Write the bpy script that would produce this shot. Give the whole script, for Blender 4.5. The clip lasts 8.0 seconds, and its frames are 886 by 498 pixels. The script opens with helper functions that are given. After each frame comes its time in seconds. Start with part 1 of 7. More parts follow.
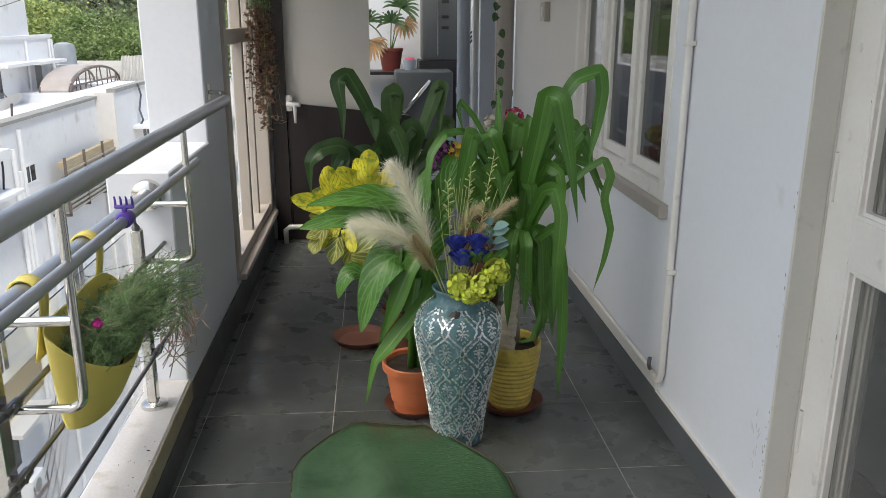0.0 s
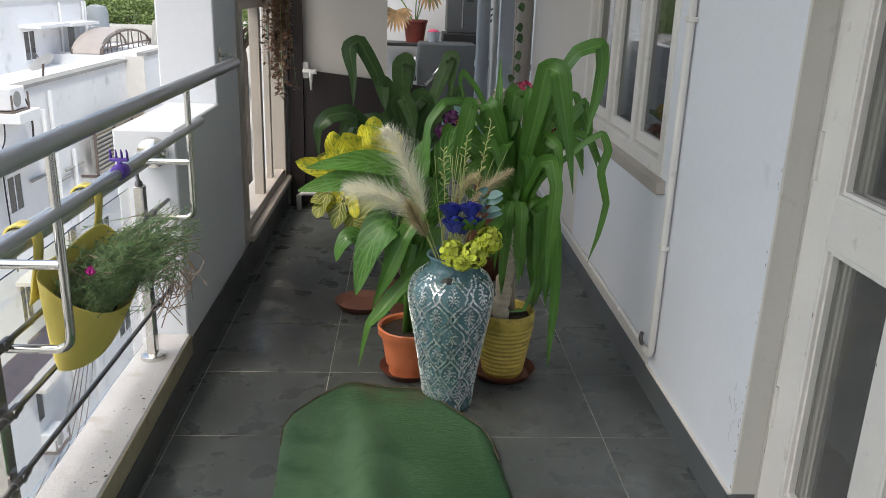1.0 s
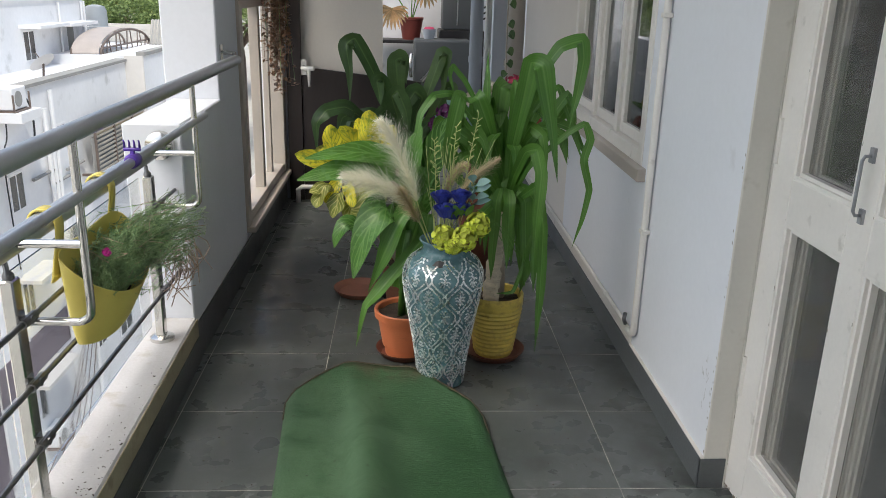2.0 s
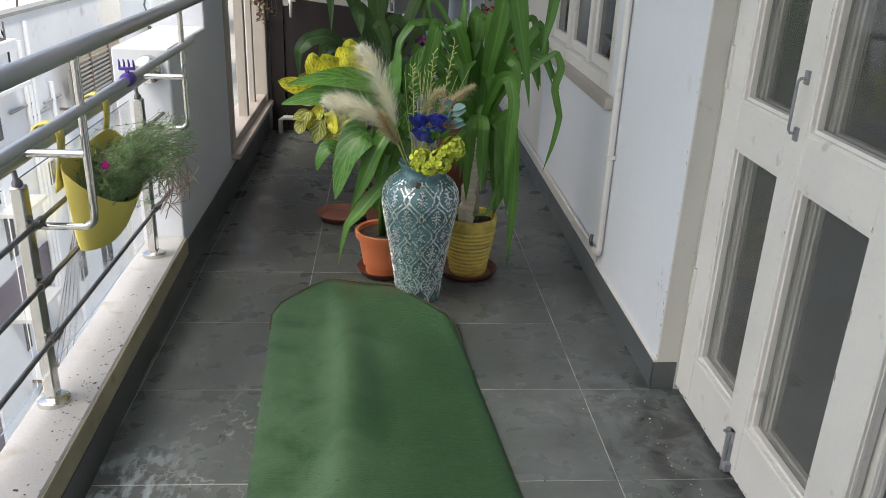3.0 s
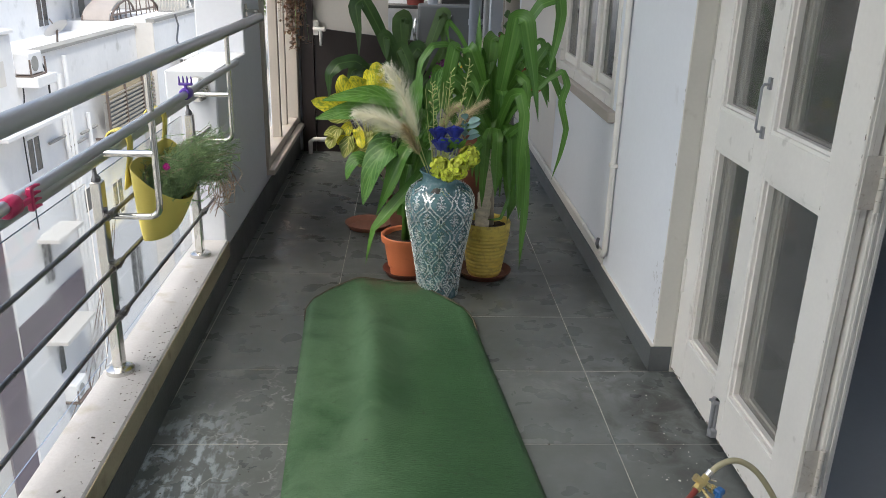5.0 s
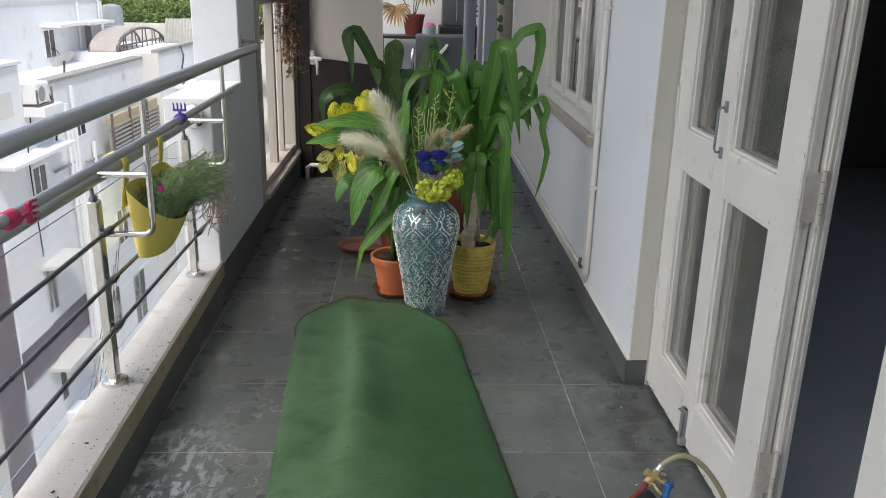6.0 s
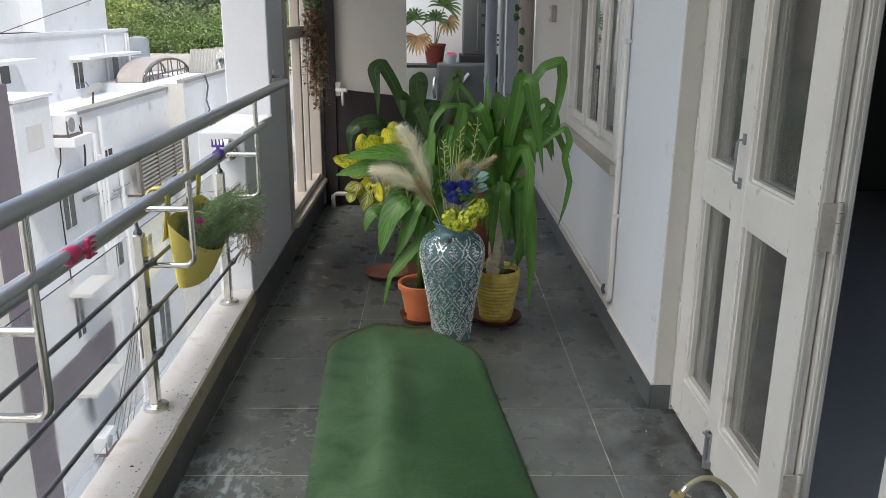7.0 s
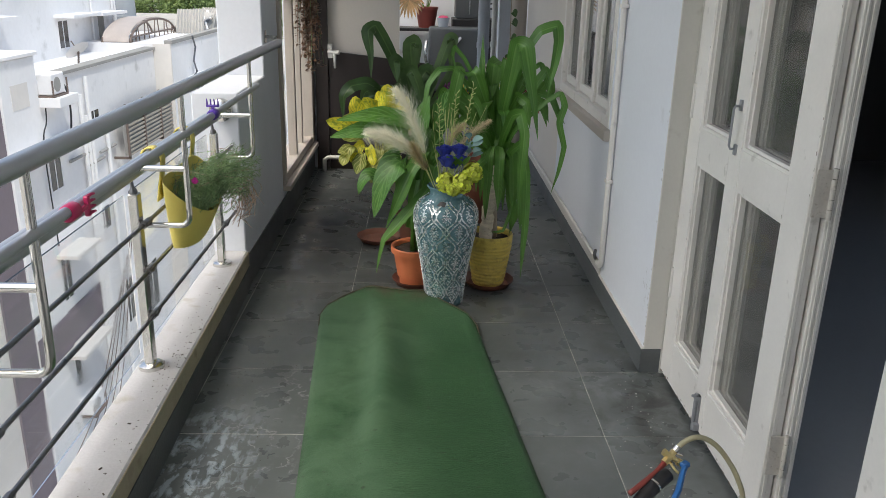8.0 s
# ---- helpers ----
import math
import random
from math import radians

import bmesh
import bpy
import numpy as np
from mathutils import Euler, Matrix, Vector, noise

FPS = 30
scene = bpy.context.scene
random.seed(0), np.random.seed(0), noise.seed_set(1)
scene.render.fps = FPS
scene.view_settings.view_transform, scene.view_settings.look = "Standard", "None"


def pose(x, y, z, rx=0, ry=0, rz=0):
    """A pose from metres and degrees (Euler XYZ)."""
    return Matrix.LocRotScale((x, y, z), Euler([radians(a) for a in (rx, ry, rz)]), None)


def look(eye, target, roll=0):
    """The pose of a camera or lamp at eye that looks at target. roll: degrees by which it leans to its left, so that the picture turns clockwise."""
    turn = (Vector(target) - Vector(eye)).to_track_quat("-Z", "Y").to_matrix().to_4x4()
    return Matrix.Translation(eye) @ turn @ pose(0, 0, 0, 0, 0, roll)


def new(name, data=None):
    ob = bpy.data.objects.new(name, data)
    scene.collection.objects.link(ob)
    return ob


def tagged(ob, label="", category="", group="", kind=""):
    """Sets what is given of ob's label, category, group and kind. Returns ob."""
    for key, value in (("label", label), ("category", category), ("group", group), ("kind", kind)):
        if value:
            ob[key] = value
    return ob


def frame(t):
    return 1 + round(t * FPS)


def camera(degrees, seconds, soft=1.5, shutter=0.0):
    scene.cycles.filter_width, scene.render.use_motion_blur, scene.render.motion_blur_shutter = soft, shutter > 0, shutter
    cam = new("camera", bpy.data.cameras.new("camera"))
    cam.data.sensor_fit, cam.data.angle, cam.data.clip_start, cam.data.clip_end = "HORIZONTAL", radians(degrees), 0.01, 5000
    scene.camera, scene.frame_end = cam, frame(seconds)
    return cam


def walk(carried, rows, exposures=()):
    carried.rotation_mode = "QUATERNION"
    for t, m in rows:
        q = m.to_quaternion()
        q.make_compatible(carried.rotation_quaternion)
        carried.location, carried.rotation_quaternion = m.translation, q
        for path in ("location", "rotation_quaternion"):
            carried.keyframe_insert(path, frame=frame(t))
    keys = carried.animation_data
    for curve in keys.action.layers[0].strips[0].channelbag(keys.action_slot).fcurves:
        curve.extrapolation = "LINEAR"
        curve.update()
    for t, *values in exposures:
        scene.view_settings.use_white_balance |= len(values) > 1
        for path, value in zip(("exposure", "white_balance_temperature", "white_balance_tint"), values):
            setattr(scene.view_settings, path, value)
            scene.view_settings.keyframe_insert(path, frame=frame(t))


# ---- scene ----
cam = camera(57.6, 8.0, soft=0.7)
PATH = [
    (0, (0.043, 0.08, 1.563), (0.207, 1.996, 1.01), 0.25),
    (0.5, (0.037, 0.022, 1.56), (0.161, 1.932, 0.981), 1.4),
    (1, (0.15, 0.018, 1.548), (0.252, 1.919, 0.937), 1.95),
    (1.2, (0.205, 0.003, 1.552), (0.29, 1.908, 0.941), 1.8),
    (2.3, (0.147, -0.239, 1.557), (0.27, 1.655, 0.928), 1.3),
    (2.5, (0.135, -0.285, 1.542), (0.278, 1.594, 0.872), 1.5),
    (3, (0.179, -0.375, 1.547), (0.33, 1.472, 0.793), 2.4),
    (3.5, (0.285, -0.448, 1.524), (0.364, 1.374, 0.703), 2.1),
    (4, (0.309, -0.522, 1.543), (0.323, 1.3, 0.719), 1.3),
    (4.5, (0.244, -0.616, 1.561), (0.273, 1.241, 0.818), 1.1),
    (5, (0.184, -0.74, 1.545), (0.275, 1.137, 0.86), 1.6),
    (6.5, (0.294, -0.932, 1.576), (0.35, 0.978, 0.985), 0.9),
    (7, (0.234, -0.978, 1.601), (0.263, 0.94, 1.038), 0.5),
    (7.5, (0.198, -0.999, 1.6), (0.235, 0.925, 1.054), 0.7),
    (8, (0.206, -0.993, 1.592), (0.266, 0.9, 0.95), 1.4),
]
walk(cam, [(t, look(eye, target, roll)) for t, eye, target, roll in PATH], exposures=[(t, e, 6300, 5) for t, e in ((0.0, 0.43), (1.2, 0.45), (2.5, 0.5), (3.0, 0.58), (3.5, 0.7), (4.5, 0.69), (5.0, 0.56), (6.5, 0.44), (7.2, 0.36), (8.0, 0.4))])

# ---- world, sun, exposure ----
world = bpy.data.worlds.new("sky")
scene.world = world
world.use_nodes = True
wn = world.node_tree
sky = wn.nodes.new("ShaderNodeTexSky")
sky.sky_type = "NISHITA"
sky.sun_disc = False
sky.sun_elevation = radians(58)
sky.sun_rotation = radians(235)
sky.dust_density = 6.0
sky.ozone_density = 0.4
wn.links.new(sky.outputs[0], wn.nodes["Background"].inputs[0])
wn.nodes["Background"].inputs[1].default_value = 0.2
sun = new("sun", bpy.data.lights.new("sun", "SUN"))
sun.data.energy = 2.2
sun.data.angle = radians(8)
sun.data.color = (1.0, 0.96, 0.9)
# high sun standing over the building behind the balcony
sun.matrix_world = look((6, -10, 20), (0, 0, 0))


# ---- materials ----
def nodes_of(name):
    m = bpy.data.materials.new(name)
    m.use_nodes = True
    return m, m.node_tree, m.node_tree.nodes["Principled BSDF"]


def noise_at(nt, scale, detail=4.0, stretch=None, source=None):
    """A noise texture in world metres."""
    geo = nt.nodes.new("ShaderNodeNewGeometry")
    tex = nt.nodes.new("ShaderNodeTexNoise")
    tex.inputs["Scale"].default_value = scale
    tex.inputs["Detail"].default_value = detail
    mp = nt.nodes.new("ShaderNodeMapping")
    mp.inputs["Scale"].default_value = stretch or (1, 1, 1)
    nt.links.new(source or geo.outputs["Position"], mp.inputs["Vector"])
    nt.links.new(mp.outputs[0], tex.inputs["Vector"])
    return tex.outputs["Fac"]


def ramp(nt, fac, stops):
    r = nt.nodes.new("ShaderNodeValToRGB")
    while len(r.color_ramp.elements) < len(stops):
        r.color_ramp.elements.new(0.5)
    for e, (p, c) in zip(r.color_ramp.elements, stops):
        e.position = p
        e.color = (*c, 1) if len(c) == 3 else c
    nt.links.new(fac, r.inputs[0])
    return r.outputs[0]


def mixc(nt, fac, a, b, mode="MIX"):
    m = nt.nodes.new("ShaderNodeMix")
    m.data_type = "RGBA"
    m.blend_type = mode
    for sock, val in ((m.inputs["Factor"], fac), (m.inputs["A"], a), (m.inputs["B"], b)):
        if isinstance(val, (tuple, float, int)):
            sock.default_value = (*val, 1) if isinstance(val, tuple) else val
        else:
            nt.links.new(val, sock)
    return m.outputs["Result"]


def bump(nt, bsdf, height, strength=0.3, dist=0.01):
    b = nt.nodes.new("ShaderNodeBump")
    b.inputs["Strength"].default_value = strength
    b.inputs["Distance"].default_value = dist
    nt.links.new(height, b.inputs["Height"])
    nt.links.new(b.outputs[0], bsdf.inputs["Normal"])


def shade(c, k):
    return tuple(min(1.0, v * k) for v in c)


def paint(name, col, rough=0.6, metal=0.0, big=3.0, fine=60.0, var=0.12, relief=0.15, dist=0.004, dirt=None, dirt_amount=0.3, stretch=None, island=0.0, spec=0.5):
    """A worn surface: patches at one scale, grain at another, dirt spots with their own shape."""
    m, nt, b = nodes_of(name)
    n1 = noise_at(nt, big, 5, stretch)
    n2 = noise_at(nt, fine, 3, stretch)
    c = ramp(nt, n1, [(0.3, shade(col, 1 - var)), (0.7, shade(col, 1 + var))])
    c = mixc(nt, 0.25, c, ramp(nt, n2, [(0.3, shade(col, 1 - 1.5 * var)), (0.7, shade(col, 1 + var))]))
    if dirt:
        n3 = noise_at(nt, big * 2.7, 8)
        c = mixc(nt, ramp(nt, n3, [(0.66 - dirt_amount * 0.2, (0, 0, 0)), (0.75, (0.7, 0.7, 0.7))]), c, dirt)
    if island:
        g = nt.nodes.new("ShaderNodeNewGeometry")
        c = mixc(nt, 1.0, c, ramp(nt, g.outputs["Random Per Island"], [(0, (1 - island,) * 3), (1, (1 + island,) * 3)]), "MULTIPLY")
    nt.links.new(c, b.inputs["Base Color"])
    r = ramp(nt, n1, [(0.3, (max(0.02, rough - 0.08),) * 3), (0.7, (min(1, rough + 0.08),) * 3)])
    nt.links.new(r, b.inputs["Roughness"])
    b.inputs["Metallic"].default_value = metal
    b.inputs["Specular IOR Level"].default_value = spec
    if relief:
        bump(nt, b, n2, relief, dist)
    return m


def patch(nt, cx, cy, sx, sy, scale, thr, soft, amount, warp=0.6):
    """A ragged mask round one place of the floor, for stains and painted light."""
    geo = nt.nodes.new("ShaderNodeNewGeometry")
    mp = nt.nodes.new("ShaderNodeMapping")
    mp.inputs["Location"].default_value = (-cx * sx, -cy * sy, 0)
    mp.inputs["Scale"].default_value = (sx, sy, 0)
    nt.links.new(geo.outputs["Position"], mp.inputs["Vector"])
    ln = nt.nodes.new("ShaderNodeVectorMath")
    ln.operation = "LENGTH"
    nt.links.new(mp.outputs[0], ln.inputs[0])
    tex = nt.nodes.new("ShaderNodeTexNoise")
    tex.inputs["Scale"].default_value = scale
    tex.inputs["Detail"].default_value = 9
    tex.inputs["Roughness"].default_value = 0.62
    tex.inputs["Distortion"].default_value = warp
    nt.links.new(geo.outputs["Position"], tex.inputs["Vector"])
    spot = ramp(nt, tex.outputs["Fac"], [(thr, (0, 0, 0)), (thr + soft, (amount,) * 3)])
    near = ramp(nt, ln.outputs["Value"], [(0.35, (1, 1, 1)), (1.0, (0, 0, 0))])
    return mixc(nt, 1.0, spot, near, "MULTIPLY")


def tile_material():
    """Dark slate-grey tile: cloudy, scuffed, dark in patches, shade painted in round the pots, a chalky film with
    painted sheen beside the kerb.
    """
    m, nt, b = nodes_of("slate_tile")
    info = nt.nodes.new("ShaderNodeObjectInfo")
    n1 = noise_at(nt, 1.6, 6)
    n2 = noise_at(nt, 7.0, 8)
    n3 = noise_at(nt, 160, 3)
    c = ramp(nt, n1, [(0.3, (0.068, 0.08, 0.079)), (0.5, (0.122, 0.139, 0.138)), (0.72, (0.215, 0.236, 0.234))])
    c = mixc(nt, ramp(nt, n2, [(0.42, (0, 0, 0)), (0.62, (0.42, 0.42, 0.42))]), c, (0.085, 0.09, 0.088))
    c = mixc(nt, 0.3, c, ramp(nt, info.outputs["Random"], [(0, (0.105, 0.118, 0.117)), (1, (0.185, 0.202, 0.2))]))
    c = mixc(nt, ramp(nt, noise_at(nt, 26, 6), [(0.56, (0, 0, 0)), (0.8, (0.3, 0.3, 0.3))]), c, (0.27, 0.27, 0.26))
    # ragged dark patches by the door, along the wall and round the pots
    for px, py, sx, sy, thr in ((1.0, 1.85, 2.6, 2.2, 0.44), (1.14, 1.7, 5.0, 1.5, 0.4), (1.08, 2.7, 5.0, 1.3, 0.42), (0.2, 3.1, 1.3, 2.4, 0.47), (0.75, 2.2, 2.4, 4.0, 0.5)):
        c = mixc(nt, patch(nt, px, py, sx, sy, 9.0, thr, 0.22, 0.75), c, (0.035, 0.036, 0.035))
    # shade round the pots and along the walls behind them, painted into the tiles
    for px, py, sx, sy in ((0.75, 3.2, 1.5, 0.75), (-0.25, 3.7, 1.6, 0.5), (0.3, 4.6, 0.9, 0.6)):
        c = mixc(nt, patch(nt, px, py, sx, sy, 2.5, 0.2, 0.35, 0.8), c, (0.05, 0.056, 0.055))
    # lime film beside the kerb in ragged ridges, a bluish wet sheen painted in
    brushed = ramp(nt, noise_at(nt, 34, 12, (1.0, 0.34, 1)), [(0.47, (0.0,) * 3), (0.58, (1.0,) * 3)])
    lime = mixc(nt, 1.0, patch(nt, -0.56, 1.38, 3.6, 2.0, 7.0, 0.42, 0.05, 0.85, 2.0), brushed, "MULTIPLY")
    c = mixc(nt, lime, c, (0.46, 0.53, 0.59))
    # crusted rims of dried puddles
    for scale, px, py, sx, sy in ((4.5, -0.4, 1.42, 3.0, 2.0), (3.2, -0.25, 1.75, 2.6, 2.2)):
        rim = ramp(nt, noise_at(nt, scale, 7), [(0.485, (0,) * 3), (0.492, (0.6,) * 3), (0.497, (0.6,) * 3), (0.502, (0,) * 3)])
        c = mixc(nt, mixc(nt, 1.0, rim, patch(nt, px, py, sx, sy, 14.0, 0.46, 0.1, 1.0), "MULTIPLY"), c, (0.5, 0.51, 0.5))
    c = mixc(nt, patch(nt, 0.75, 2.05, 2.6, 3.5, 11.0, 0.56, 0.1, 0.5, 1.0), c, (0.3, 0.31, 0.31))
    nt.links.new(c, b.inputs["Base Color"])
    nt.links.new(ramp(nt, n2, [(0.35, (0.22,) * 3), (0.65, (0.44,) * 3)]), b.inputs["Roughness"])
    bump(nt, b, mixc(nt, 0.5, n2, n3), 0.12, 0.004)
    return m


def leaf_material(name, col, vein, rough=0.32, mottle=None, lines=0.0, streak=0.0, through_light=0.22, spread=1.0):
    """Leaf: tone differs from leaf to leaf, streaks along it, a little light passes through."""
    m, nt, b = nodes_of(name)
    g = nt.nodes.new("ShaderNodeNewGeometry")
    uv = nt.nodes.new("ShaderNodeUVMap")
    sep = nt.nodes.new("ShaderNodeSeparateXYZ")
    nt.links.new(uv.outputs[0], sep.inputs[0])
    n1 = noise_at(nt, 14, 4)
    c = ramp(nt, n1, [(0.3, shade(col, 0.7 if spread else 0.97)), (0.7, shade(col, 1.25 if spread else 1.0))])
    c = mixc(nt, 1.0 if spread else 0.12, c, ramp(nt, g.outputs["Random Per Island"], [(0, (0.58, 0.64, 0.6)), (1, (1.42, 1.3, 1.15))]), "MULTIPLY")
    info = nt.nodes.new("ShaderNodeObjectInfo")
    c = mixc(nt, spread, c, ramp(nt, info.outputs["Random"], [(0, (0.62, 0.7, 0.66)), (0.5, (1.0, 1.0, 1.0)), (1, (1.35, 1.22, 1.05))]), "MULTIPLY")
    if streak:
        # long parallel veins
        c = mixc(nt, streak, c, mixc(nt, noise_at(nt, 1.0, 3, (15, 0.8, 1), uv.outputs[0]), shade(col, 0.3), shade(col, 1.8)))
    # midrib
    mid = nt.nodes.new("ShaderNodeMath")
    mid.operation = "ABSOLUTE"
    sub = nt.nodes.new("ShaderNodeMath")
    sub.operation = "SUBTRACT"
    sub.inputs[1].default_value = 0.5
    nt.links.new(sep.outputs[0], sub.inputs[0])
    nt.links.new(sub.outputs[0], mid.inputs[0])
    c = mixc(nt, ramp(nt, mid.outputs[0], [(0.0, (0.75,) * 3), (0.06, (0, 0, 0))]), c, vein)
    if lines:
        # side veins that run out and forward from the midrib
        w = nt.nodes.new("ShaderNodeMath")
        w.operation = "MULTIPLY_ADD"
        nt.links.new(mid.outputs[0], w.inputs[0])
        w.inputs[1].default_value = -0.55
        nt.links.new(sep.outputs[1], w.inputs[2])
        s = nt.nodes.new("ShaderNodeMath")
        s.operation = "MULTIPLY"
        s.inputs[1].default_value = lines
        nt.links.new(w.outputs[0], s.inputs[0])
        f = nt.nodes.new("ShaderNodeMath")
        f.operation = "FRACT"
        nt.links.new(s.outputs[0], f.inputs[0])
        c = mixc(nt, ramp(nt, f.outputs[0], [(0.0, (0.8,) * 3), (0.28, (0, 0, 0)), (0.9, (0, 0, 0)), (1.0, (0.8,) * 3)]), c, vein)
    if mottle:
        c = mixc(nt, ramp(nt, noise_at(nt, 45, 5), [(0.55, (0, 0, 0)), (0.63, (0.75,) * 3)]), c, mottle)
    nt.links.new(c, b.inputs["Base Color"])
    b.inputs["Roughness"].default_value = rough
    tr = nt.nodes.new("ShaderNodeBsdfTranslucent")
    nt.links.new(c, tr.inputs["Color"])
    mx = nt.nodes.new("ShaderNodeMixShader")
    mx.inputs[0].default_value = through_light
    out = nt.nodes["Material Output"]
    nt.links.new(b.outputs[0], mx.inputs[1])
    nt.links.new(tr.outputs[0], mx.inputs[2])
    nt.links.new(mx.outputs[0], out.inputs[0])
    bump(nt, b, noise_at(nt, 1.0, 2, (13, 0.6, 1), uv.outputs[0]) if streak else noise_at(nt, 120, 2), 0.35 if streak else 0.15, 0.003)
    return m


def glass_material(name, tint=(0.8, 0.8, 0.78), rough=0.03, clear=0.9):
    m, nt, b = nodes_of(name)
    b.inputs["Base Color"].default_value = (*tint, 1)
    b.inputs["Transmission Weight"].default_value = clear
    b.inputs["IOR"].default_value = 1.25
    nt.links.new(ramp(nt, noise_at(nt, 6, 4), [(0.4, (rough,) * 3), (0.75, (rough + 0.06,) * 3)]), b.inputs["Roughness"])
    return m


WALL = paint("white_wall_paint", (0.78, 0.81, 0.86), 0.75, var=0.035, big=1.2, fine=45, relief=0.12, dirt=(0.5, 0.5, 0.5), dirt_amount=0.0)
CREAM = paint("cream_wall_paint", (0.74, 0.71, 0.67), 0.75, var=0.04, big=1.5, fine=50, relief=0.12)
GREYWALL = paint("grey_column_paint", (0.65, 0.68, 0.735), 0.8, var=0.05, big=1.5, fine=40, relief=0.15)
LEDGE = paint("ledge_paint", (0.47, 0.472, 0.485), 0.7, var=0.12, big=4, fine=90, relief=0.25, dirt=(0.33, 0.3, 0.25), dirt_amount=0.35)
WOODPAINT = paint("white_gloss_paint", (0.8, 0.78, 0.74), 0.42, var=0.05, big=5, fine=70, relief=0.12, dirt=(0.42, 0.4, 0.36), dirt_amount=0.1)
FRAMEPAINT = paint("cream_gloss_paint", (0.47, 0.43, 0.385), 0.45, var=0.06, big=5, fine=70, relief=0.12)
JAMBPAINT = paint("pale_jamb_paint", (0.66, 0.645, 0.6), 0.55, var=0.05, big=4, fine=70, relief=0.12, dirt=(0.45, 0.42, 0.37), dirt_amount=0.1)
KERBFACE = paint("dirty_beige_paint", (0.33, 0.29, 0.2), 0.75, var=0.15, big=5, fine=80, relief=0.25, dirt=(0.2, 0.16, 0.11), dirt_amount=0.5)
# slate darker than the wall's skirting, with the kerb's shadow put into the colour
KERBSTRIP = paint("shaded_slate_skirting", (0.075, 0.079, 0.08), 0.4, var=0.2, big=5, fine=90, relief=0.2)
PLINTH = paint("slate_skirting", (0.105, 0.115, 0.12), 0.5, var=0.15, big=5, fine=90, relief=0.2)
GROUT = paint("pale_grout", (0.66, 0.64, 0.59), 0.9, var=0.2, big=2.2, fine=120, relief=0.3, dirt=(0.1, 0.1, 0.098), dirt_amount=1.15)
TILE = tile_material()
STEEL = paint("brushed_steel", (0.66, 0.65, 0.62), 0.16, 1.0, var=0.05, big=8, fine=200, relief=0.01, dist=0.001)
RAILSTEEL = paint("dull_steel_rail", (0.53, 0.55, 0.59), 0.46, 1.0, var=0.03, big=2, fine=160, relief=0.0, dist=0.001)
DARKSTEEL = paint("dark_rod_steel", (0.2, 0.2, 0.21), 0.35, 1.0, var=0.15, big=10, fine=150, relief=0.05)
PLASTER = paint("outdoor_white_plaster", (0.8, 0.785, 0.785), 0.85, var=0.06, big=0.6, fine=8, relief=0.2, dist=0.02, dirt=(0.5, 0.49, 0.47), dirt_amount=0.2)
BEIGEPL = paint("outdoor_beige_plaster", (0.7, 0.66, 0.62), 0.85, var=0.06, big=0.6, fine=8, relief=0.2, dist=0.02)
PURPLE = paint("mauve_plaster", (0.2, 0.165, 0.185), 0.85, var=0.08, big=0.7, fine=8, relief=0.2, dist=0.02)
CONCRETE = paint("weathered_concrete", (0.32, 0.31, 0.29), 0.9, var=0.15, big=0.8, fine=9, relief=0.3, dist=0.02, dirt=(0.2, 0.18, 0.16))
DARKGLASS = paint("dark_window_glass", (0.04, 0.045, 0.05), 0.12, var=0.2, big=2, fine=10, relief=0.0)
# dark paint stands in for the room's low light
ROOM = paint("darkened_room_paint", (0.13, 0.129, 0.127), 0.8, var=0.06, big=1.2, fine=40)
ROOMFLOOR = paint("grey_room_tile", (0.52, 0.53, 0.55), 0.35, var=0.06, big=1.0, fine=40, relief=0.04)
GLASS = glass_material("dusty_pane", (0.62, 0.62, 0.6), 0.03, 0.94)
WINGLASS = glass_material("dark_reflecting_pane", (0.3, 0.31, 0.31), 0.0, 0.95)
WINGLASS.node_tree.nodes["Principled BSDF"].inputs["IOR"].default_value = 1.5
CLEAR = glass_material("clear_infill", (0.97, 0.98, 0.98), 0.0, 1.0)
MIRRORCHIP = paint("mirror_chip", (0.8, 0.84, 0.86), 0.3, 0.85, var=0.08, big=60, fine=300, island=0.3, relief=0.05)
TEAL = paint("teal_glaze", (0.1, 0.195, 0.225), 0.2, var=0.22, big=16, fine=160, relief=0.15, dist=0.002, dirt=(0.3, 0.41, 0.44), dirt_amount=0.6)
ORANGE = paint("orange_plastic", (0.62, 0.19, 0.08), 0.45, var=0.06, big=8, fine=120, relief=0.08, dirt=(0.42, 0.13, 0.06))
YELLOWPOT = paint("yellow_glazed_pot", (0.62, 0.49, 0.1), 0.42, var=0.25, big=14, fine=150, relief=0.25, dirt=(0.27, 0.15, 0.03), dirt_amount=0.7, stretch=(1, 1, 3))
YELLOW = paint("yellow_plastic", (0.68, 0.58, 0.14), 0.42, var=0.05, big=6, fine=120, relief=0.06)
BROWNSAUCER = paint("brown_plastic", (0.15, 0.05, 0.03), 0.5, var=0.15, big=10, fine=120, relief=0.1, dirt=(0.2, 0.13, 0.1))
TERRA = paint("dusty_terracotta", (0.16, 0.065, 0.042), 0.7, var=0.15, big=10, fine=120, relief=0.15)
SOIL = paint("dark_soil", (0.05, 0.035, 0.025), 0.95, var=0.4, big=30, fine=160, relief=0.8, dist=0.01)
BARK = paint("pale_bark", (0.42, 0.37, 0.3), 0.85, var=0.3, big=25, fine=120, relief=0.6, dist=0.006, stretch=(1, 1, 0.3))
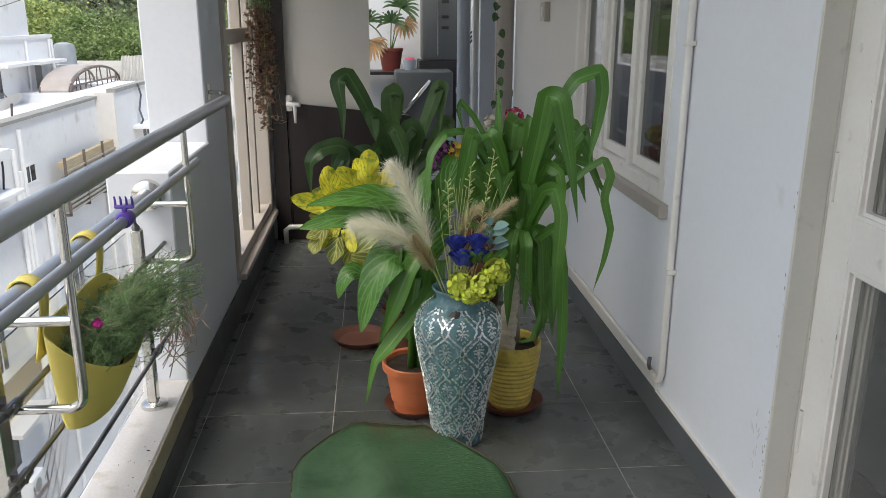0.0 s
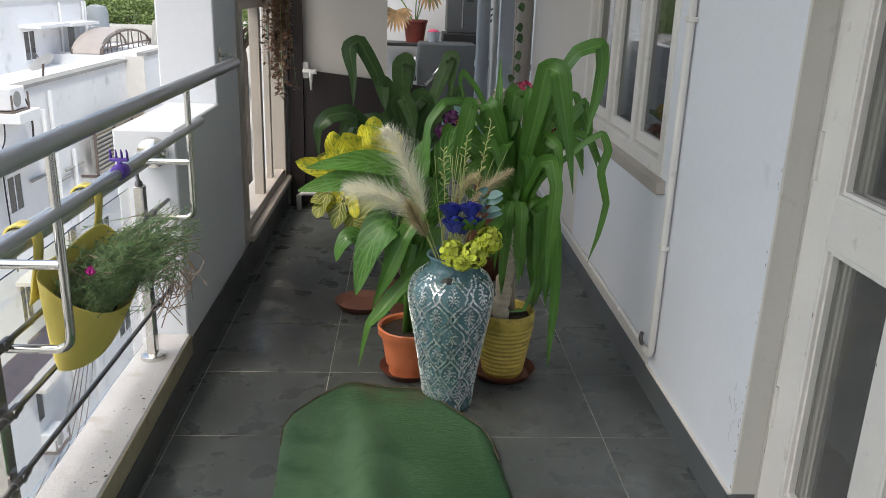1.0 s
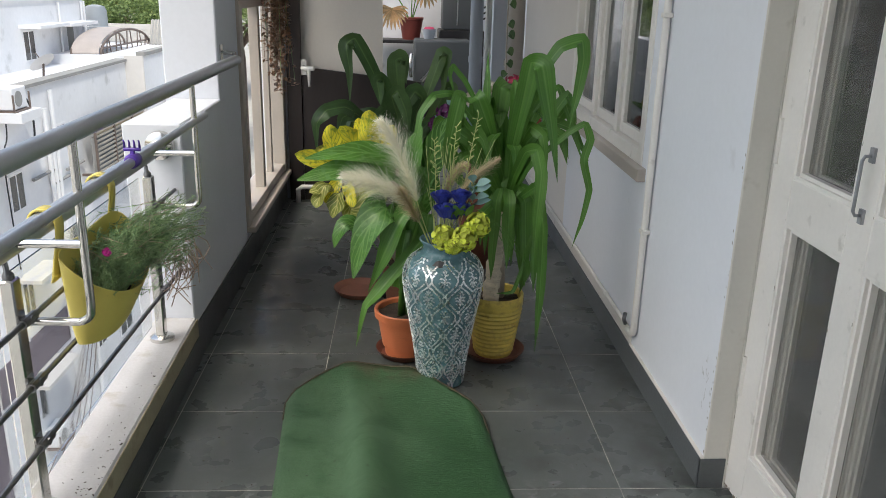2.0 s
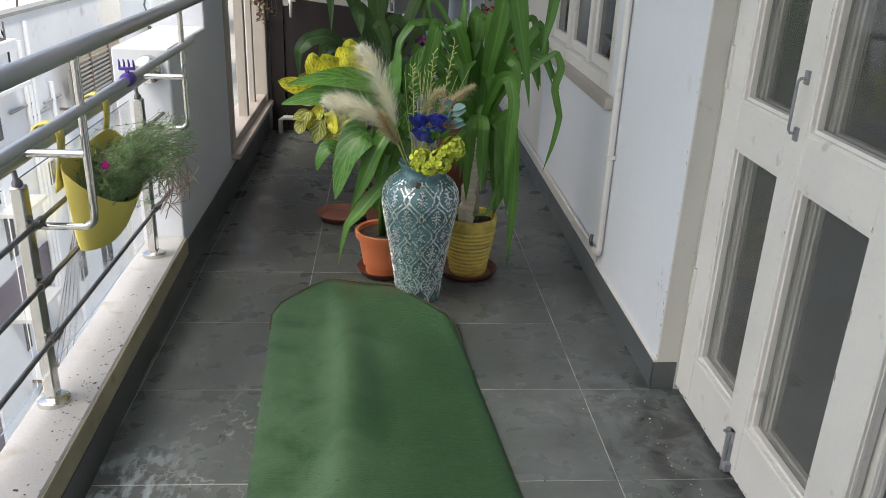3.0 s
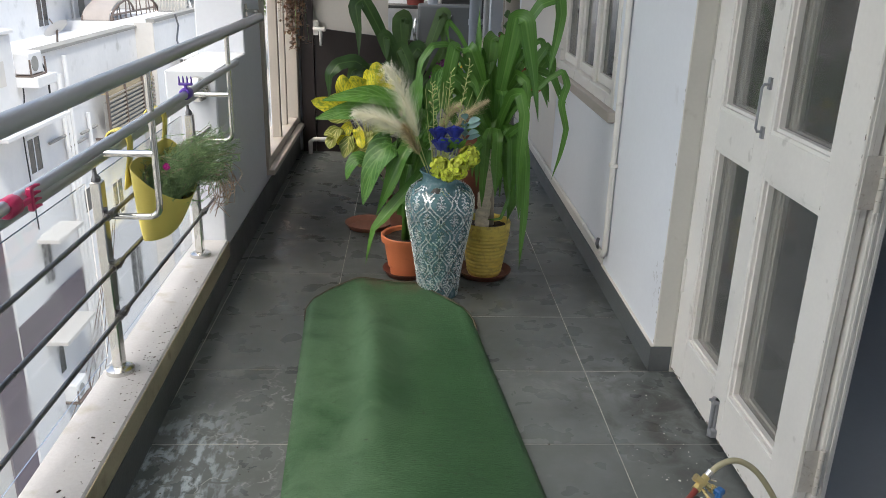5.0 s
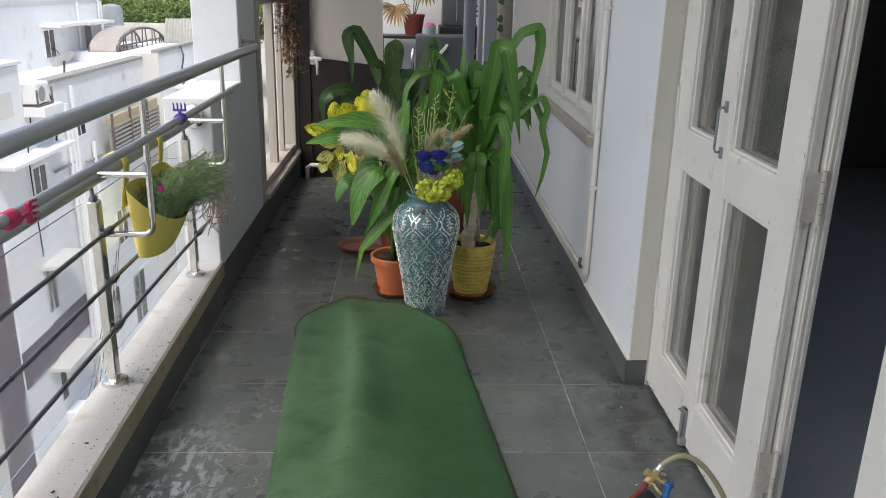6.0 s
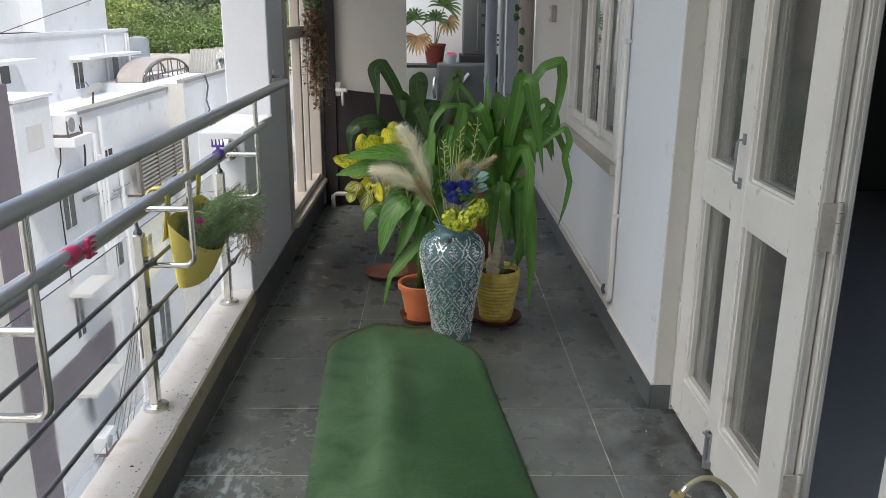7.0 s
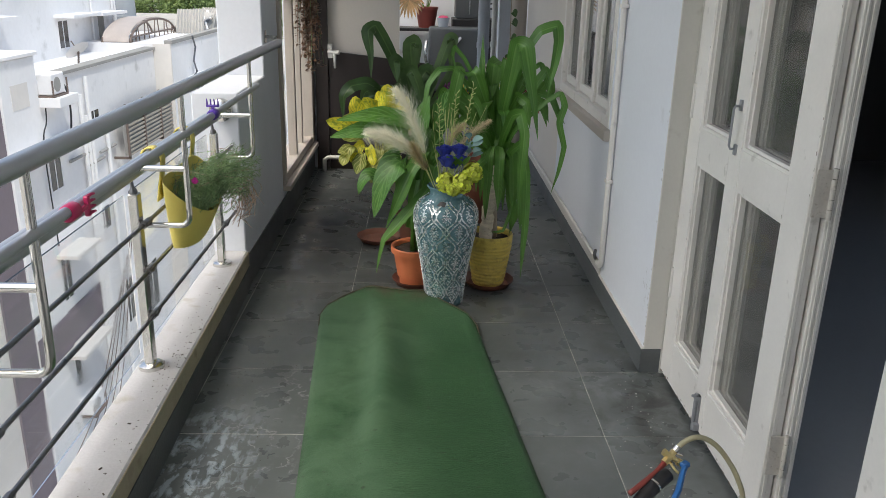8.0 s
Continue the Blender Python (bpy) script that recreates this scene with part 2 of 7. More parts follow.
PALEBARK = paint("pale_ringed_bark", (0.58, 0.52, 0.42), 0.85, var=0.25, big=30, fine=140, relief=0.5, dist=0.005, stretch=(0.5, 0.5, 2), dirt=(0.3, 0.24, 0.17), dirt_amount=0.4)
LEAF = leaf_material("corn_plant_leaf", (0.095, 0.23, 0.038), (0.18, 0.35, 0.09), rough=0.36, streak=0.75)
LEAFDARK = leaf_material("dracaena_leaf", (0.075, 0.15, 0.055), (0.14, 0.24, 0.08), streak=0.35)
LEAFBROAD = leaf_material("dumb_cane_leaf", (0.06, 0.175, 0.027), (0.18, 0.36, 0.09), rough=0.36, lines=9, mottle=(0.12, 0.27, 0.07))
CROTON = leaf_material("croton_leaf", (0.86, 0.78, 0.07), (0.36, 0.46, 0.05), lines=9, mottle=(0.22, 0.34, 0.04), spread=0.4)
CROTONPALE = leaf_material("pale_croton_leaf", (0.26, 0.33, 0.08), (0.78, 0.74, 0.32), lines=8)
SUCCULENT = leaf_material("portulaca_leaf", (0.28, 0.42, 0.22), (0.3, 0.44, 0.24), rough=0.5)
DRYSTEM = paint("dry_reddish_stem", (0.36, 0.27, 0.21), 0.8, var=0.25, big=30, fine=120)
PAMPAS = leaf_material("pampas_plume", (0.96, 0.95, 0.84), (0.96, 0.95, 0.84), rough=0.9, through_light=0.5, spread=0.0)
PAMPASTAN = paint("tan_pampas", (0.62, 0.53, 0.33), 0.9, var=0.15, big=20, fine=200, relief=0.0, island=0.25)
STRAW = paint("straw_stem", (0.5, 0.55, 0.22), 0.7, var=0.15, big=20, fine=150, island=0.2)
BLUEROSE = paint("blue_fabric_petal", (0.045, 0.065, 0.38), 0.6, var=0.25, big=30, fine=200, island=0.3)
LIME = paint("lime_petal", (0.62, 0.7, 0.08), 0.6, var=0.15, big=30, fine=200, island=0.35)
EUCA = paint("eucalyptus_leaf", (0.2, 0.34, 0.32), 0.6, var=0.12, big=30, fine=150, island=0.2)
PETALS = {
    "purple": paint("purple_petal", (0.14, 0.03, 0.13), 0.6, island=0.3),
    "yellow": paint("yellow_petal", (0.6, 0.42, 0.04), 0.6, island=0.3),
    "pink": paint("pink_petal", (0.55, 0.06, 0.14), 0.6, island=0.3),
    "red": paint("rust_petal", (0.3, 0.06, 0.03), 0.6, island=0.3),
    "white": paint("white_petal", (0.65, 0.6, 0.52), 0.6, island=0.3),
    "magenta": paint("magenta_petal", (0.5, 0.02, 0.3), 0.5, island=0.2),
}


def mat_fabric():
    """Green ribbed matting: fine cross ribs, worn and dusty, paler patches where side light is painted in."""
    m, nt, b = nodes_of("green_ribbed_matting")
    n1 = noise_at(nt, 2.2, 6)
    n2 = noise_at(nt, 320, 2, (0.25, 1, 1))
    knots = mixc(nt, 0.4, noise_at(nt, 130, 1, (0.1, 1, 1)), noise_at(nt, 260, 2))
    c = ramp(nt, n1, [(0.3, (0.01, 0.046, 0.014)), (0.55, (0.022, 0.077, 0.025)), (0.75, (0.041, 0.11, 0.042))])
    c = mixc(nt, 0.4, c, ramp(nt, n2, [(0.3, (0.012, 0.05, 0.014)), (0.7, (0.045, 0.12, 0.043))]))
    c = mixc(nt, 0.22, c, ramp(nt, knots, [(0.35, (0.01, 0.045, 0.013)), (0.65, (0.055, 0.135, 0.055))]))
    # side light painted in with the dust on the outer half; grit and lint
    for px, py, sx, sy in ((-0.18, 1.3, 2.0, 0.6), (-0.1, 2.4, 2.2, 1.6)):
        c = mixc(nt, patch(nt, px, py, sx, sy, 5.0, 0.3, 0.3, 0.75), c, (0.1, 0.185, 0.1))
    c = mixc(nt, ramp(nt, noise_at(nt, 38, 7), [(0.66, (0, 0, 0)), (0.74, (0.6,) * 3)]), c, (0.028, 0.035, 0.018))
    c = mixc(nt, ramp(nt, noise_at(nt, 110, 2), [(0.74, (0, 0, 0)), (0.78, (0.8,) * 3)]), c, (0.008, 0.012, 0.008))
    c = mixc(nt, ramp(nt, noise_at(nt, 90, 2, (1.1, 1, 1)), [(0.77, (0, 0, 0)), (0.8, (0.7,) * 3)]), c, (0.3, 0.33, 0.25))
    # brown soil at the curled end
    c = mixc(nt, patch(nt, 0.22, 2.88, 2.2, 7.0, 14.0, 0.38, 0.2, 0.9), c, (0.07, 0.055, 0.03))
    nt.links.new(c, b.inputs["Base Color"])
    b.inputs["Roughness"].default_value = 0.6
    bump(nt, b, mixc(nt, 0.5, knots, n2), 0.8, 0.005)
    return m


MATTING = mat_fabric()
MATEDGE = paint("worn_brown_edge", (0.075, 0.06, 0.035), 0.85, var=0.3, big=25, fine=150, relief=0.5)


# ---- mesh building ----
FRONT = Vector((-0.2, -1.0, 0.45))


def catmull(pts, steps):
    pts = [Vector(p) for p in pts]
    ext = [pts[0] * 2 - pts[1]] + pts + [pts[-1] * 2 - pts[-2]]
    out = []
    for i in range(steps + 1):
        s = i / steps * (len(pts) - 1)
        k = min(int(s), len(pts) - 2)
        u = s - k
        a, b, c, d = ext[k:k + 4]
        out.append(0.5 * ((2 * b) + (c - a) * u + (2 * a - 5 * b + 4 * c - d) * u * u + (3 * b - a - 3 * c + d) * u ** 3))
    return out


class Geo:
    """Collects vertices and faces of one mesh."""

    def __init__(self):
        self.v, self.f, self.uv = [], [], {}

    def add(self, verts, faces, uvs=None):
        n = len(self.v)
        self.v += [tuple(p) for p in verts]
        for f in faces:
            self.f.append(tuple(n + i for i in f))
        if uvs:
            for i, u in enumerate(uvs):
                self.uv[n + i] = u
        return self

    def box(self, x0, x1, y0, y1, z0, z1, m=None):
        p = [Vector((x, y, z)) for z in (z0, z1) for y in (y0, y1) for x in (x0, x1)]
        if m:
            p = [m @ q for q in p]
        return self.add(p, [(0, 2, 3, 1), (4, 5, 7, 6), (0, 1, 5, 4), (2, 6, 7, 3), (0, 4, 6, 2), (1, 3, 7, 5)])

    def tube(self, pts, r, n=10, caps=True):
        """A round bar along pts; r is one radius or one for each point."""
        pts = [Vector(p) for p in pts]
        rs = r if isinstance(r, (list, tuple)) else [r] * len(pts)
        ring, side = [], None
        for i, p in enumerate(pts):
            t = (pts[min(i + 1, len(pts) - 1)] - pts[max(i - 1, 0)]).normalized()
            if side is None:
                side = t.cross(Vector((0, 0, 1)) if abs(t.z) < 0.9 else Vector((1, 0, 0))).normalized()
            side = (side - t * side.dot(t)).normalized()
            up = t.cross(side)
            ring += [p + (side * math.cos(a) + up * math.sin(a)) * rs[i] for a in (2 * math.pi * k / n for k in range(n))]
        faces = [(i * n + k, i * n + (k + 1) % n, (i + 1) * n + (k + 1) % n, (i + 1) * n + k) for i in range(len(pts) - 1) for k in range(n)]
        if caps:
            faces += [tuple(reversed(range(n))), tuple(range((len(pts) - 1) * n, len(pts) * n))]
        return self.add(ring, faces)

    def lathe(self, prof, c, n=40, sx=1.0, sy=1.0):
        """A turned shape: prof of (radius, height) round the upright through c."""
        v = [(c[0] + r * sx * math.cos(2 * math.pi * k / n), c[1] + r * sy * math.sin(2 * math.pi * k / n), c[2] + z) for r, z in prof for k in range(n)]
        f = [(i * n + k, i * n + (k + 1) % n, (i + 1) * n + (k + 1) % n, (i + 1) * n + k) for i in range(len(prof) - 1) for k in range(n)]
        return self.add(v, f)

    def disc(self, c, r, n=32, rough=0.0):
        v = [(c[0], c[1], c[2])] + [(c[0] + r * math.cos(2 * math.pi * k / n), c[1] + r * math.sin(2 * math.pi * k / n), c[2] + random.uniform(-rough, rough)) for k in range(n)]
        return self.add(v, [(0, 1 + k, 1 + (k + 1) % n) for k in range(n)])

    def ribbon(self, pts, w, steps=34, gutter=0.3, ripple=0.06, crease=0.75):
        """A long strap leaf that stays smooth where it folds over, channelled along the midrib."""
        path = catmull(pts, steps)
        # stiff leaves break over in a crease rather than a round arch
        keys = [Vector(q) for q in pts]
        for i in range(steps + 1):
            q = i / steps * (len(keys) - 1)
            k = min(int(q), len(keys) - 2)
            path[i] = path[i].lerp(keys[k].lerp(keys[k + 1], q - k), crease)
        v, uv, side = [], [], None
        ph = random.uniform(0, 6)
        cross = (-1, -0.7, -0.36, 0, 0.36, 0.7, 1)
        for i, p in enumerate(path):
            u = i / steps
            t = (path[min(i + 1, steps)] - path[max(i - 1, 0)]).normalized()
            face = t.cross(FRONT)
            face = face.normalized() if face.length > 0.15 else (side or Vector((1, 0, 0)))
            if side is None:
                side = face
            face = -face if face.dot(side) < 0 else face
            side = side.lerp(face, 0.22)
            side = (side - t * side.dot(t)).normalized()
            nrm = side.cross(t)
            nrm = -nrm if nrm.dot(FRONT) < 0 and abs(nrm.dot(FRONT)) > 0.2 else nrm
            k = min(1.0, 0.42 + 1.3 * u)
            k *= 1.0 if u < 0.66 else max(0.02, 1 - ((u - 0.66) / 0.34) ** 1.7)
            h = w * k
            # a slow roll about the midrib
            roll = 0.6 * u * math.sin(ph + 4.5 * u)
            lean = side * math.cos(roll) + nrm * math.sin(roll)
            turned = nrm * math.cos(roll) - side * math.sin(roll)
            for e in cross:
                lift = h * gutter * (abs(e) - 0.45) + ripple * h * abs(e) * math.sin(ph + 11 * u + (0 if e > 0 else 1.9))
                edge = 1 + 0.13 * math.sin(1.7 * ph + 17 * u + (0 if e > 0 else 2.3))
                v.append(p + lean * h * e * edge + turned * lift)
                uv.append((0.5 + e / 2, u))
        n = len(cross)
        f = [(i * n + j, i * n + j + 1, (i + 1) * n + j + 1, (i + 1) * n + j) for i in range(steps) for j in range(n - 1)]
        return self.add(v, f, uv)

    def blade(self, pts, w, twist=0.0, shape="strap", fold=0.25, steps=16, wave=0.0, kink=0.0):
        """A leaf along a smooth curve through pts, w half its width, folded along the midrib."""
        pts = [Vector(p) for p in pts]
        ext = [pts[0] * 2 - pts[1]] + pts + [pts[-1] * 2 - pts[-2]]
        path = []
        for i in range(steps + 1):
            s = i / steps * (len(pts) - 1)
            k = min(int(s), len(pts) - 2)
            u = s - k
            a, b, c, d = ext[k:k + 4]
            soft = (0.5 * ((2 * b) + (c - a) * u + (2 * a - 5 * b + 4 * c - d) * u * u + (3 * b - a - 3 * c + d) * u ** 3))
            path.append(soft.lerp(b.lerp(c, u), kink))
        flat = Vector((pts[-1].x - pts[0].x, pts[-1].y - pts[0].y, 0))
        if flat.length < 0.02:
            flat = Vector((1, 0, 0))
        side0 = flat.normalized().cross(Vector((0, 0, 1)))
        v, uv, side = [], [], None
        ph, lean = random.uniform(0, 6), random.uniform(-0.5, 0.5)
        for i, p in enumerate(path):
            u = i / steps
            t = (path[min(i + 1, steps)] - path[max(i - 1, 0)]).normalized()
            side = side0 if side is None else side
            side = side - t * side.dot(t)
            side = side.normalized() if side.length > 1e-4 else side0
            face = t.cross(FRONT)
            face = face.normalized() if face.length > 1e-3 else side
            face = -face if face.dot(side) < 0 else face
            s = side.lerp(face, twist / 90).normalized()
            s = Matrix.Rotation(lean * u, 3, t) @ s
            nrm = s.cross(t)
            if shape == "strap":
                k = min(1.0, 0.45 + 1.6 * u) * (1.0 if u < 0.6 else max(0.03, 1 - ((u - 0.6) / 0.4) ** 1.8))
            elif shape == "broad":
                q = max(0.0, (u - 0.22) / 0.78)
                k = 0.06 if u < 0.22 else 0.06 + math.sin(math.pi * q ** 0.75) ** 0.8
            else:
                q = max(0.0, (u - 0.45) / 0.55)
                k = 0.05 if u < 0.45 else 0.05 + math.sin(math.pi * q ** 0.95) ** 0.55
            h = w * k
            wv = wave * math.sin(ph + 18 * u)
            for j, e in enumerate((-1, -0.5, 0, 0.5, 1)):
                v.append(p + s * h * e + nrm * (h * fold * abs(e) ** 1.5 + (wv * h * abs(e) * (1 if e > 0 else -1))))
                uv.append((0.5 + e / 2, u))
        f = [(i * 5 + j, i * 5 + j + 1, (i + 1) * 5 + j + 1, (i + 1) * 5 + j) for i in range(steps) for j in range(4)]
        return self.add(v, f, uv)


def mesh_of(name, g, material, smooth=False, bevel=0.0, segments=1):
    me = bpy.data.meshes.new(name)
    me.from_pydata(g.v, [], g.f)
    if g.uv:
        lay = me.uv_layers.new(name="UVMap")
        for loop in me.loops:
            lay.data[loop.index].uv = g.uv.get(loop.vertex_index, (0, 0))
    bm = bmesh.new()
    bm.from_mesh(me)
    if bevel:
        bmesh.ops.bevel(bm, geom=list(bm.edges), offset=bevel, segments=segments, affect="EDGES", profile=0.5)
    if not g.uv:
        bmesh.ops.recalc_face_normals(bm, faces=list(bm.faces))
    bm.to_mesh(me)
    bm.free()
    me.materials.append(material)
    if smooth:
        me.shade_smooth()
        if smooth == "auto":
            me.set_sharp_from_angle(angle=radians(35))
    return me


def part(name, g, material, parent=None, label="", smooth=False, bevel=0.0, segments=1):
    """Links a mesh as one object under a thing or a part."""
    ob = new(name, mesh_of(name, g, material, smooth, bevel, segments))
    if parent is not None:
        ob.parent = parent
        ob.matrix_parent_inverse = parent.matrix_world.inverted()
    return tagged(ob, label)


def thing(name, at, label, category, group="", kind=""):
    ob = new(name)
    ob.empty_display_size = 0.1
    ob.location = at
    ob.matrix_world = Matrix.Translation(at)
    return tagged(ob, label, category, group, kind)


def structure(name, g, material, label, category, bevel=0.0, smooth=False):
    return tagged(part(name, g, material, None, "", smooth, bevel), label, category, "", "structure")


# ---- the balcony: floor, walls, ceiling ----
FAR = 11.0
floor = structure("floor", Geo().box(-0.9, 1.75, -2.6, FAR, -0.12, -0.0014), GROUT, "dark grey slate floor tiles with thin pale joints, shade painted round the pots", "floor")
# the ledge runs slightly out of true with the wall
SKEW = Matrix(((1, -0.0235, 0, 0.0385), (0, 1, 0, 0), (0, 0, 1, 0), (0, 0, 0, 1)))
kerb = structure("parapet_ledge", Geo().box(-0.83, -0.66, -2.6, 3.04, -0.3, 0.2, SKEW).box(-0.83, -0.71, 4.28, 6.4, -0.3, 0.19), LEDGE, "low off-white painted ledge with specks of soil under the railing", "ledge", 0.006)
structure("ledge_face", Geo().box(-0.6595, -0.655, -2.6, 3.04, 0.1155, 0.194, SKEW), KERBFACE, "dirty beige painted face of the ledge", "ledge", 0.001)
structure("slab_edge", Geo().box(-0.86, -0.8, -2.6, FAR, -0.5, -0.13), PLASTER, "off-white edge of the balcony slab", "slab")
structure("kerb_skirting", Geo().box(-0.66, -0.652, -2.6, 3.04, -0.004, 0.115, SKEW).box(-0.7, -0.692, 3.04, 5.8, -0.004, 0.165), KERBSTRIP, "dark slate skirting along the ledge, shadow put into its colour", "skirting", 0.001)

# right wall in pieces round the window, with slate skirting
wall = Geo()
wall.box(1.168, 1.29, 2.1, 3.09, 0, 2.75)
wall.box(1.168, 1.29, 3.09, 4.6, 0, 0.87).box(1.168, 1.29, 3.09, 4.6, 2.2, 2.75)
structure("wall_end", Geo().box(1.168, 1.29, 4.6, 6.6, 0, 2.75), CREAM, "cream painted end of the wall", "wall")
structure("wall_east", wall, WALL, "white painted wall with faint scuffs", "wall")
lin = Geo().box(1.24, 1.38, 0.55, 2.1, 2.14, 2.75).box(1.24, 1.38, -2.6, -0.6, 0, 2.75).box(1.24, 1.38, -0.6, 0.55, 2.14, 2.75)
structure("wall_doorway", lin, CREAM, "cream wall over and beside the doorway", "wall")
sk = Geo().box(1.156, 1.1675, 2.09, 6.6, 0, 0.11).box(1.156, 1.24, 2.088, 2.0995, 0, 0.11)
structure("skirting_east", sk, PLINTH, "dark slate skirting at the foot of the wall", "skirting", 0.001)
structure("skirting_edge", Geo().box(1.1555, 1.1675, 2.09, 2.978, 0.1103, 0.1155), CREAM, "thin cream line of filler over the slate skirting", "trim")
structure("skirting_cap", Geo().box(1.157, 1.1675, 2.98, 6.6, 0.1105, 0.178), JAMBPAINT, "cream plaster band over the slate skirting", "trim", 0.004)
structure("wall_behind", Geo().box(-0.9, 5.0, -2.75, -2.62, -0.1, 2.75), CREAM, "plain cream wall", "wall")
# unseen slab, run on past the balcony to cut light on the terrace
structure("ceiling", Geo().box(-0.95, 1.75, -2.75, 9.7, 2.76, 2.9), WALL, "plain white painted ceiling slab, run on unseen to shade the far terrace", "ceiling")

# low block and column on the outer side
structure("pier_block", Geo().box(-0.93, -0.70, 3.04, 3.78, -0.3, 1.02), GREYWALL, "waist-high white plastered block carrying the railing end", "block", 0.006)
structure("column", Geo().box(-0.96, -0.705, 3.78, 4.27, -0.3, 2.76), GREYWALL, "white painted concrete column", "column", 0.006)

# dim room behind the right wall, its shade put into the paint
structure("room_floor", Geo().box(1.76, 5.0, -2.6, 6.6, -0.1, 0.0).box(1.38, 1.76, -2.6, 2.1, -0.05, 0.004), ROOMFLOOR, "glossy grey tiled floor of the dim room", "floor")
# unseen opening in the far wall, added to let daylight in
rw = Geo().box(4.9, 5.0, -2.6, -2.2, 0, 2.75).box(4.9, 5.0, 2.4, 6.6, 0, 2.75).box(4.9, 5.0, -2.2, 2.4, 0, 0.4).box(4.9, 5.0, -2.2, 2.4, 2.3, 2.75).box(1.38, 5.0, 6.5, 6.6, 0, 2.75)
structure("room_wall", rw, ROOM, "wall inside the room, dimness put into its paint", "wall")
structure("room_ceiling", Geo().box(1.38, 5.0, -2.6, 6.6, 2.75, 2.85), ROOM, "ceiling of the room, dimness put into its paint", "ceiling")
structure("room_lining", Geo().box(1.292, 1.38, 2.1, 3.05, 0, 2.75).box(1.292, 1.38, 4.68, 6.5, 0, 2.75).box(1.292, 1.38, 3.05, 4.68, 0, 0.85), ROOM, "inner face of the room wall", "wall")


# ---- door: white glazed folding leaves ----
def glazed_leaf(name, x0, y0, y1, panes, recess, label):
    """A door leaf in the plane across x, between y0 and y1; panes: (from, to) across the leaf."""
    d = thing(name, (x0, (y0 + y1) / 2, 0.012), label, "door", "", "structure")
    th = 0.04
    edges = [y0] + [e for p in panes for e in p] + [y1]
    for a, b in zip(edges[0::2], edges[1::2]):
        part("stile", Geo().box(x0, x0 + th, a, b, 0.02, 2.1), WOODPAINT, d, "", "auto", 0.003)
    for a, b in panes:
        for z0, z1 in ((0.02, 0.2), (0.95, 1.08), (2.0, 2.1)):
            part("rail", Geo().box(x0 + 0.001, x0 + th - 0.001, a, b, z0, z1), WOODPAINT, d, "", "auto", 0.002)
        for z0, z1 in ((0.2, 0.95), (1.08, 2.0)):
            g = Geo()
            t = 0.016
            for k, dx in ((0, 0.004), (1, 0.012)):
                e = t * (k + 1) * 0.62
                f = t * k * 0.62
                xx0, xx1 = x0 + dx + recess * 0.4 * k, x0 + th - 0.004 + recess
                g.box(xx0, xx1, a + f, a + e, z0 + f, z1 - f).box(xx0, xx1, b - e, b - f, z0 + f, z1 - f)
                g.box(xx0, xx1, a + e, b - e, z0 + f, z0 + e).box(xx0, xx1, a + e, b - e, z1 - e, z1 - f)
            bead = part("glazing_bead", g, WOODPAINT, d)
            p = part("pane", Geo().box(x0 + 0.026 + recess, x0 + 0.03 + recess, a + 0.02, b - 0.02, z0 + 0.02, z1 - 0.02), GLASS, d, "dusty clear glass pane")
            p.visible_shadow = False
    return d


door = glazed_leaf("door_1", 1.245, 1.06, 2.085, [(1.2, 1.555), (1.655, 1.96)], 0.006, "white glazed folding door leaf, paint chipped at the edges, standing beside the open doorway")
inner = glazed_leaf("door_2", 1.292, 1.047, 2.05, [(1.19, 1.53), (1.64, 1.94)], 0.0, "second white glazed leaf folded behind the first")


outer = glazed_leaf("door_3", 1.245, -0.415, 0.6, [(-0.28, 0.04), (0.14, 0.46)], 0.006, "white glazed door leaf on the other side of the open doorway")


HINGE = paint("painted_hinge_metal", (0.62, 0.59, 0.54), 0.45, 0.0, var=0.12, big=25, fine=120, dirt=(0.3, 0.24, 0.18))
for x in (1.3, 1.3145):
    part("edge_mould", Geo().box(x, x + 0.0085, 1.0435, 1.0468, 0.02, 2.1), WOODPAINT, inner, "", "auto", 0.001)
part("edge_mould", Geo().box(1.255, 1.2665, 1.0568, 1.0598, 0.02, 2.1), WOODPAINT, door, "", "auto", 0.001)
BAREWOOD = paint("bare_dirty_wood", (0.2, 0.17, 0.135), 0.9, var=0.3, big=30, fine=150, relief=0.4)
chipped = Geo()
for k in range(120):
    s = random.uniform(0.001, 0.0045)
    if k < 55:
        y, z = random.uniform(1.07, 2.08), 0.02 + abs(random.gauss(0, 0.007))
        sy, sz = s * random.uniform(1, 3.5), s
    else:
        y = random.choice((1.0615, 1.2, 1.555, 1.655, 1.96, 2.0835)) + random.gauss(0, 0.001)
        z = random.uniform(0.05, 1.9)
        sy, sz = s * 0.5, s * random.uniform(1, 3)
    chipped.add([(1.2443, y - sy, z - sz * 0.6), (1.2443, y + sy * 0.7, z - sz), (1.2443, y + sy, z + sz * 0.5), (1.2443, y - sy * 0.3, z + sz)], [(0, 1, 2, 3)])
tagged(part("chipped_spots", chipped, BAREWOOD, door, "bare dirty wood where paint has chipped"), kind="stuff")
BOLT = paint("dull_grey_bolt", (0.3, 0.31, 0.33), 0.5, 0.3, var=0.2, big=25, fine=120)
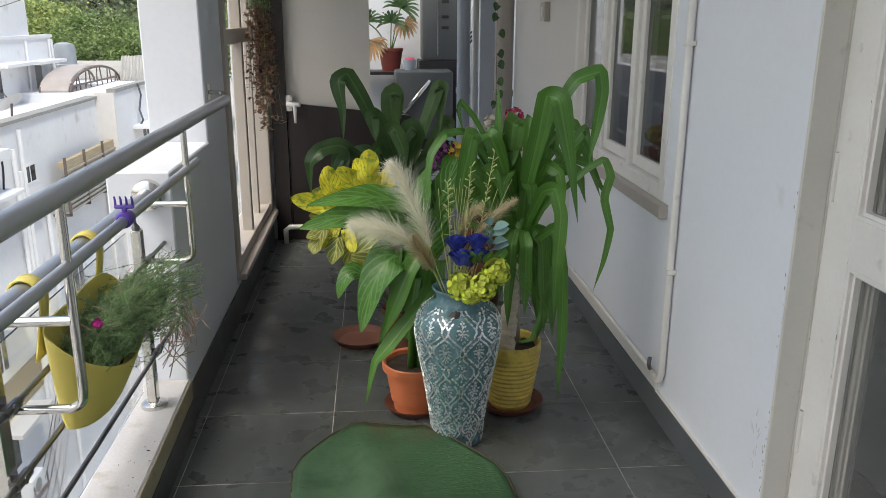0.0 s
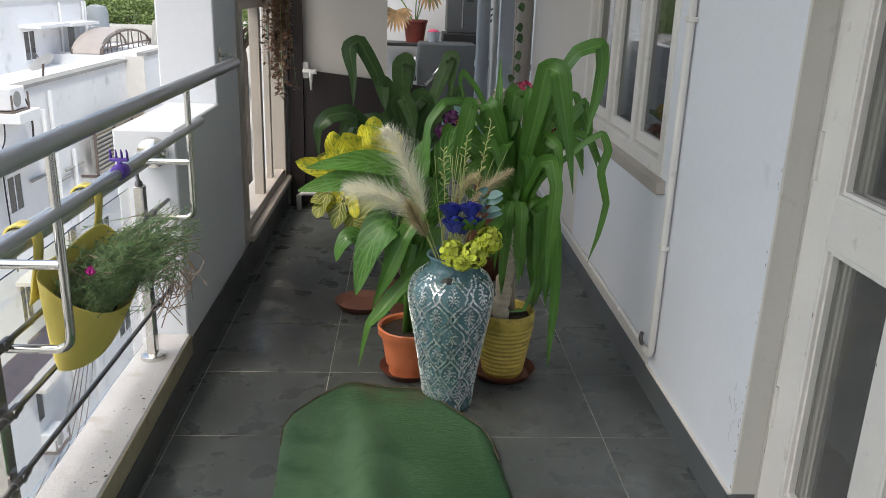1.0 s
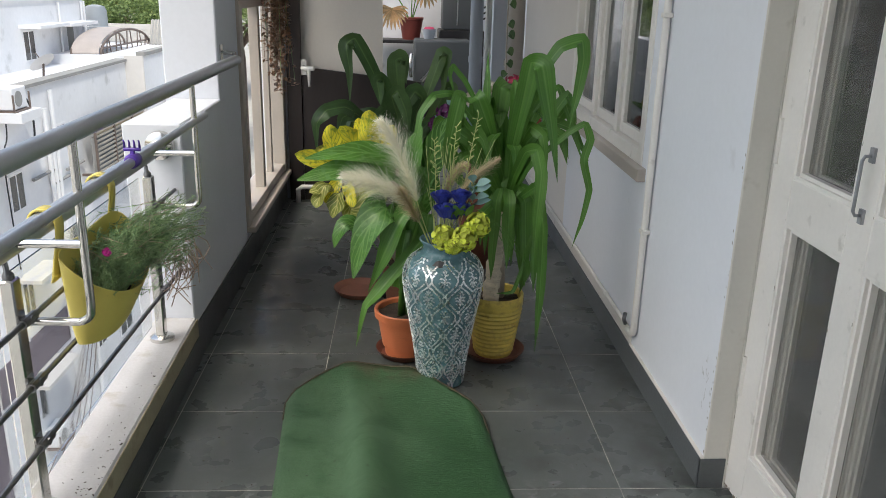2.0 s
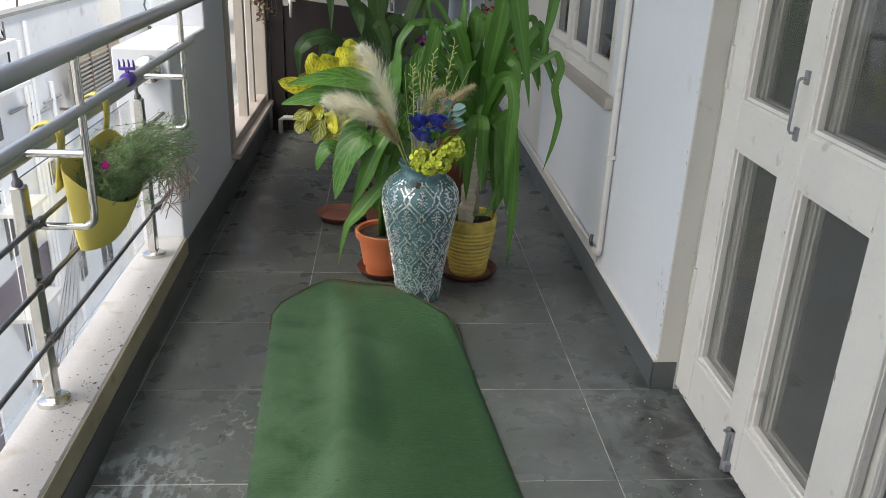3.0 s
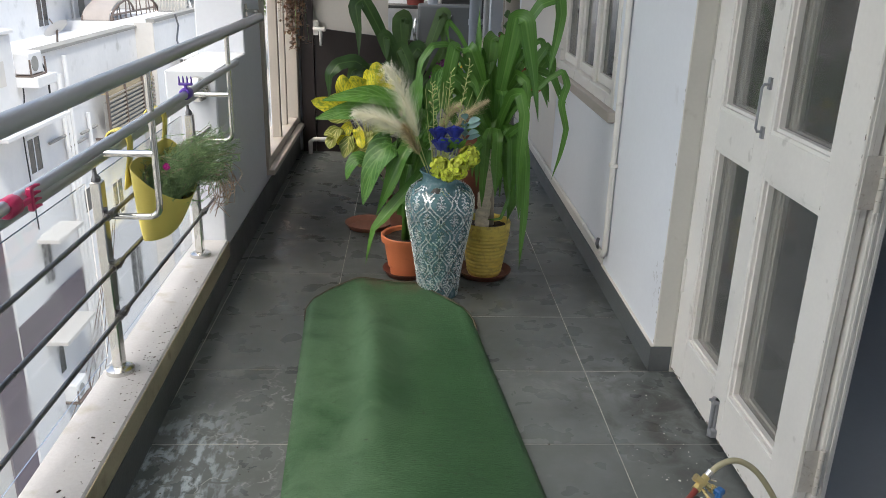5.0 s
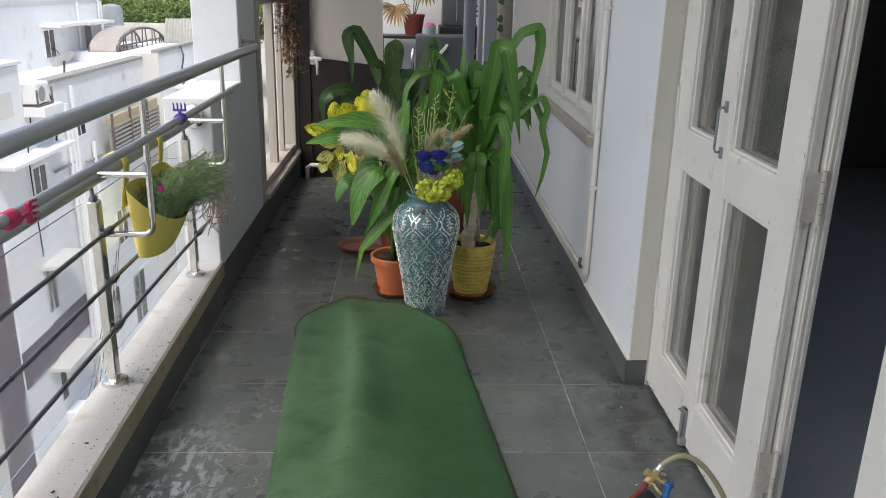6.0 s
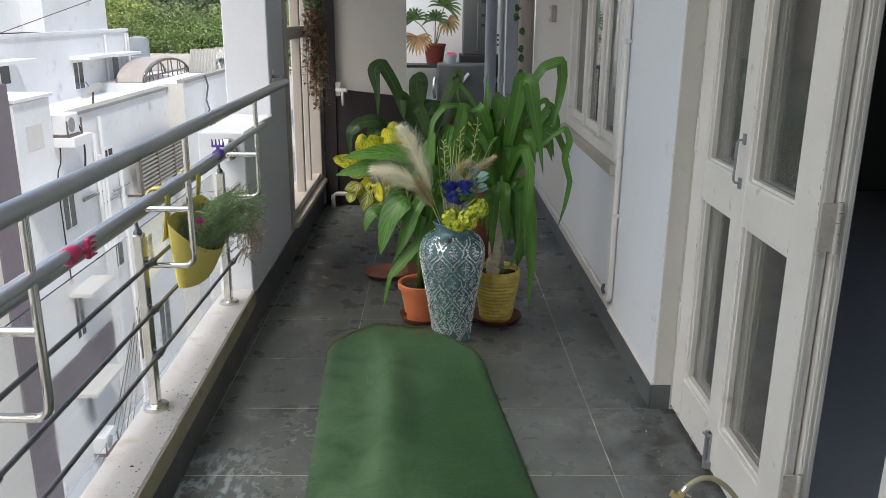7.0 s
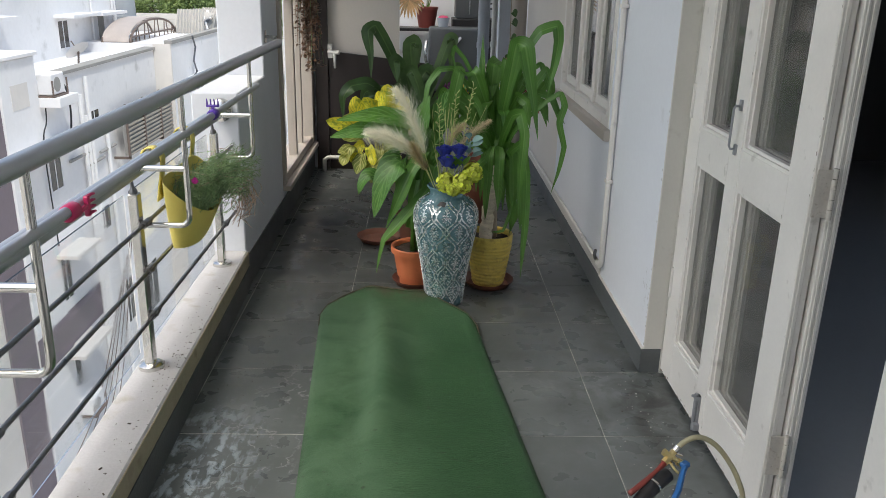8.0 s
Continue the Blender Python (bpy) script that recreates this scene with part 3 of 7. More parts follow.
# pull handle, bolt and hinges of the front leaf
hd = Geo().tube([(1.243, 1.6, 1.215), (1.225, 1.6, 1.215), (1.219, 1.6, 1.205), (1.219, 1.6, 1.085), (1.225, 1.6, 1.075), (1.243, 1.6, 1.075)], 0.0042, 8)
hd.box(1.238, 1.2455, 1.591, 1.609, 1.2, 1.235).box(1.238, 1.2455, 1.591, 1.609, 1.055, 1.09)
part("pull_handle", hd, BOLT, door, "tarnished steel pull handle", "auto")
bo = Geo().box(1.2365, 1.2445, 1.594, 1.62, 0.04, 0.158).tube([(1.23, 1.607, 0.016), (1.23, 1.607, 0.166)], 0.0068, 10).box(1.224, 1.2445, 1.596, 1.618, 0.142, 0.158).tube([(1.23, 1.607, 0.152), (1.214, 1.607, 0.158)], 0.005, 8).box(1.224, 1.2445, 1.578, 1.598, 0.026, 0.052)
part("tower_bolt", bo, BOLT, door, "grey steel tower bolt at the foot", "auto")
for z in (0.2, 1.0, 1.85):
    hg = Geo().box(1.247, 1.292, 1.0425, 1.0452, z + 0.005, z + 0.135)
    for q in range(5):
        hg.tube([(1.294, 1.04, z + 0.028 * q), (1.294, 1.04, z + 0.0265 + 0.028 * q)], 0.0075, 12)
    hinge = part("hinge", hg, HINGE, door, "grey painted-over steel butt hinge", "auto")
    for dz in (0.03, 0.07, 0.11):
        part("screw", Geo().tube([(1.268 + 0.008 * math.cos(dz * 80), 1.0424, z + dz), (1.268 + 0.008 * math.cos(dz * 80), 1.0412, z + dz)], 0.0038, 8), HINGE, hinge)
for z in (0.36, 1.1):
    hg = Geo().box(1.238, 1.2455, 2.06, 2.072, z, z + 0.13).tube([(1.24, 2.066, z), (1.24, 2.066, z + 0.13)], 0.005, 8)
    part("frame_hinge", hg, WOODPAINT, door, "hinge painted white", "auto")
fr = Geo().box(1.241, 1.3, 2.0855, 2.0985, 0, 2.14).box(1.1665, 1.2405, 2.0865, 2.0985, 0.112, 2.75).box(1.335, 1.375, 2.06, 2.0985, 0, 2.14)
structure("door_frame", fr, JAMBPAINT, "cream painted door frame", "door frame", 0.002)
nf = Geo().box(1.225, 1.39, -0.52, -0.42, 0, 2.14).box(1.215, 1.2245, -0.6, -0.435, 0, 2.2)
structure("door_jamb", nf, WOODPAINT, "white painted jamb on the other side of the doorway", "door frame", 0.004)
for z in (1.343, 0.93, 0.52):
    part("screw_hole", Geo().tube([(1.2395, 2.092, z), (1.2412, 2.092, z)], 0.004, 8), DARKSTEEL, door)


# ---- window in the right wall ----
win = thing("window_1", (1.212, 3.84, 0.87), "white painted casement window with bars across dark glass", "window", "", "structure")
g = Geo().box(1.162, 1.272, 3.09, 3.15, 0.87, 2.2).box(1.162, 1.272, 4.54, 4.6, 0.87, 2.2).box(1.162, 1.272, 3.15, 4.54, 0.87, 0.93).box(1.162, 1.272, 3.15, 4.54, 2.14, 2.2)
g.box(1.177, 1.272, 3.58, 3.64, 0.93, 2.14).box(1.177, 1.272, 4.06, 4.12, 0.93, 2.14)
part("window_frame", g, WOODPAINT, win, "white painted timber frame", "auto", 0.003)
part("window_sill", Geo().box(1.131, 1.172, 3.03, 4.66, 0.815, 0.8695), FRAMEPAINT, win, "cream painted sill band", "auto", 0.004)
for a, b in ((3.15, 3.58), (3.64, 4.06), (4.12, 4.54)):
    s = Geo().box(1.192, 1.227, a + 0.004, a + 0.05, 0.935, 2.135).box(1.192, 1.227, b - 0.05, b - 0.004, 0.935, 2.135).box(1.192, 1.227, a + 0.05, b - 0.05, 0.935, 0.985).box(1.192, 1.227, a + 0.05, b - 0.05, 2.085, 2.135)
    sash = part("sash", s, WOODPAINT, win, "", "auto", 0.003)
    p = part("pane", Geo().box(1.209, 1.213, a + 0.045, b - 0.045, 0.98, 2.09), WINGLASS, sash, "dark reflecting glass")
    p.visible_shadow = False
for k in range(6):
    part("bar", Geo().box(1.257, 1.268, 3.15, 4.54, 1.02 + 0.18 * k, 1.035 + 0.18 * k), WOODPAINT, win)

# ---- window opening on the outer side, past the column ----
wl = thing("window_2", (-0.72, 5.05, 0.2), "cream painted sliding window frame standing open to the outside", "window", "", "structure")
part("window_sill", Geo().box(-0.9, -0.655, 4.275, 5.85, 0.2, 0.235), FRAMEPAINT, wl, "cream painted sill", "auto", 0.004)
for y0, y1, x0, x1 in ((4.275, 4.36, -0.79, -0.69), (5.74, 5.85, -0.79, -0.69), (4.52, 4.57, -0.78, -0.74), (5.0, 5.06, -0.78, -0.72), (5.45, 5.5, -0.78, -0.74)):
    part("upright", Geo().box(x0, x1, y0, y1, 0.235, 2.1), FRAMEPAINT, wl, "", "auto", 0.003)
for z0, z1 in ((0.2355, 0.29), (1.42, 1.5), (2.02, 2.1)):
    part("cross_rail", Geo().box(-0.785, -0.7, 4.36, 5.74, z0, z1), FRAMEPAINT, wl, "", "auto", 0.003)
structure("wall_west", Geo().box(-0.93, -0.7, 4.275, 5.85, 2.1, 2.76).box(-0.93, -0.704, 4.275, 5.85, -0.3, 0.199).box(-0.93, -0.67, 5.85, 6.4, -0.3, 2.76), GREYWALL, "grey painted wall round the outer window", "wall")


# ---- railing ----
rail = thing("railing", (-0.77, 0.3, 0.2), "stainless steel balcony railing with a second handrail on brackets", "railing")
part("handrail", Geo().tube([(-0.605, -2.5, 1.211), (-0.605, 3.72, 1.211)], 0.0235, 20), RAILSTEEL, rail, "thick dull steel top handrail", "auto")
part("inner_rail", Geo().tube([(-0.592, -2.5, 1.065), (-0.592, 3.0, 1.065)], 0.0135, 14), RAILSTEEL, rail, "thin steel rail below the handrail", "auto")
part("main_pipe", Geo().tube([(-0.782, -2.5, 0.935), (-0.782, 3.03, 0.935)], 0.03, 20), RAILSTEEL, rail, "thick steel pipe over the posts", "auto")
part("flange", Geo().tube([(-0.782, 3.0, 0.937), (-0.782, 3.012, 0.937), (-0.782, 3.036, 0.937)], [0.034, 0.055, 0.058], 24), STEEL, rail, "round wall flange", "auto")
part("rail_bracket", Geo().tube([(-0.705, 3.85, 1.235), (-0.63, 3.8, 1.235), (-0.605, 3.7, 1.22)], 0.01, 10).box(-0.706, -0.699, 3.83, 3.88, 1.2, 1.27), STEEL, rail, "", "auto")
for z in (0.755, 0.585, 0.415):
    part("rod", Geo().tube([(-0.742, -2.5, z), (-0.742, 3.04, z)], 0.0075, 10), DARKSTEEL, rail, "", "auto")
for y in (2.82, 1.71, 0.6, -0.51, -1.62):
    po = part("post", Geo().box(-0.79, -0.757, y - 0.022, y + 0.022, 0.2, 0.862), STEEL, rail, "flat polished steel post", "auto", 0.004)
    part("post_cap", Geo().tube([(-0.775, y, 0.862), (-0.775, y, 0.872), (-0.777, y, 0.882), (-0.78, y, 0.92)], [0.014, 0.014, 0.007, 0.006], 12), DARKSTEEL, po, "", "auto")
    part("base_flange", Geo().tube([(-0.773, y, 0.199), (-0.773, y, 0.214), (-0.773, y, 0.222)], [0.047, 0.046, 0.03], 24), STEEL, po, "round steel base flange", "auto")
    for z in (0.755, 0.585, 0.415):
        part("clamp", Geo().tube([(-0.757, y, z), (-0.742, y, z), (-0.73, y, z)], 0.011, 10).tube([(-0.742, y - 0.035, z), (-0.742, y + 0.035, z)], 0.0125, 10), DARKSTEEL, po, "", "auto")
    # bracket: out from the post, round the bend and up to the handrail
    bend = [(-0.757, y + 0.02, 0.742), (-0.63, y + 0.02, 0.742)] + [(-0.63 + 0.035 * math.sin(a), y + 0.02, 0.777 - 0.035 * math.cos(a)) for a in (0.3, 0.6, 0.9, 1.2)] + [(-0.595, y + 0.02, 0.787), (-0.595, y + 0.02, 1.2)]
    part("bracket", Geo().tube(bend, 0.0105, 12), STEEL, rail, "bent polished steel bracket", "auto")
    part("bracket_arm", Geo().tube([(-0.775, y + 0.02, 0.945), (-0.6, y + 0.02, 0.945)], 0.011, 12), STEEL, rail, "", "auto")

for y in (1.71, 0.6, -0.51, -1.62):
    p = part("glass_panel", Geo().box(-0.803, -0.797, y + 0.03, y + 1.08, 0.27, 0.86), CLEAR, rail, "clear glass infill panel")
    p.visible_shadow = False


# ---- outside: neighbouring white houses, trees ----
structure("ground", Geo().box(-3000, 3000, -3000, 3000, -11.2, -11), CONCRETE, "dusty paved ground far below", "ground")


def opening(parent, name, x, y0, y1, z0, z1):
    """A small framed window set in a wall that faces +x."""
    w = part(name, Geo().box(x - 0.02, x + 0.012, y0 - 0.05, y1 + 0.05, z0 - 0.05, z0).box(x - 0.02, x + 0.012, y0 - 0.05, y1 + 0.05, z1, z1 + 0.05).box(x - 0.02, x + 0.012, y0 - 0.05, y0, z0, z1).box(x - 0.02, x + 0.012, y1, y1 + 0.05, z0, z1).box(x - 0.02, x + 0.01, (y0 + y1) / 2 - 0.02, (y0 + y1) / 2 + 0.02, z0, z1), PLASTER, parent)
    part("pane", Geo().box(x - 0.02, x + 0.004, y0, y1, z0, z1), DARKGLASS, w, "dark glass")
    return w


h1 = thing("house", (-9.5, 18.5, -11), "white plastered apartment house with parapet, pipes and small windows", "house")
part("wall", Geo().box(-13.5, -7.5, 15.5, 23.2, -11, -0.72).box(-13.5, -7.9, 13.95, 15.5, -11, -0.72), PLASTER, h1)
part("parapet", Geo().box(-7.7, -7.5, 16.45, 23.2, -0.72, -0.6), PLASTER, h1)
part("coping", Geo().box(-7.76, -7.44, 16.4, 23.25, -0.6, -0.53), CONCRETE, h1, "weathered coping")
part("stair_tower", Geo().box(-9.4, -7.46, 14.0, 15.5, -11, -0.07), PLASTER, h1, "", False, 0.03)
part("tower_coping", Geo().box(-9.4, -7.4, 13.98, 15.55, -0.07, 0.0), PLASTER, h1, "", False, 0.01)
# flat panel; the niche's shade is painted as a darker plaster
part("niche_shade_panel", Geo().box(-7.47, -7.452, 14.38, 15.06, -1.02, -0.55), BEIGEPL, h1, "blind square niche as a flat panel, its shade put into the colour")
opening(h1, "window", -7.5, 17.95, 18.5, -1.95, -1.6)
opening(h1, "window", -7.5, 15.6, 16.15, -2.9, -2.2)
opening(h1, "window", -7.5, 15.5, 15.95, -5.35, -4.4)
opening(h1, "window", -7.5, 17.8, 18.5, -4.5, -3.95)
opening(h1, "window", -7.5, 15.25, 15.85, -7.5, -6.6)
opening(h1, "window", -7.5, 18.9, 19.5, -7.4, -6.2)
opening(h1, "window", -7.5, 20.6, 21.5, -7.8, -6.4)
opening(h1, "window", -7.5, 19.9, 20.6, -5.2, -4.3)
part("ledge", Geo().box(-7.5, -7.05, 13.95, 16.8, -1.88, -1.8), PLASTER, h1, "", False, 0.01)
part("shelf", Geo().box(-7.5, -7.05, 15.5, 16.4, -1.12, -0.92), PLASTER, h1, "", False, 0.01)
part("sunshade", Geo().box(-7.5, -7.0, 15.3, 16.6, -4.3, -4.22), BEIGEPL, h1)
part("sunshade", Geo().box(-7.5, -7.0, 15.0, 16.6, -6.5, -6.42), BEIGEPL, h1)
part("colour_band", Geo().box(-7.5, -7.48, 15.5, 17.5, -6.4, -5.6).box(-7.46, -7.44, 14.0, 15.5, -6.4, -5.6), PURPLE, h1, "mauve painted band")
for y, z in ((17.35, -1.1), (17.55, -1.6), (17.75, -0.75), (18.7, -2.2)):
    part("drain_pipe", Geo().tube([(-7.42, y, -11), (-7.42, y, z)], 0.05, 8), PLASTER, h1, "", "auto")
for y, z in ((17.0, -2.45), (17.9, -2.75), (18.7, -2.6)):
    part("pipe_run", Geo().tube([(-7.44, y - 0.5, z), (-7.44, y + 0.5, z)], 0.035, 6), CONCRETE, h1)
h2 = thing("house", (-9.0, 27.0, -11), "white plastered house with a sheet roof behind the parapet", "house")
part("wall", Geo().box(-13.5, -7.0, 23.0, 34.0, -11, -0.45), PLASTER, h2)
part("return_wall", Geo().box(-7.5, -7.0, 22.93, 22.99, -11, -0.45), BEIGEPL, h2)
part("parapet", Geo().box(-7.2, -6.96, 23.0, 34.0, -0.45, -0.35), CONCRETE, h2)
part("sunshade", Geo().box(-7.0, -6.4, 24.4, 26.4, -1.62, -1.54), PLASTER, h2)
opening(h2, "window", -7.0, 25.4, 26.2, -2.7, -1.66)
opening(h2, "window", -7.0, 24.0, 24.8, -5.6, -4.4)
part("cable", Geo().tube([(-6.92, 25.0, -0.35), (-6.9, 25.2, -0.7), (-6.9, 24.9, -1.1), (-6.9, 25.2, -1.45), (-6.9, 24.9, -1.54)], 0.03, 6), DARKSTEEL, h2)
h3 = thing("house", (-14.0, 20.0, -11), "taller white house set back, with sun hoods over its windows", "house")
part("wall", Geo().box(-18, -9.5, 14.0, 25.7, -11, 0.95), PLASTER, h3)
part("parapet", Geo().box(-9.7, -9.46, 14.0, 25.75, 0.95, 1.03), PLASTER, h3)
part("upper_block", Geo().box(-18, -9.62, 20.4, 24.5, 1.03, 7), PLASTER, h3)
part("upper_wing", Geo().box(-18, -10.2, 14.0, 20.39, 1.03, 7), PLASTER, h3)
for y0, y1, z in ((21.3, 23.2, 0.3), (23.3, 25.3, 0.27), (16.6, 18.4, 0.42)):
    part("sunshade", Geo().box(-9.5, -8.95, y0, y1, z, z + 0.08), PLASTER, h3)
opening(h3, "window", -9.5, 21.5, 22.1, -0.5, 0.2)
opening(h3, "window", -9.5, 17.2, 18.1, -0.05, 0.35)
part("door_recess", Geo().box(-9.52, -9.49, 24.3, 24.75, -1.3, 0.25), CONCRETE, h3)
for y in (23.75, 25.4, 25.6):
    part("drain_pipe", Geo().tube([(-9.44, y, -3), (-9.44, y, 0.9)], 0.035, 8), PLASTER, h3, "", "auto")
h4 = thing("house", (-9.0, 11.0, -11), "neighbouring house with beige walls and a mauve corner strip", "house")
part("wall", Geo().box(-15, -7.5, 8.0, 12.95, -11, 0.3), BEIGEPL, h4)
part("corner_strip", Geo().box(-15, -7.46, 12.95, 13.93, -11, 0.3), PURPLE, h4, "mauve painted corner strip")


# ---- matting on the floor ----
def matting():
    """A long runner with a rounded, curled far end and a soft fold down its length."""
    nu, nv = 40, 90
    y_near, y_far = 0.2, 2.87
    v, f = [], []

    def surf(i, j):
        u, w = i / nu, j / nv
        e = 2 * u - 1
        far = y_far - 0.3 * max(0.0, (abs(e + 0.03) - 0.36) / 0.64) ** 1.25 - 0.03 * e
        y = y_near + (far - y_near) * w
        mid = 0.105 + 0.085 * (2.6 - y)
        half = 0.372 + 0.022 * (2.6 - y)
        end = max(0.0, (w - 0.86) / 0.14)
        x = mid + half * e
        off = e + 0.32 + 0.1 * math.sin(2.1 * y)
        fold = 0.064 * math.exp(-(off / (0.13 if off < 0 else 0.24)) ** 2)
        hump = 0.036 * math.cos(e * math.pi / 2) * (0.5 + 0.5 * math.sin(1.7 * y + 0.6))
        curl = 0.035 * end * end
        z = 0.02 + fold * (0.55 + 0.45 * math.sin(3.3 * y + 1)) + hump + curl + 0.005 * noise.noise((x * 6, y * 6, 0))
        z *= min(1.0, 0.4 + (1 - abs(e)) * 7)
        return x, y + 0.012 * noise.noise((x * 9, 3, 1)) * end, z
    for j in range(nv + 1):
        for i in range(nu + 1):
            v.append(surf(i, j))
    n = len(v)
    v += [(x, y, max(0.0005, z - 0.012)) for x, y, z in v]
    row = nu + 1
    for j in range(nv):
        for i in range(nu):
            a = j * row + i
            f.append((a, a + 1, a + row + 1, a + row))
            f.append((n + a, n + a + row, n + a + row + 1, n + a + 1))
    rim = [i for i in range(row)] + [j * row + nu for j in range(1, nv + 1)] + [nv * row + i for i in range(nu - 1, -1, -1)] + [j * row for j in range(nv - 1, 0, -1)]
    for k, a in enumerate(rim):
        b = rim[(k + 1) % len(rim)]
        f.append((a, n + a, n + b, b))
    m = thing("floor_mat", (0.19, 1.5, 0), "long green ribbed floor mat, creased, its worn end curling", "mat")
    part("matting", Geo().add(v, f), MATTING, m, "", True)
    edge = [Vector(surf(i, nv)) + Vector((0, 0.004, 0.0)) for i in range(0, nu + 1)]
    left = [Vector(surf(0, j)) for j in range(nv - 4, nv)]
    right = [Vector(surf(nu, j)) for j in range(nv - 1, nv - 5, -1)]
    part("frayed_edge", Geo().tube(left + edge + right, [0.003 + 0.006 * abs(noise.noise((k * 0.45, 2, 0))) for k in range(len(left + edge + right))], 6), MATEDGE, m, "frayed brown edge binding", True)


matting()


BLACKPL = paint("black_plastic", (0.02, 0.02, 0.022), 0.45, var=0.1)


# ---- vase with mirror mosaic, and what stands in it ----
VX, VY = 0.338, 2.86
PROFILE = [(r * 1.035, z) for r, z in [(0.0, 0.0), (0.085, 0.0), (0.092, 0.006), (0.093, 0.03), (0.1, 0.1), (0.114, 0.2), (0.131, 0.3), (0.147, 0.39), (0.155, 0.45), (0.152, 0.495), (0.135, 0.532), (0.105, 0.556), (0.084, 0.566), (0.078, 0.58), (0.082, 0.6), (0.094, 0.615), (0.09, 0.62), (0.074, 0.6), (0.068, 0.57), (0.06, 0.4)]]


def vase_radius(z):
    for (r0, z0), (r1, z1) in zip(PROFILE[2:], PROFILE[3:]):
        if z0 <= z <= z1:
            return r0 + (r1 - r0) * (z - z0) / max(1e-6, z1 - z0)
    return 0.09


def vase():
    vs = thing("vase", (VX, VY, 0), "tall teal ceramic vase covered in silver mirror mosaic, shoulder chipped", "vase")
    part("body", Geo().lathe(PROFILE, (VX, VY, 0), 64), TEAL, vs, "", True)
    g = Geo()

    def chip(a, z, w, h, turn):
        """One small tilted mirror chip on the body."""
        a, z, turn = a + random.gauss(0, 0.003), z + random.gauss(0, 0.0004), turn + random.gauss(0, 0.06)
        w, h = w * random.uniform(0.85, 1.1), h * random.uniform(0.88, 1.08)
        r = vase_radius(z) + 0.0008
        slope = (vase_radius(min(0.55, z + 0.01)) - vase_radius(max(0.01, z - 0.01))) / 0.02
        rad = Vector((math.cos(a), math.sin(a), 0))
        tan = Vector((-math.sin(a), math.cos(a), 0))
        up = (Vector((0, 0, 1)) + rad * slope).normalized()
        nrm = tan.cross(up).normalized()
        nrm = -nrm if nrm.dot(rad) < 0 else nrm
        c = Vector((VX, VY, z)) + rad * r
        ct, st = math.cos(turn), math.sin(turn)
        e1, e2 = tan * ct + up * st, up * ct - tan * st
        tilt, tip = nrm * w * random.gauss(0, 0.05), nrm * h * random.gauss(0, 0.05)
        lo = [c + e1 * w * sx + e2 * h * sy - nrm * 0.001 for sx, sy in ((-1, -1), (1, -1), (1, 1), (-1, 1))]
        hi = [c + e1 * w * 0.85 * sx + e2 * h * 0.85 * sy + nrm * 0.0022 + tilt * sx + tip * sy for sx, sy in ((-1, -1), (1, -1), (1, 1), (-1, 1))]
        g.add(lo + hi, [(4, 5, 6, 7), (0, 1, 5, 4), (1, 2, 6, 5), (2, 3, 7, 6), (3, 0, 4, 7)])

    cols, rows, z0, rh = 8, 7, 0.015, 0.08
    step = 2 * math.pi / cols
    # ogee lattice: pairs of S-curves that part and meet
    for k in range(cols):
        for sgn in (-1, 1):
            for off in (-0.05, 0.05):
                z = z0
                while z < 0.556:
                    ph = (z - z0) / rh * math.pi
                    a = (k + 0.5) * step + sgn * (0.47 * step * (0.5 - 0.5 * math.cos(ph)) + off * step * 1.9)
                    da = sgn * 0.47 * step * 0.5 * math.sin(ph) * math.pi / rh
                    r = vase_radius(z)
                    turn = -math.atan2(da * r, 1.0)
                    # chips have fallen out here and there
                    if random.random() > 0.05 and not (abs(z - 0.535) < 0.02 and abs(((a + 1.78) % (2 * math.pi))) < 0.12):
                        chip(a, z, 0.0034, 0.0072, turn)
                    dz = (vase_radius(min(0.555, z + 0.006)) - vase_radius(z)) / 0.006
                    z += 0.0148 / math.sqrt(1 + dz * dz + (da * r) ** 2)
    # flower medallions in the cells
    for k in range(cols):
        for row in range(8):
            zc = z0 + rh * row
            ac = (k + (0.5 if row % 2 else 0.0)) * step
            if not 0.03 < zc < 0.53:
                continue
            r = vase_radius(zc)
            for ring, cnt, ln in ((0.008, 6, 0.004), (0.016, 11, 0.005), (0.0245, 14, 0.0044)):
                for i in range(cnt):
                    t = 2 * math.pi * i / cnt
                    if random.random() < 0.14:
                        continue
                    pinch = 1.0 - 0.35 * max(0.0, math.cos(t))
                    zz = zc + ring * math.cos(t) * 1.45
                    if 0.012 < zz < 0.55:
                        chip(ac + ring * 0.8 * pinch * math.sin(t) / r, zz, 0.0028, ln, -t)
            chip(ac, zc, 0.0045, 0.0045, 0.6)
    tagged(part("mirror_mosaic", g, MIRRORCHIP, vs, "small silver mirror chips in an ogee pattern"), kind="stuff")
    # the broken chip at the shoulder, facing the walk
    a = -1.78
    hole = Geo()
    zc = 0.545
    rr = vase_radius(zc) + 0.0022
    pts = []
    for i in range(9):
        t = 2 * math.pi * i / 9
        q = 0.03 * (0.65 + 0.35 * ((i * 7) % 4) / 3)
        pts.append((VX + (rr - 0.02 * math.sin(t) * 0.6) * math.cos(a + q * math.cos(t) / rr), VY + (rr - 0.02 * math.sin(t) * 0.6) * math.sin(a + q * math.cos(t) / rr), zc + q * math.sin(t) * 0.7))
    c = Vector((sum(p[0] for p in pts) / 9, sum(p[1] for p in pts) / 9, sum(p[2] for p in pts) / 9))
    hole.add([c + Vector((0, -0.001, 0.001))] + pts, [(0, 1 + i, 1 + (i + 1) % 9) for i in range(9)])
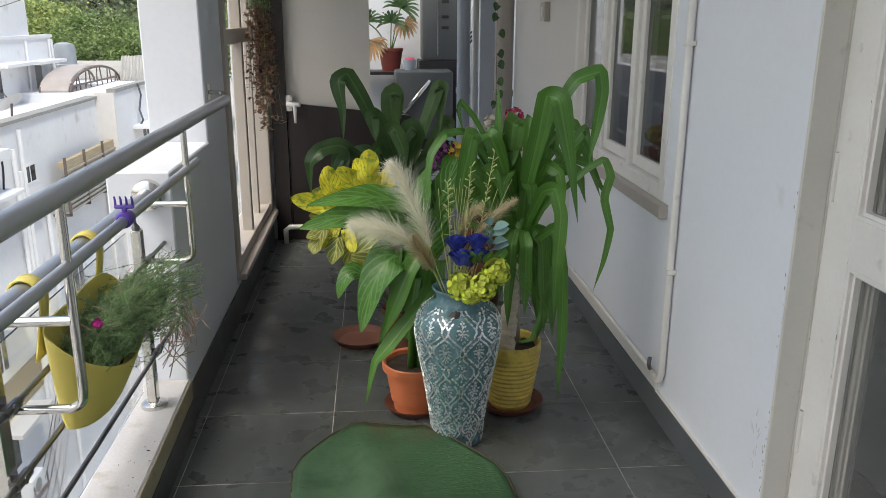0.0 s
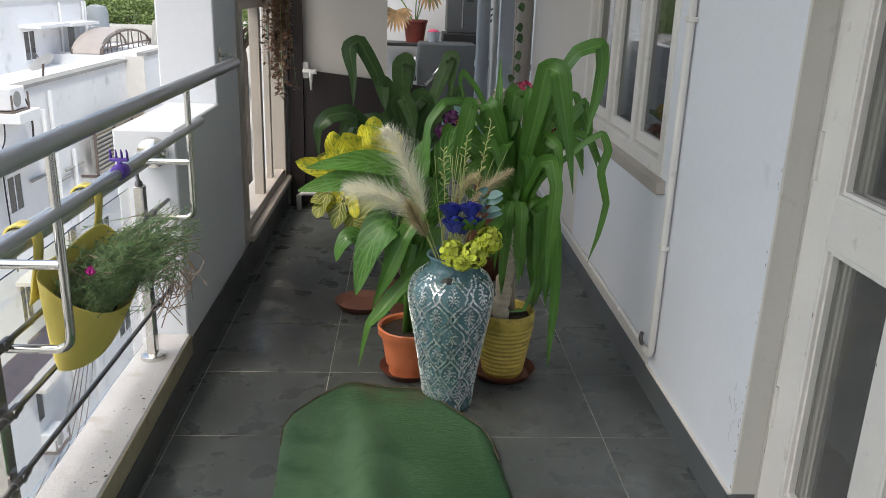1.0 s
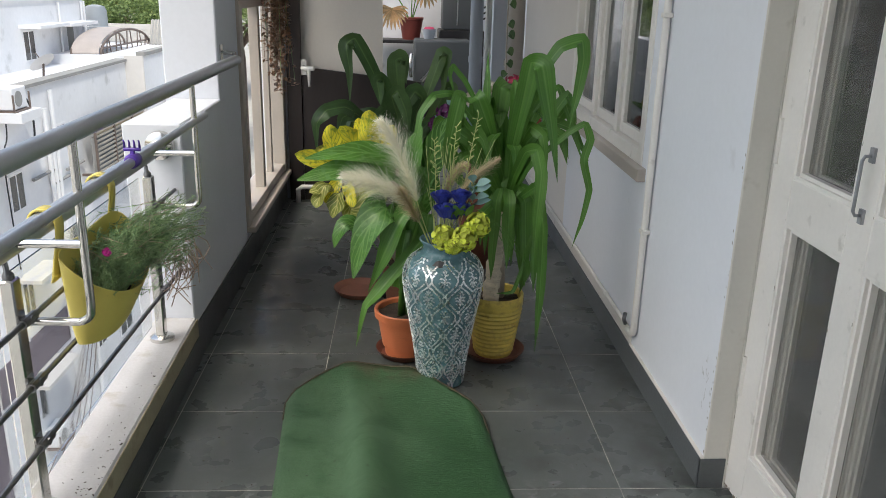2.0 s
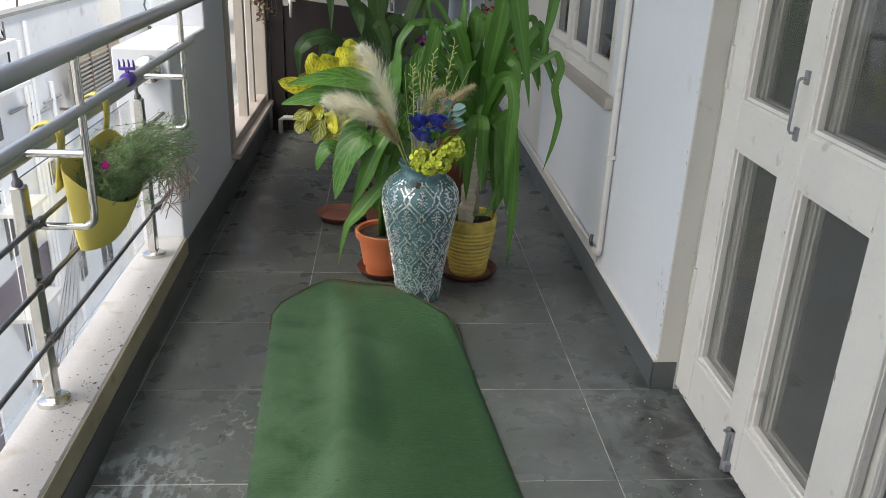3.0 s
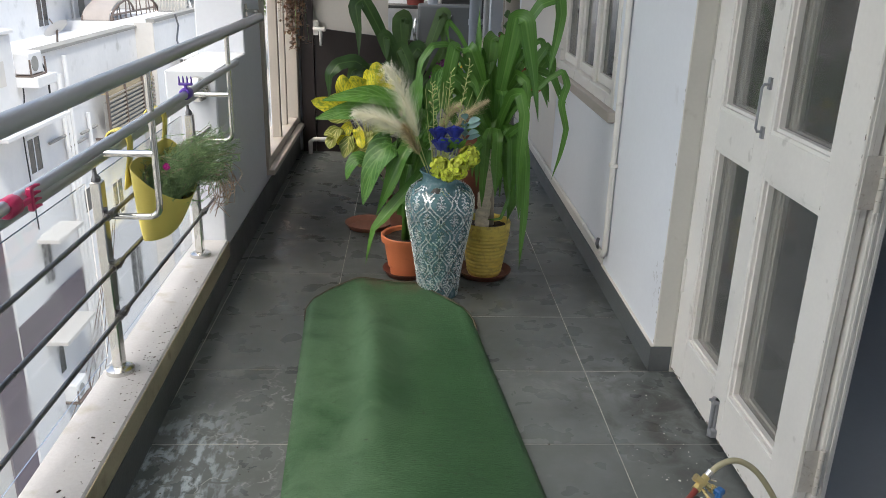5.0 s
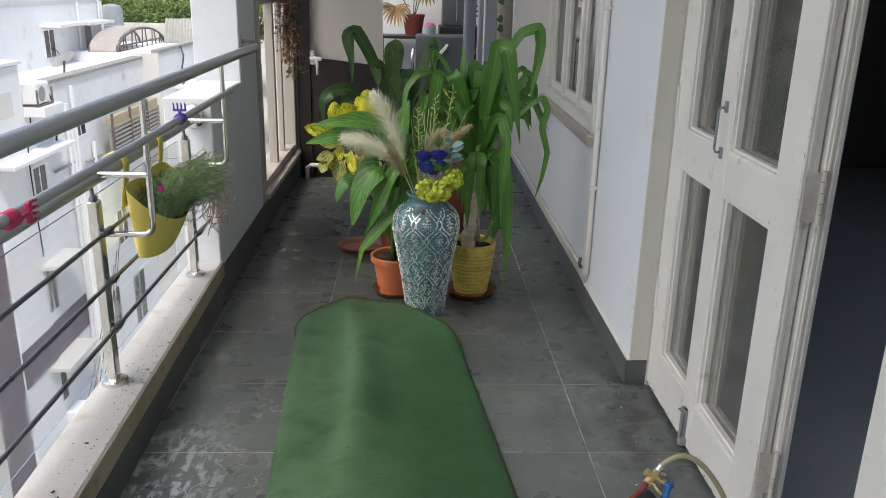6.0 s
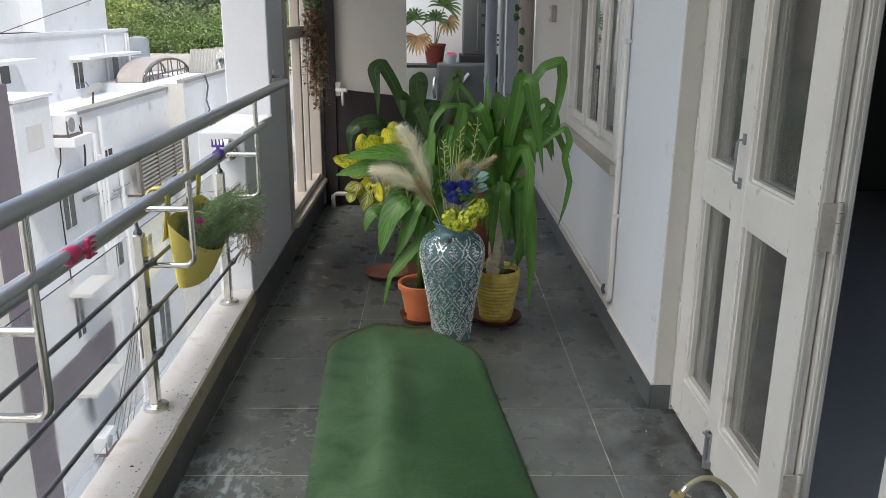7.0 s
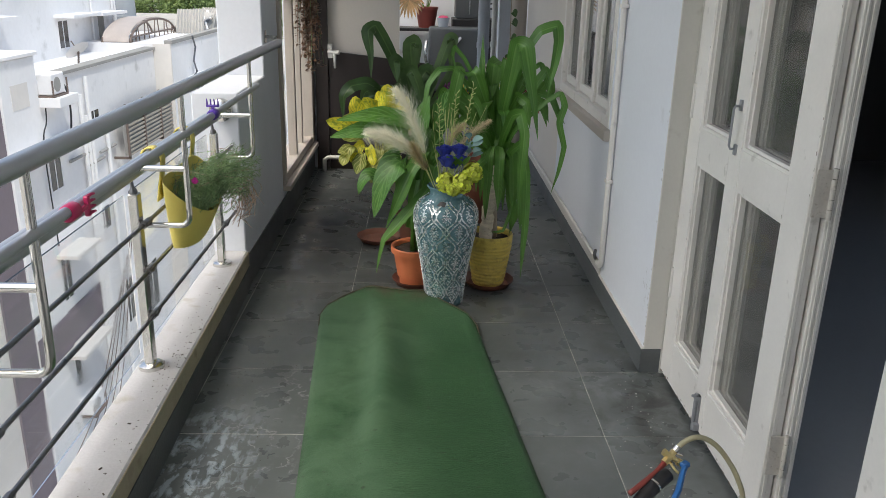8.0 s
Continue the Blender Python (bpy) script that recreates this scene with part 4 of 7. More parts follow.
    part("broken_gap", hole, BLACKPL, vs, "dark broken gap")
    return vs


vase()

bouquet = thing("flower_arrangement", (VX, VY, 0.57), "dried pampas plumes, blue roses and lime hydrangea standing in the vase", "flowers")
state = {"n": 0}


def plume(pts):
    """A feathery plume: a stem with thousands of fine hairs that sweep towards the tip."""
    i = state["n"]
    state["n"] += 1
    path = catmull(pts, 24)
    part("stem", Geo().tube(path, 0.0022, 6), STRAW, bouquet, "", True)
    g = Geo()
    reach = 0.085 if i < 2 else 0.05
    for _ in range(2300 if i < 2 else 1500):
        u = random.uniform(0.36, 1.0)
        s = u * 24
        k = min(int(s), 23)
        p = path[k].lerp(path[k + 1], s - k)
        t = (path[k + 1] - path[k]).normalized()
        d = Vector((random.gauss(0, 1), random.gauss(0, 1), random.gauss(0, 1)))
        d = (d - t * d.dot(t)).normalized()
        swell = math.sin(math.pi * min(1.0, (u - 0.3) / 0.72) ** 0.8) * 0.85 + 0.2
        ln = reach * swell * random.uniform(0.25, 1.2)
        m1 = p + d * ln * 0.42 + t * ln * 0.4
        m2 = p + d * ln * 0.85 + t * ln * 0.95 + Vector((random.gauss(0, 0.12) * ln, 0, random.gauss(-0.15, 0.12) * ln))
        sd = d.cross(t) * 0.00055
        g.add([p - sd, p + sd, m1 + sd, m1 - sd, m2], [(0, 1, 2, 3), (3, 2, 4)])
    tagged(part("plume", g, PAMPAS if i in (0, 1) else PAMPASTAN, bouquet, "fluffy cream pampas plume" if i < 2 else "tan dried plume"), kind="stuff")


plume([(0.29, 2.80, 0.61), (0.25, 2.78, 0.72), (0.20, 2.75, 0.88), (0.14, 2.72, 1.02), (0.09, 2.70, 1.10)])
plume([(0.28, 2.80, 0.61), (0.23, 2.76, 0.73), (0.15, 2.72, 0.83), (0.05, 2.68, 0.89), (-0.04, 2.66, 0.91)])
plume([(0.31, 2.80, 0.61), (0.37, 2.80, 0.78), (0.45, 2.82, 0.88), (0.54, 2.85, 0.94)])
plume([(0.31, 2.80, 0.61), (0.33, 2.82, 0.79), (0.37, 2.84, 0.88), (0.42, 2.85, 0.92)])
plume([(0.28, 2.8, 0.61), (0.24, 2.74, 0.71), (0.2, 2.7, 0.79), (0.165, 2.68, 0.86)])


def petal_ball(name, c, r, count, petal, material, label, squash=0.85):
    """A blossom of many cupped petals."""
    g = Geo()
    c = Vector(c)
    for i in range(count):
        th = math.acos(1 - 2 * (i + 0.5) / count)
        ph = i * 2.39996
        d = Vector((math.sin(th) * math.cos(ph), math.sin(th) * math.sin(ph), math.cos(th) * squash))
        d = (d + Vector((random.gauss(0, 0.12), random.gauss(0, 0.12), random.gauss(0, 0.12)))).normalized()
        s = d.cross(Vector((0.2, 0.1, 1))).normalized()
        s = Matrix.Rotation(random.uniform(0, 3.1), 3, d) @ s
        t = d.cross(s)
        p = c + d * r * random.uniform(0.7, 1.0)
        q = petal * random.uniform(0.7, 1.2)
        v = [p - d * q * 0.4] + [p + (s * math.cos(a) + t * math.sin(a)) * q * (1 + 0.15 * math.sin(3 * a)) + d * q * 0.35 * abs(math.sin(1.5 * a)) for a in (2 * math.pi * k / 8 for k in range(8))]
        g.add(v, [(0, 1 + k, 1 + (k + 1) % 8) for k in range(8)])
    return part(name, g, material, bouquet, label, True)


def rose(c, r):
    """Whorls of petals round a bud."""
    g = Geo()
    c = Vector(c)
    for ring in range(4):
        n = 3 + ring
        for k in range(n):
            a = 2 * math.pi * (k + 0.37 * ring) / n
            out = Vector((math.cos(a), math.sin(a), 0))
            tan = Vector((-math.sin(a), math.cos(a), 0))
            rr = r * (0.25 + 0.24 * ring)
            v = []
            for i in range(4):
                for j in range(5):
                    e = j / 2 - 1
                    h = i / 3
                    v.append(c + out * (rr * (0.55 + 0.5 * h + 0.25 * h * h * ring / 3) - rr * 0.35 * e * e) + tan * e * rr * 0.95 * (0.6 + 0.5 * h) + Vector((0, 0, -r * 0.75 + r * 1.5 * h * (1 - 0.1 * ring) - 0.12 * r * e * e)))
            g.add(v, [(i * 5 + j, i * 5 + j + 1, i * 5 + j + 6, i * 5 + j + 5) for i in range(3) for j in range(4)])
    part("rose", g, BLUEROSE, bouquet, "deep blue fabric rose", True)


for c, r in (((0.322, 2.76, 0.815), 0.034), ((0.39, 2.74, 0.825), 0.032), ((0.335, 2.72, 0.775), 0.036), ((0.395, 2.73, 0.778), 0.03), ((0.365, 2.77, 0.75), 0.03)):
    rose(c, r)
for c, r in (((0.33, 2.72, 0.665), 0.05), ((0.405, 2.7, 0.668), 0.052), ((0.455, 2.72, 0.715), 0.05), ((0.365, 2.7, 0.645), 0.04)):
    petal_ball("hydrangea_head", c, r, 150, 0.0105, LIME, "lime green hydrangea head")
for k in range(9):
    a = random.uniform(-0.6, 1.0)
    base = Vector((0.44, 2.78, 0.76 + 0.012 * k))
    tip = base + Vector((0.05 * math.cos(a) * (1 if k % 2 else -0.6) + 0.015, -0.02, 0.02 + 0.01 * (k % 3)))
    part("eucalyptus_leaf", Geo().blade([base, base.lerp(tip, 0.5) + Vector((0, 0, 0.008)), tip], 0.017, 60, "broad", 0.15, 8), EUCA, bouquet, "", True)
for k in range(26):
    a = random.uniform(-2.6, 0.3)
    b = Vector((VX + random.uniform(-0.045, 0.03), VY - 0.02 + random.uniform(-0.03, 0.03), 0.56))
    h = random.uniform(0.22, 0.46)
    t = b + Vector((math.cos(a) * random.uniform(0.01, 0.16), math.sin(a) * 0.08, h))
    part("dry_stalk", Geo().tube(catmull([b, b.lerp(t, 0.5) + Vector((0.01 * math.sin(k), 0, 0.02)), t], 8), [0.0016] * 5 + [0.001] * 4, 5), STRAW, bouquet, "", True)
for k in range(5):
    b = Vector((0.4 + 0.012 * k, 2.76, 0.7))
    t = b + Vector((0.1 + 0.02 * k, -0.03, 0.05 - 0.03 * k))
    part("grass_blade", Geo().tube(catmull([b, b.lerp(t, 0.6) + Vector((0, 0, 0.04)), t + Vector((0.02, 0, -0.07))], 10), 0.0014, 5), LEAF, bouquet, "", True)
for k in range(4):
    b = Vector((0.36 + 0.015 * k, 2.72, 0.74))
    part("green_leaf", Geo().blade([b, b + Vector((0.01 * (k - 1.5), -0.02, 0.03)), b + Vector((0.02 * (k - 1.5), -0.03, 0.06))], 0.016, 20, "broad", 0.2, 8), LEAF, bouquet, "", True)
# pale sprays rising behind the roses
for k in range(3):
    b = Vector((0.31 + 0.03 * k, 2.84, 0.6))
    t = b + Vector((-0.02 + 0.05 * k, -0.05, 0.42 + 0.05 * k))
    g = Geo().tube([b, b.lerp(t, 0.5), t], 0.0013, 5)
    for q in range(26):
        u = 0.5 + 0.5 * q / 25
        p = b.lerp(t, u)
        g.tube([p, p + Vector((random.uniform(-0.02, 0.02), random.uniform(-0.02, 0.01), random.uniform(0.004, 0.02)))], [0.0012, 0.0024], 5)
    part("dry_spray", g, STRAW, bouquet, "", True)


# ---- potted plants ----
def saucer(c, r, material, label):
    s = thing("plant_saucer", c, label, "saucer", "plant saucers")
    part("dish", Geo().lathe([(0, 0.001), (r * 0.82, 0.001), (r * 0.86, 0.004), (r, 0.034), (r * 1.03, 0.036), (r * 1.03, 0.032), (r * 0.97, 0.03), (r * 0.82, 0.009), (0, 0.008)], c, 44), material, s, "", "auto")


saucer((0.192, 3.12, 0), 0.125, BROWNSAUCER, "reddish-brown plastic saucer under the orange pot")
saucer((0.585, 3.12, 0), 0.135, BROWNSAUCER, "reddish-brown plastic saucer under the yellow pot")
saucer((-0.045, 3.86, 0), 0.135, TERRA, "dusty brown saucer on the floor tiles")

cane = thing("potted_dumb_cane", (0.192, 3.12, 0.009), "green dumb cane with patterned broad leaves in an orange plastic pot", "potted plant", "potted plants")
part("pot", Geo().lathe([(0, 0.01), (0.088, 0.01), (0.09, 0.05), (0.1, 0.052), (0.12, 0.17), (0.121, 0.182), (0.135, 0.186), (0.137, 0.215), (0.132, 0.22), (0.122, 0.214), (0.118, 0.18), (0.0, 0.178)], (0.192, 3.12, 0), 48), ORANGE, cane, "orange plastic pot with rolled rim", "auto")
part("soil", Geo().disc((0.192, 3.12, 0.192), 0.121, 30, 0.006), SOIL, cane)
for k in range(4):
    b = Vector((0.17 + 0.02 * k, 3.1 + 0.015 * (k % 2), 0.18))
    part("stem", Geo().tube([b, b + Vector((0.005, -0.01, 0.15)), b + Vector((-0.01 + 0.01 * k, -0.02, 0.33))], [0.014, 0.012, 0.009], 10), LEAF, cane, "", True)


def cane_strap(pts, w):
    part("strap_leaf", Geo().ribbon(pts, w * 0.72, 30, 0.36, 0.05), LEAF, cane, "", True)


def cane_leaf(pts, w):
    part("leaf", Geo().blade(pts, w, 80, "broad", 0.22, 18, 0.06), LEAFBROAD, cane, "", True)


cane_leaf([(0.16, 3.10, 0.51), (0.19, 3.00, 0.85), (0.07, 2.95, 0.93), (-0.05, 2.92, 0.94), (-0.20, 2.90, 0.92)], 0.044)
cane_leaf([(0.16, 3.10, 0.51), (0.17, 3.00, 0.81), (0.03, 2.93, 0.88), (-0.10, 2.90, 0.87), (-0.23, 2.88, 0.84)], 0.048)
cane_leaf([(0.16, 3.10, 0.41), (0.15, 2.98, 0.66), (0.10, 2.94, 0.71), (0.03, 2.90, 0.62), (-0.02, 2.88, 0.44)], 0.073)
cane_leaf([(0.18, 3.10, 0.51), (0.27, 3.10, 0.81), (0.31, 3.08, 0.94), (0.35, 3.06, 1.06)], 0.059)
cane_leaf([(0.17, 3.10, 0.51), (0.20, 3.10, 0.79), (0.22, 3.10, 0.92), (0.25, 3.10, 1.02)], 0.048)
cane_leaf([(0.14, 3.12, 0.38), (0.02, 3.10, 0.56), (-0.05, 3.08, 0.61), (-0.09, 3.06, 0.57), (-0.11, 3.06, 0.51)], 0.037)
cane_leaf([(0.17, 3.10, 0.41), (0.25, 3.10, 0.67), (0.28, 3.08, 0.79), (0.24, 3.06, 0.86)], 0.048)
cane_strap([(0.15, 3.10, 0.32), (0.21, 3.00, 0.66), (0.22, 2.96, 0.76), (0.16, 2.90, 0.67), (0.10, 2.87, 0.54), (0.04, 2.86, 0.39)], 0.050)
cane_strap([(0.17, 3.10, 0.29), (0.23, 3.00, 0.54), (0.26, 2.96, 0.59), (0.17, 2.90, 0.49), (0.09, 2.87, 0.40), (0.03, 2.86, 0.33), (-0.01, 2.86, 0.15)], 0.041)
cane_strap([(0.16, 3.10, 0.32), (0.17, 3.02, 0.63), (0.16, 2.98, 0.73), (0.11, 2.94, 0.68), (0.09, 2.92, 0.55)], 0.038)
cane_strap([(0.17, 3.10, 0.32), (0.26, 3.04, 0.60), (0.28, 3.00, 0.68), (0.26, 2.96, 0.56), (0.20, 2.93, 0.43)], 0.038)
cane_strap([(0.16, 3.10, 0.32), (0.19, 3.04, 0.53), (0.19, 3.00, 0.61), (0.17, 2.96, 0.51), (0.13, 2.94, 0.38)], 0.038)
cane_strap([(0.17, 3.10, 0.32), (0.22, 3.08, 0.56), (0.25, 3.06, 0.68), (0.22, 3.04, 0.73), (0.18, 3.00, 0.70)], 0.039)

corn = thing("potted_corn_plant", (0.585, 3.12, 0.009), "corn plant with long arching strap leaves in a yellow glazed pot", "potted plant", "potted plants")
rib = [(0, 0.012), (0.082, 0.012)] + [(0.084 + 0.00155 * k + (0.0042 if k % 2 else 0), 0.02 + 0.0098 * k) for k in range(23)] + [(0.122, 0.246), (0.124, 0.29), (0.12, 0.297), (0.112, 0.292), (0.108, 0.25), (0, 0.248)]
part("pot", Geo().lathe(rib, (0.585, 3.12, 0), 48), YELLOWPOT, corn, "yellow glazed pot with woven ribs", "auto")
part("soil", Geo().disc((0.585, 3.12, 0.262), 0.11, 30, 0.008), SOIL, corn)
part("trunk", Geo().tube([(0.555 + 0.004 * math.sin(k) + 0.0012 * k, 3.07 + 0.001 * k, 0.25 + 0.42 * k / 27) for k in range(28)], [0.034 - 0.0003 * k + (0.0045 if k % 3 == 0 else 0.0) for k in range(28)], 16), PALEBARK, corn, "pale ringed woody trunk", True)
part("side_trunk", Geo().tube([(0.61, 3.15, 0.25), (0.6, 3.14, 0.5), (0.57, 3.12, 0.72)], [0.02, 0.018, 0.014], 10), BARK, corn, "", True)
part("crown_sheath", Geo().tube([(0.59, 3.1, 0.62), (0.605, 3.1, 0.74), (0.615, 3.1, 0.84)], [0.03, 0.036, 0.02], 12), LEAF, corn, "", True)


def corn_leaf(pts, w):
    part("leaf", Geo().ribbon(pts, w * random.uniform(0.56, 0.74), 44, 0.24, 0.1), LEAF, corn, "", True)


corn_leaf([(0.61, 3.10, 0.73), (0.61, 3.05, 0.91), (0.64, 3.00, 1.13), (0.66, 2.97, 1.29), (0.70, 2.93, 1.28), (0.74, 2.90, 1.08), (0.78, 2.90, 0.84)], 0.052)
corn_leaf([(0.62, 3.10, 0.73), (0.63, 3.05, 0.95), (0.70, 3.00, 1.24), (0.77, 2.98, 1.35), (0.85, 2.96, 1.38), (0.86, 2.95, 1.31), (0.84, 2.94, 1.18), (0.82, 2.94, 1.05)], 0.046)
corn_leaf([(0.62, 3.10, 0.69), (0.69, 3.05, 0.87), (0.83, 3.00, 1.02), (0.89, 2.98, 1.06), (0.91, 2.96, 1.00), (0.89, 2.95, 0.92), (0.92, 2.95, 0.80), (0.90, 2.95, 0.67), (0.87, 2.96, 0.55)], 0.027)
corn_leaf([(0.65, 3.15, 0.99), (0.75, 3.15, 1.14), (0.81, 3.15, 1.18), (0.86, 3.12, 1.06), (0.90, 3.10, 0.96), (0.94, 3.08, 0.89)], 0.022)
corn_leaf([(0.61, 3.10, 0.71), (0.62, 3.00, 0.84), (0.65, 2.93, 0.95), (0.69, 2.89, 0.97), (0.71, 2.87, 0.88), (0.70, 2.86, 0.69), (0.70, 2.87, 0.46)], 0.043)
corn_leaf([(0.63, 3.10, 0.66), (0.66, 3.00, 0.76), (0.71, 2.95, 0.81), (0.74, 2.92, 0.65), (0.74, 2.90, 0.38), (0.73, 2.88, 0.12)], 0.037)
corn_leaf([(0.60, 3.10, 0.71), (0.47, 3.00, 0.96), (0.38, 2.95, 1.03), (0.39, 2.93, 1.17), (0.42, 2.98, 1.16)], 0.051)
corn_leaf([(0.59, 3.10, 0.73), (0.41, 3.00, 0.81), (0.35, 2.94, 0.95), (0.39, 2.92, 1.16), (0.43, 2.95, 1.14)], 0.050)
corn_leaf([(0.61, 3.10, 0.76), (0.53, 3.05, 0.99), (0.47, 3.02, 1.14), (0.45, 3.05, 1.15), (0.46, 3.12, 1.02)], 0.052)
corn_leaf([(0.61, 3.12, 0.77), (0.56, 3.12, 0.98), (0.57, 3.12, 1.18), (0.61, 3.18, 1.19), (0.64, 3.25, 1.07)], 0.062)
corn_leaf([(0.58, 3.10, 0.78), (0.53, 3.10, 1.00), (0.51, 3.10, 1.17), (0.51, 3.12, 1.32)], 0.022)
corn_leaf([(0.59, 3.10, 0.76), (0.47, 3.02, 1.04), (0.36, 2.95, 1.17), (0.29, 2.90, 1.17), (0.24, 2.88, 1.10), (0.22, 2.87, 0.99), (0.20, 2.88, 0.88)], 0.023)
corn_leaf([(0.60, 3.15, 0.79), (0.49, 3.15, 1.08), (0.42, 3.15, 1.20), (0.37, 3.15, 1.26), (0.36, 3.13, 1.22), (0.38, 3.12, 1.14)], 0.020)
corn_leaf([(0.60, 3.10, 0.71), (0.51, 3.02, 0.82), (0.45, 2.98, 0.94), (0.45, 2.97, 1.03), (0.49, 2.96, 0.99), (0.52, 2.96, 0.88)], 0.042)
corn_leaf([(0.63, 3.12, 0.68), (0.69, 3.10, 0.71), (0.72, 3.05, 0.63), (0.69, 3.00, 0.48), (0.64, 2.98, 0.35), (0.57, 2.98, 0.34)], 0.017)
corn_leaf([(0.62, 3.12, 0.68), (0.66, 3.05, 0.73), (0.69, 3.00, 0.62), (0.68, 2.98, 0.45)], 0.034)
corn_leaf([(0.62, 3.10, 0.71), (0.68, 3.12, 1.00), (0.72, 3.15, 1.08), (0.76, 3.18, 1.05), (0.76, 3.20, 0.91)], 0.040)
corn_leaf([(0.60, 3.10, 0.66), (0.54, 3.00, 0.72), (0.49, 2.95, 0.69), (0.49, 2.94, 0.56)], 0.030)
corn_leaf([(0.64, 3.15, 0.62), (0.69, 3.15, 0.55), (0.71, 3.12, 0.39), (0.69, 3.12, 0.29)], 0.031)
# short upright and arching leaves that fill the crown
for k in range(9):
    a = -2.9 + 0.36 * k + random.uniform(-0.1, 0.1)
    ln = random.uniform(0.22, 0.36)
    b = Vector((0.6, 3.12, 0.7 + 0.012 * k))
    d = Vector((math.cos(a), 0.45 * math.sin(a), 0))
    corn_leaf([b, b + d * ln * 0.25 + Vector((0, 0, ln * 0.5)), b + d * ln * 0.55 + Vector((0, 0, ln * 0.8)), b + d * ln * 0.85 + Vector((0, 0, ln * 0.72)), b + d * ln * 1.0 + Vector((0, 0, ln * 0.35))], random.uniform(0.026, 0.042))
# straight blades that fan out of the heart of the crown
for k in range(11):
    a = 0.85 + 0.16 * k + random.uniform(-0.06, 0.06)
    ln = random.uniform(0.3, 0.5)
    b = Vector((0.605 + 0.02 * math.cos(a), 3.12 + 0.02 * (k % 3), 0.72))
    d = Vector((0.75 * math.cos(a), random.uniform(-0.25, 0.2), 0.95 * math.sin(a) + 0.2)).normalized()
    n = Vector((math.cos(a), 0, 0)) * ln
    corn_leaf([b, b + d * ln * 0.4, b + d * ln * 0.8, b + d * ln * 1.02 + n * 0.06, b + d * ln * 0.95 + n * 0.2 - Vector((0, 0.02, 0.1 * ln))], random.uniform(0.028, 0.04))
# lower leaves that hang about the trunk
for k in range(8):
    a = -0.9 + 0.28 * k + random.uniform(-0.08, 0.08)
    ln = random.uniform(0.16, 0.25)
    b = Vector((0.585, 3.14, 0.6 + 0.015 * k))
    d = Vector((0.7 * math.cos(a), 0.3 + math.sin(a) * 0.5, 0))
    corn_leaf([b, b + d * ln * 0.45 + Vector((0, 0, ln * 0.45)), b + d * ln * 0.8 + Vector((0, 0, ln * 0.3)), b + d * ln * 0.95 + Vector((0, 0, -ln * 0.5)), b + d * ln * 0.98 + Vector((0, 0, -ln * random.uniform(0.8, 1.2)))], random.uniform(0.026, 0.038))

for dx, dy, drop, w in ((-0.05, -0.1, 0.3, 0.03), (0.0, -0.13, 0.24, 0.034), (0.07, -0.1, 0.33, 0.03), (0.11, -0.05, 0.38, 0.034), (0.04, 0.06, 0.3, 0.03), (-0.07, -0.04, 0.22, 0.028)):
    b = Vector((0.605, 3.1, 0.7))
    corn_leaf([b, b + Vector((dx * 0.6, dy * 0.6, 0.08)), b + Vector((dx, dy, 0.03)), b + Vector((dx * 1.15, dy * 1.1, -drop * 0.5)), b + Vector((dx * 1.2, dy * 1.12, -drop))], w)

croton = thing("potted_croton", (0.17, 3.8, 0.0), "croton with bright yellow and green veined leaves in a dusty pot", "potted plant", "potted plants")
part("pot", Geo().lathe([(0, 0.0), (0.075, 0.0), (0.1, 0.17), (0.108, 0.175), (0.11, 0.2), (0.1, 0.2), (0.095, 0.17), (0, 0.168)], (0.17, 3.8, 0), 40), TERRA, croton, "terracotta pot", "auto")
part("soil", Geo().disc((0.17, 3.8, 0.178), 0.096, 26, 0.006), SOIL, croton)
for k in range(4):
    part("stem", Geo().tube([(0.17, 3.8, 0.17), (0.06 - 0.02 * k, 3.8, 0.4), (-0.06 + 0.05 * k, 3.72, 0.62 + 0.05 * (k % 2))], [0.01, 0.007, 0.005], 8), BARK, croton, "", True)


def croton_leaf(pts, w, pale):
    part("leaf", Geo().blade(pts, w * 1.0, 80, "tip", 0.3, 26, 0.24), CROTONPALE if pale else CROTON, croton, "green leaf with cream veins" if pale else "", True)


croton_leaf([(-0.04, 3.82, 0.52), (-0.09, 3.78, 0.63), (-0.12, 3.63, 0.73), (-0.22, 3.60, 0.77), (-0.33, 3.58, 0.80)], 0.044, 0)
croton_leaf([(-0.04, 3.82, 0.52), (-0.11, 3.78, 0.66), (-0.15, 3.63, 0.78), (-0.16, 3.60, 0.86), (-0.16, 3.58, 0.94)], 0.044, 0)
croton_leaf([(-0.04, 3.82, 0.52), (-0.03, 3.78, 0.67), (-0.03, 3.65, 0.79), (-0.07, 3.62, 0.86), (-0.12, 3.60, 0.93)], 0.050, 0)
croton_leaf([(-0.04, 3.82, 0.52), (-0.01, 3.78, 0.69), (0.01, 3.63, 0.82), (0.01, 3.60, 0.92), (0.02, 3.58, 1.01)], 0.052, 0)
croton_leaf([(-0.04, 3.82, 0.52), (-0.05, 3.78, 0.67), (-0.05, 3.67, 0.79), (-0.14, 3.64, 0.80), (-0.23, 3.62, 0.80)], 0.039, 0)
croton_leaf([(-0.04, 3.82, 0.52), (0.00, 3.78, 0.67), (0.03, 3.71, 0.78), (-0.01, 3.68, 0.87), (-0.04, 3.66, 0.96)], 0.045, 0)
croton_leaf([(-0.04, 3.82, 0.52), (0.02, 3.78, 0.66), (0.05, 3.71, 0.76), (0.09, 3.68, 0.85), (0.13, 3.66, 0.93)], 0.040, 0)
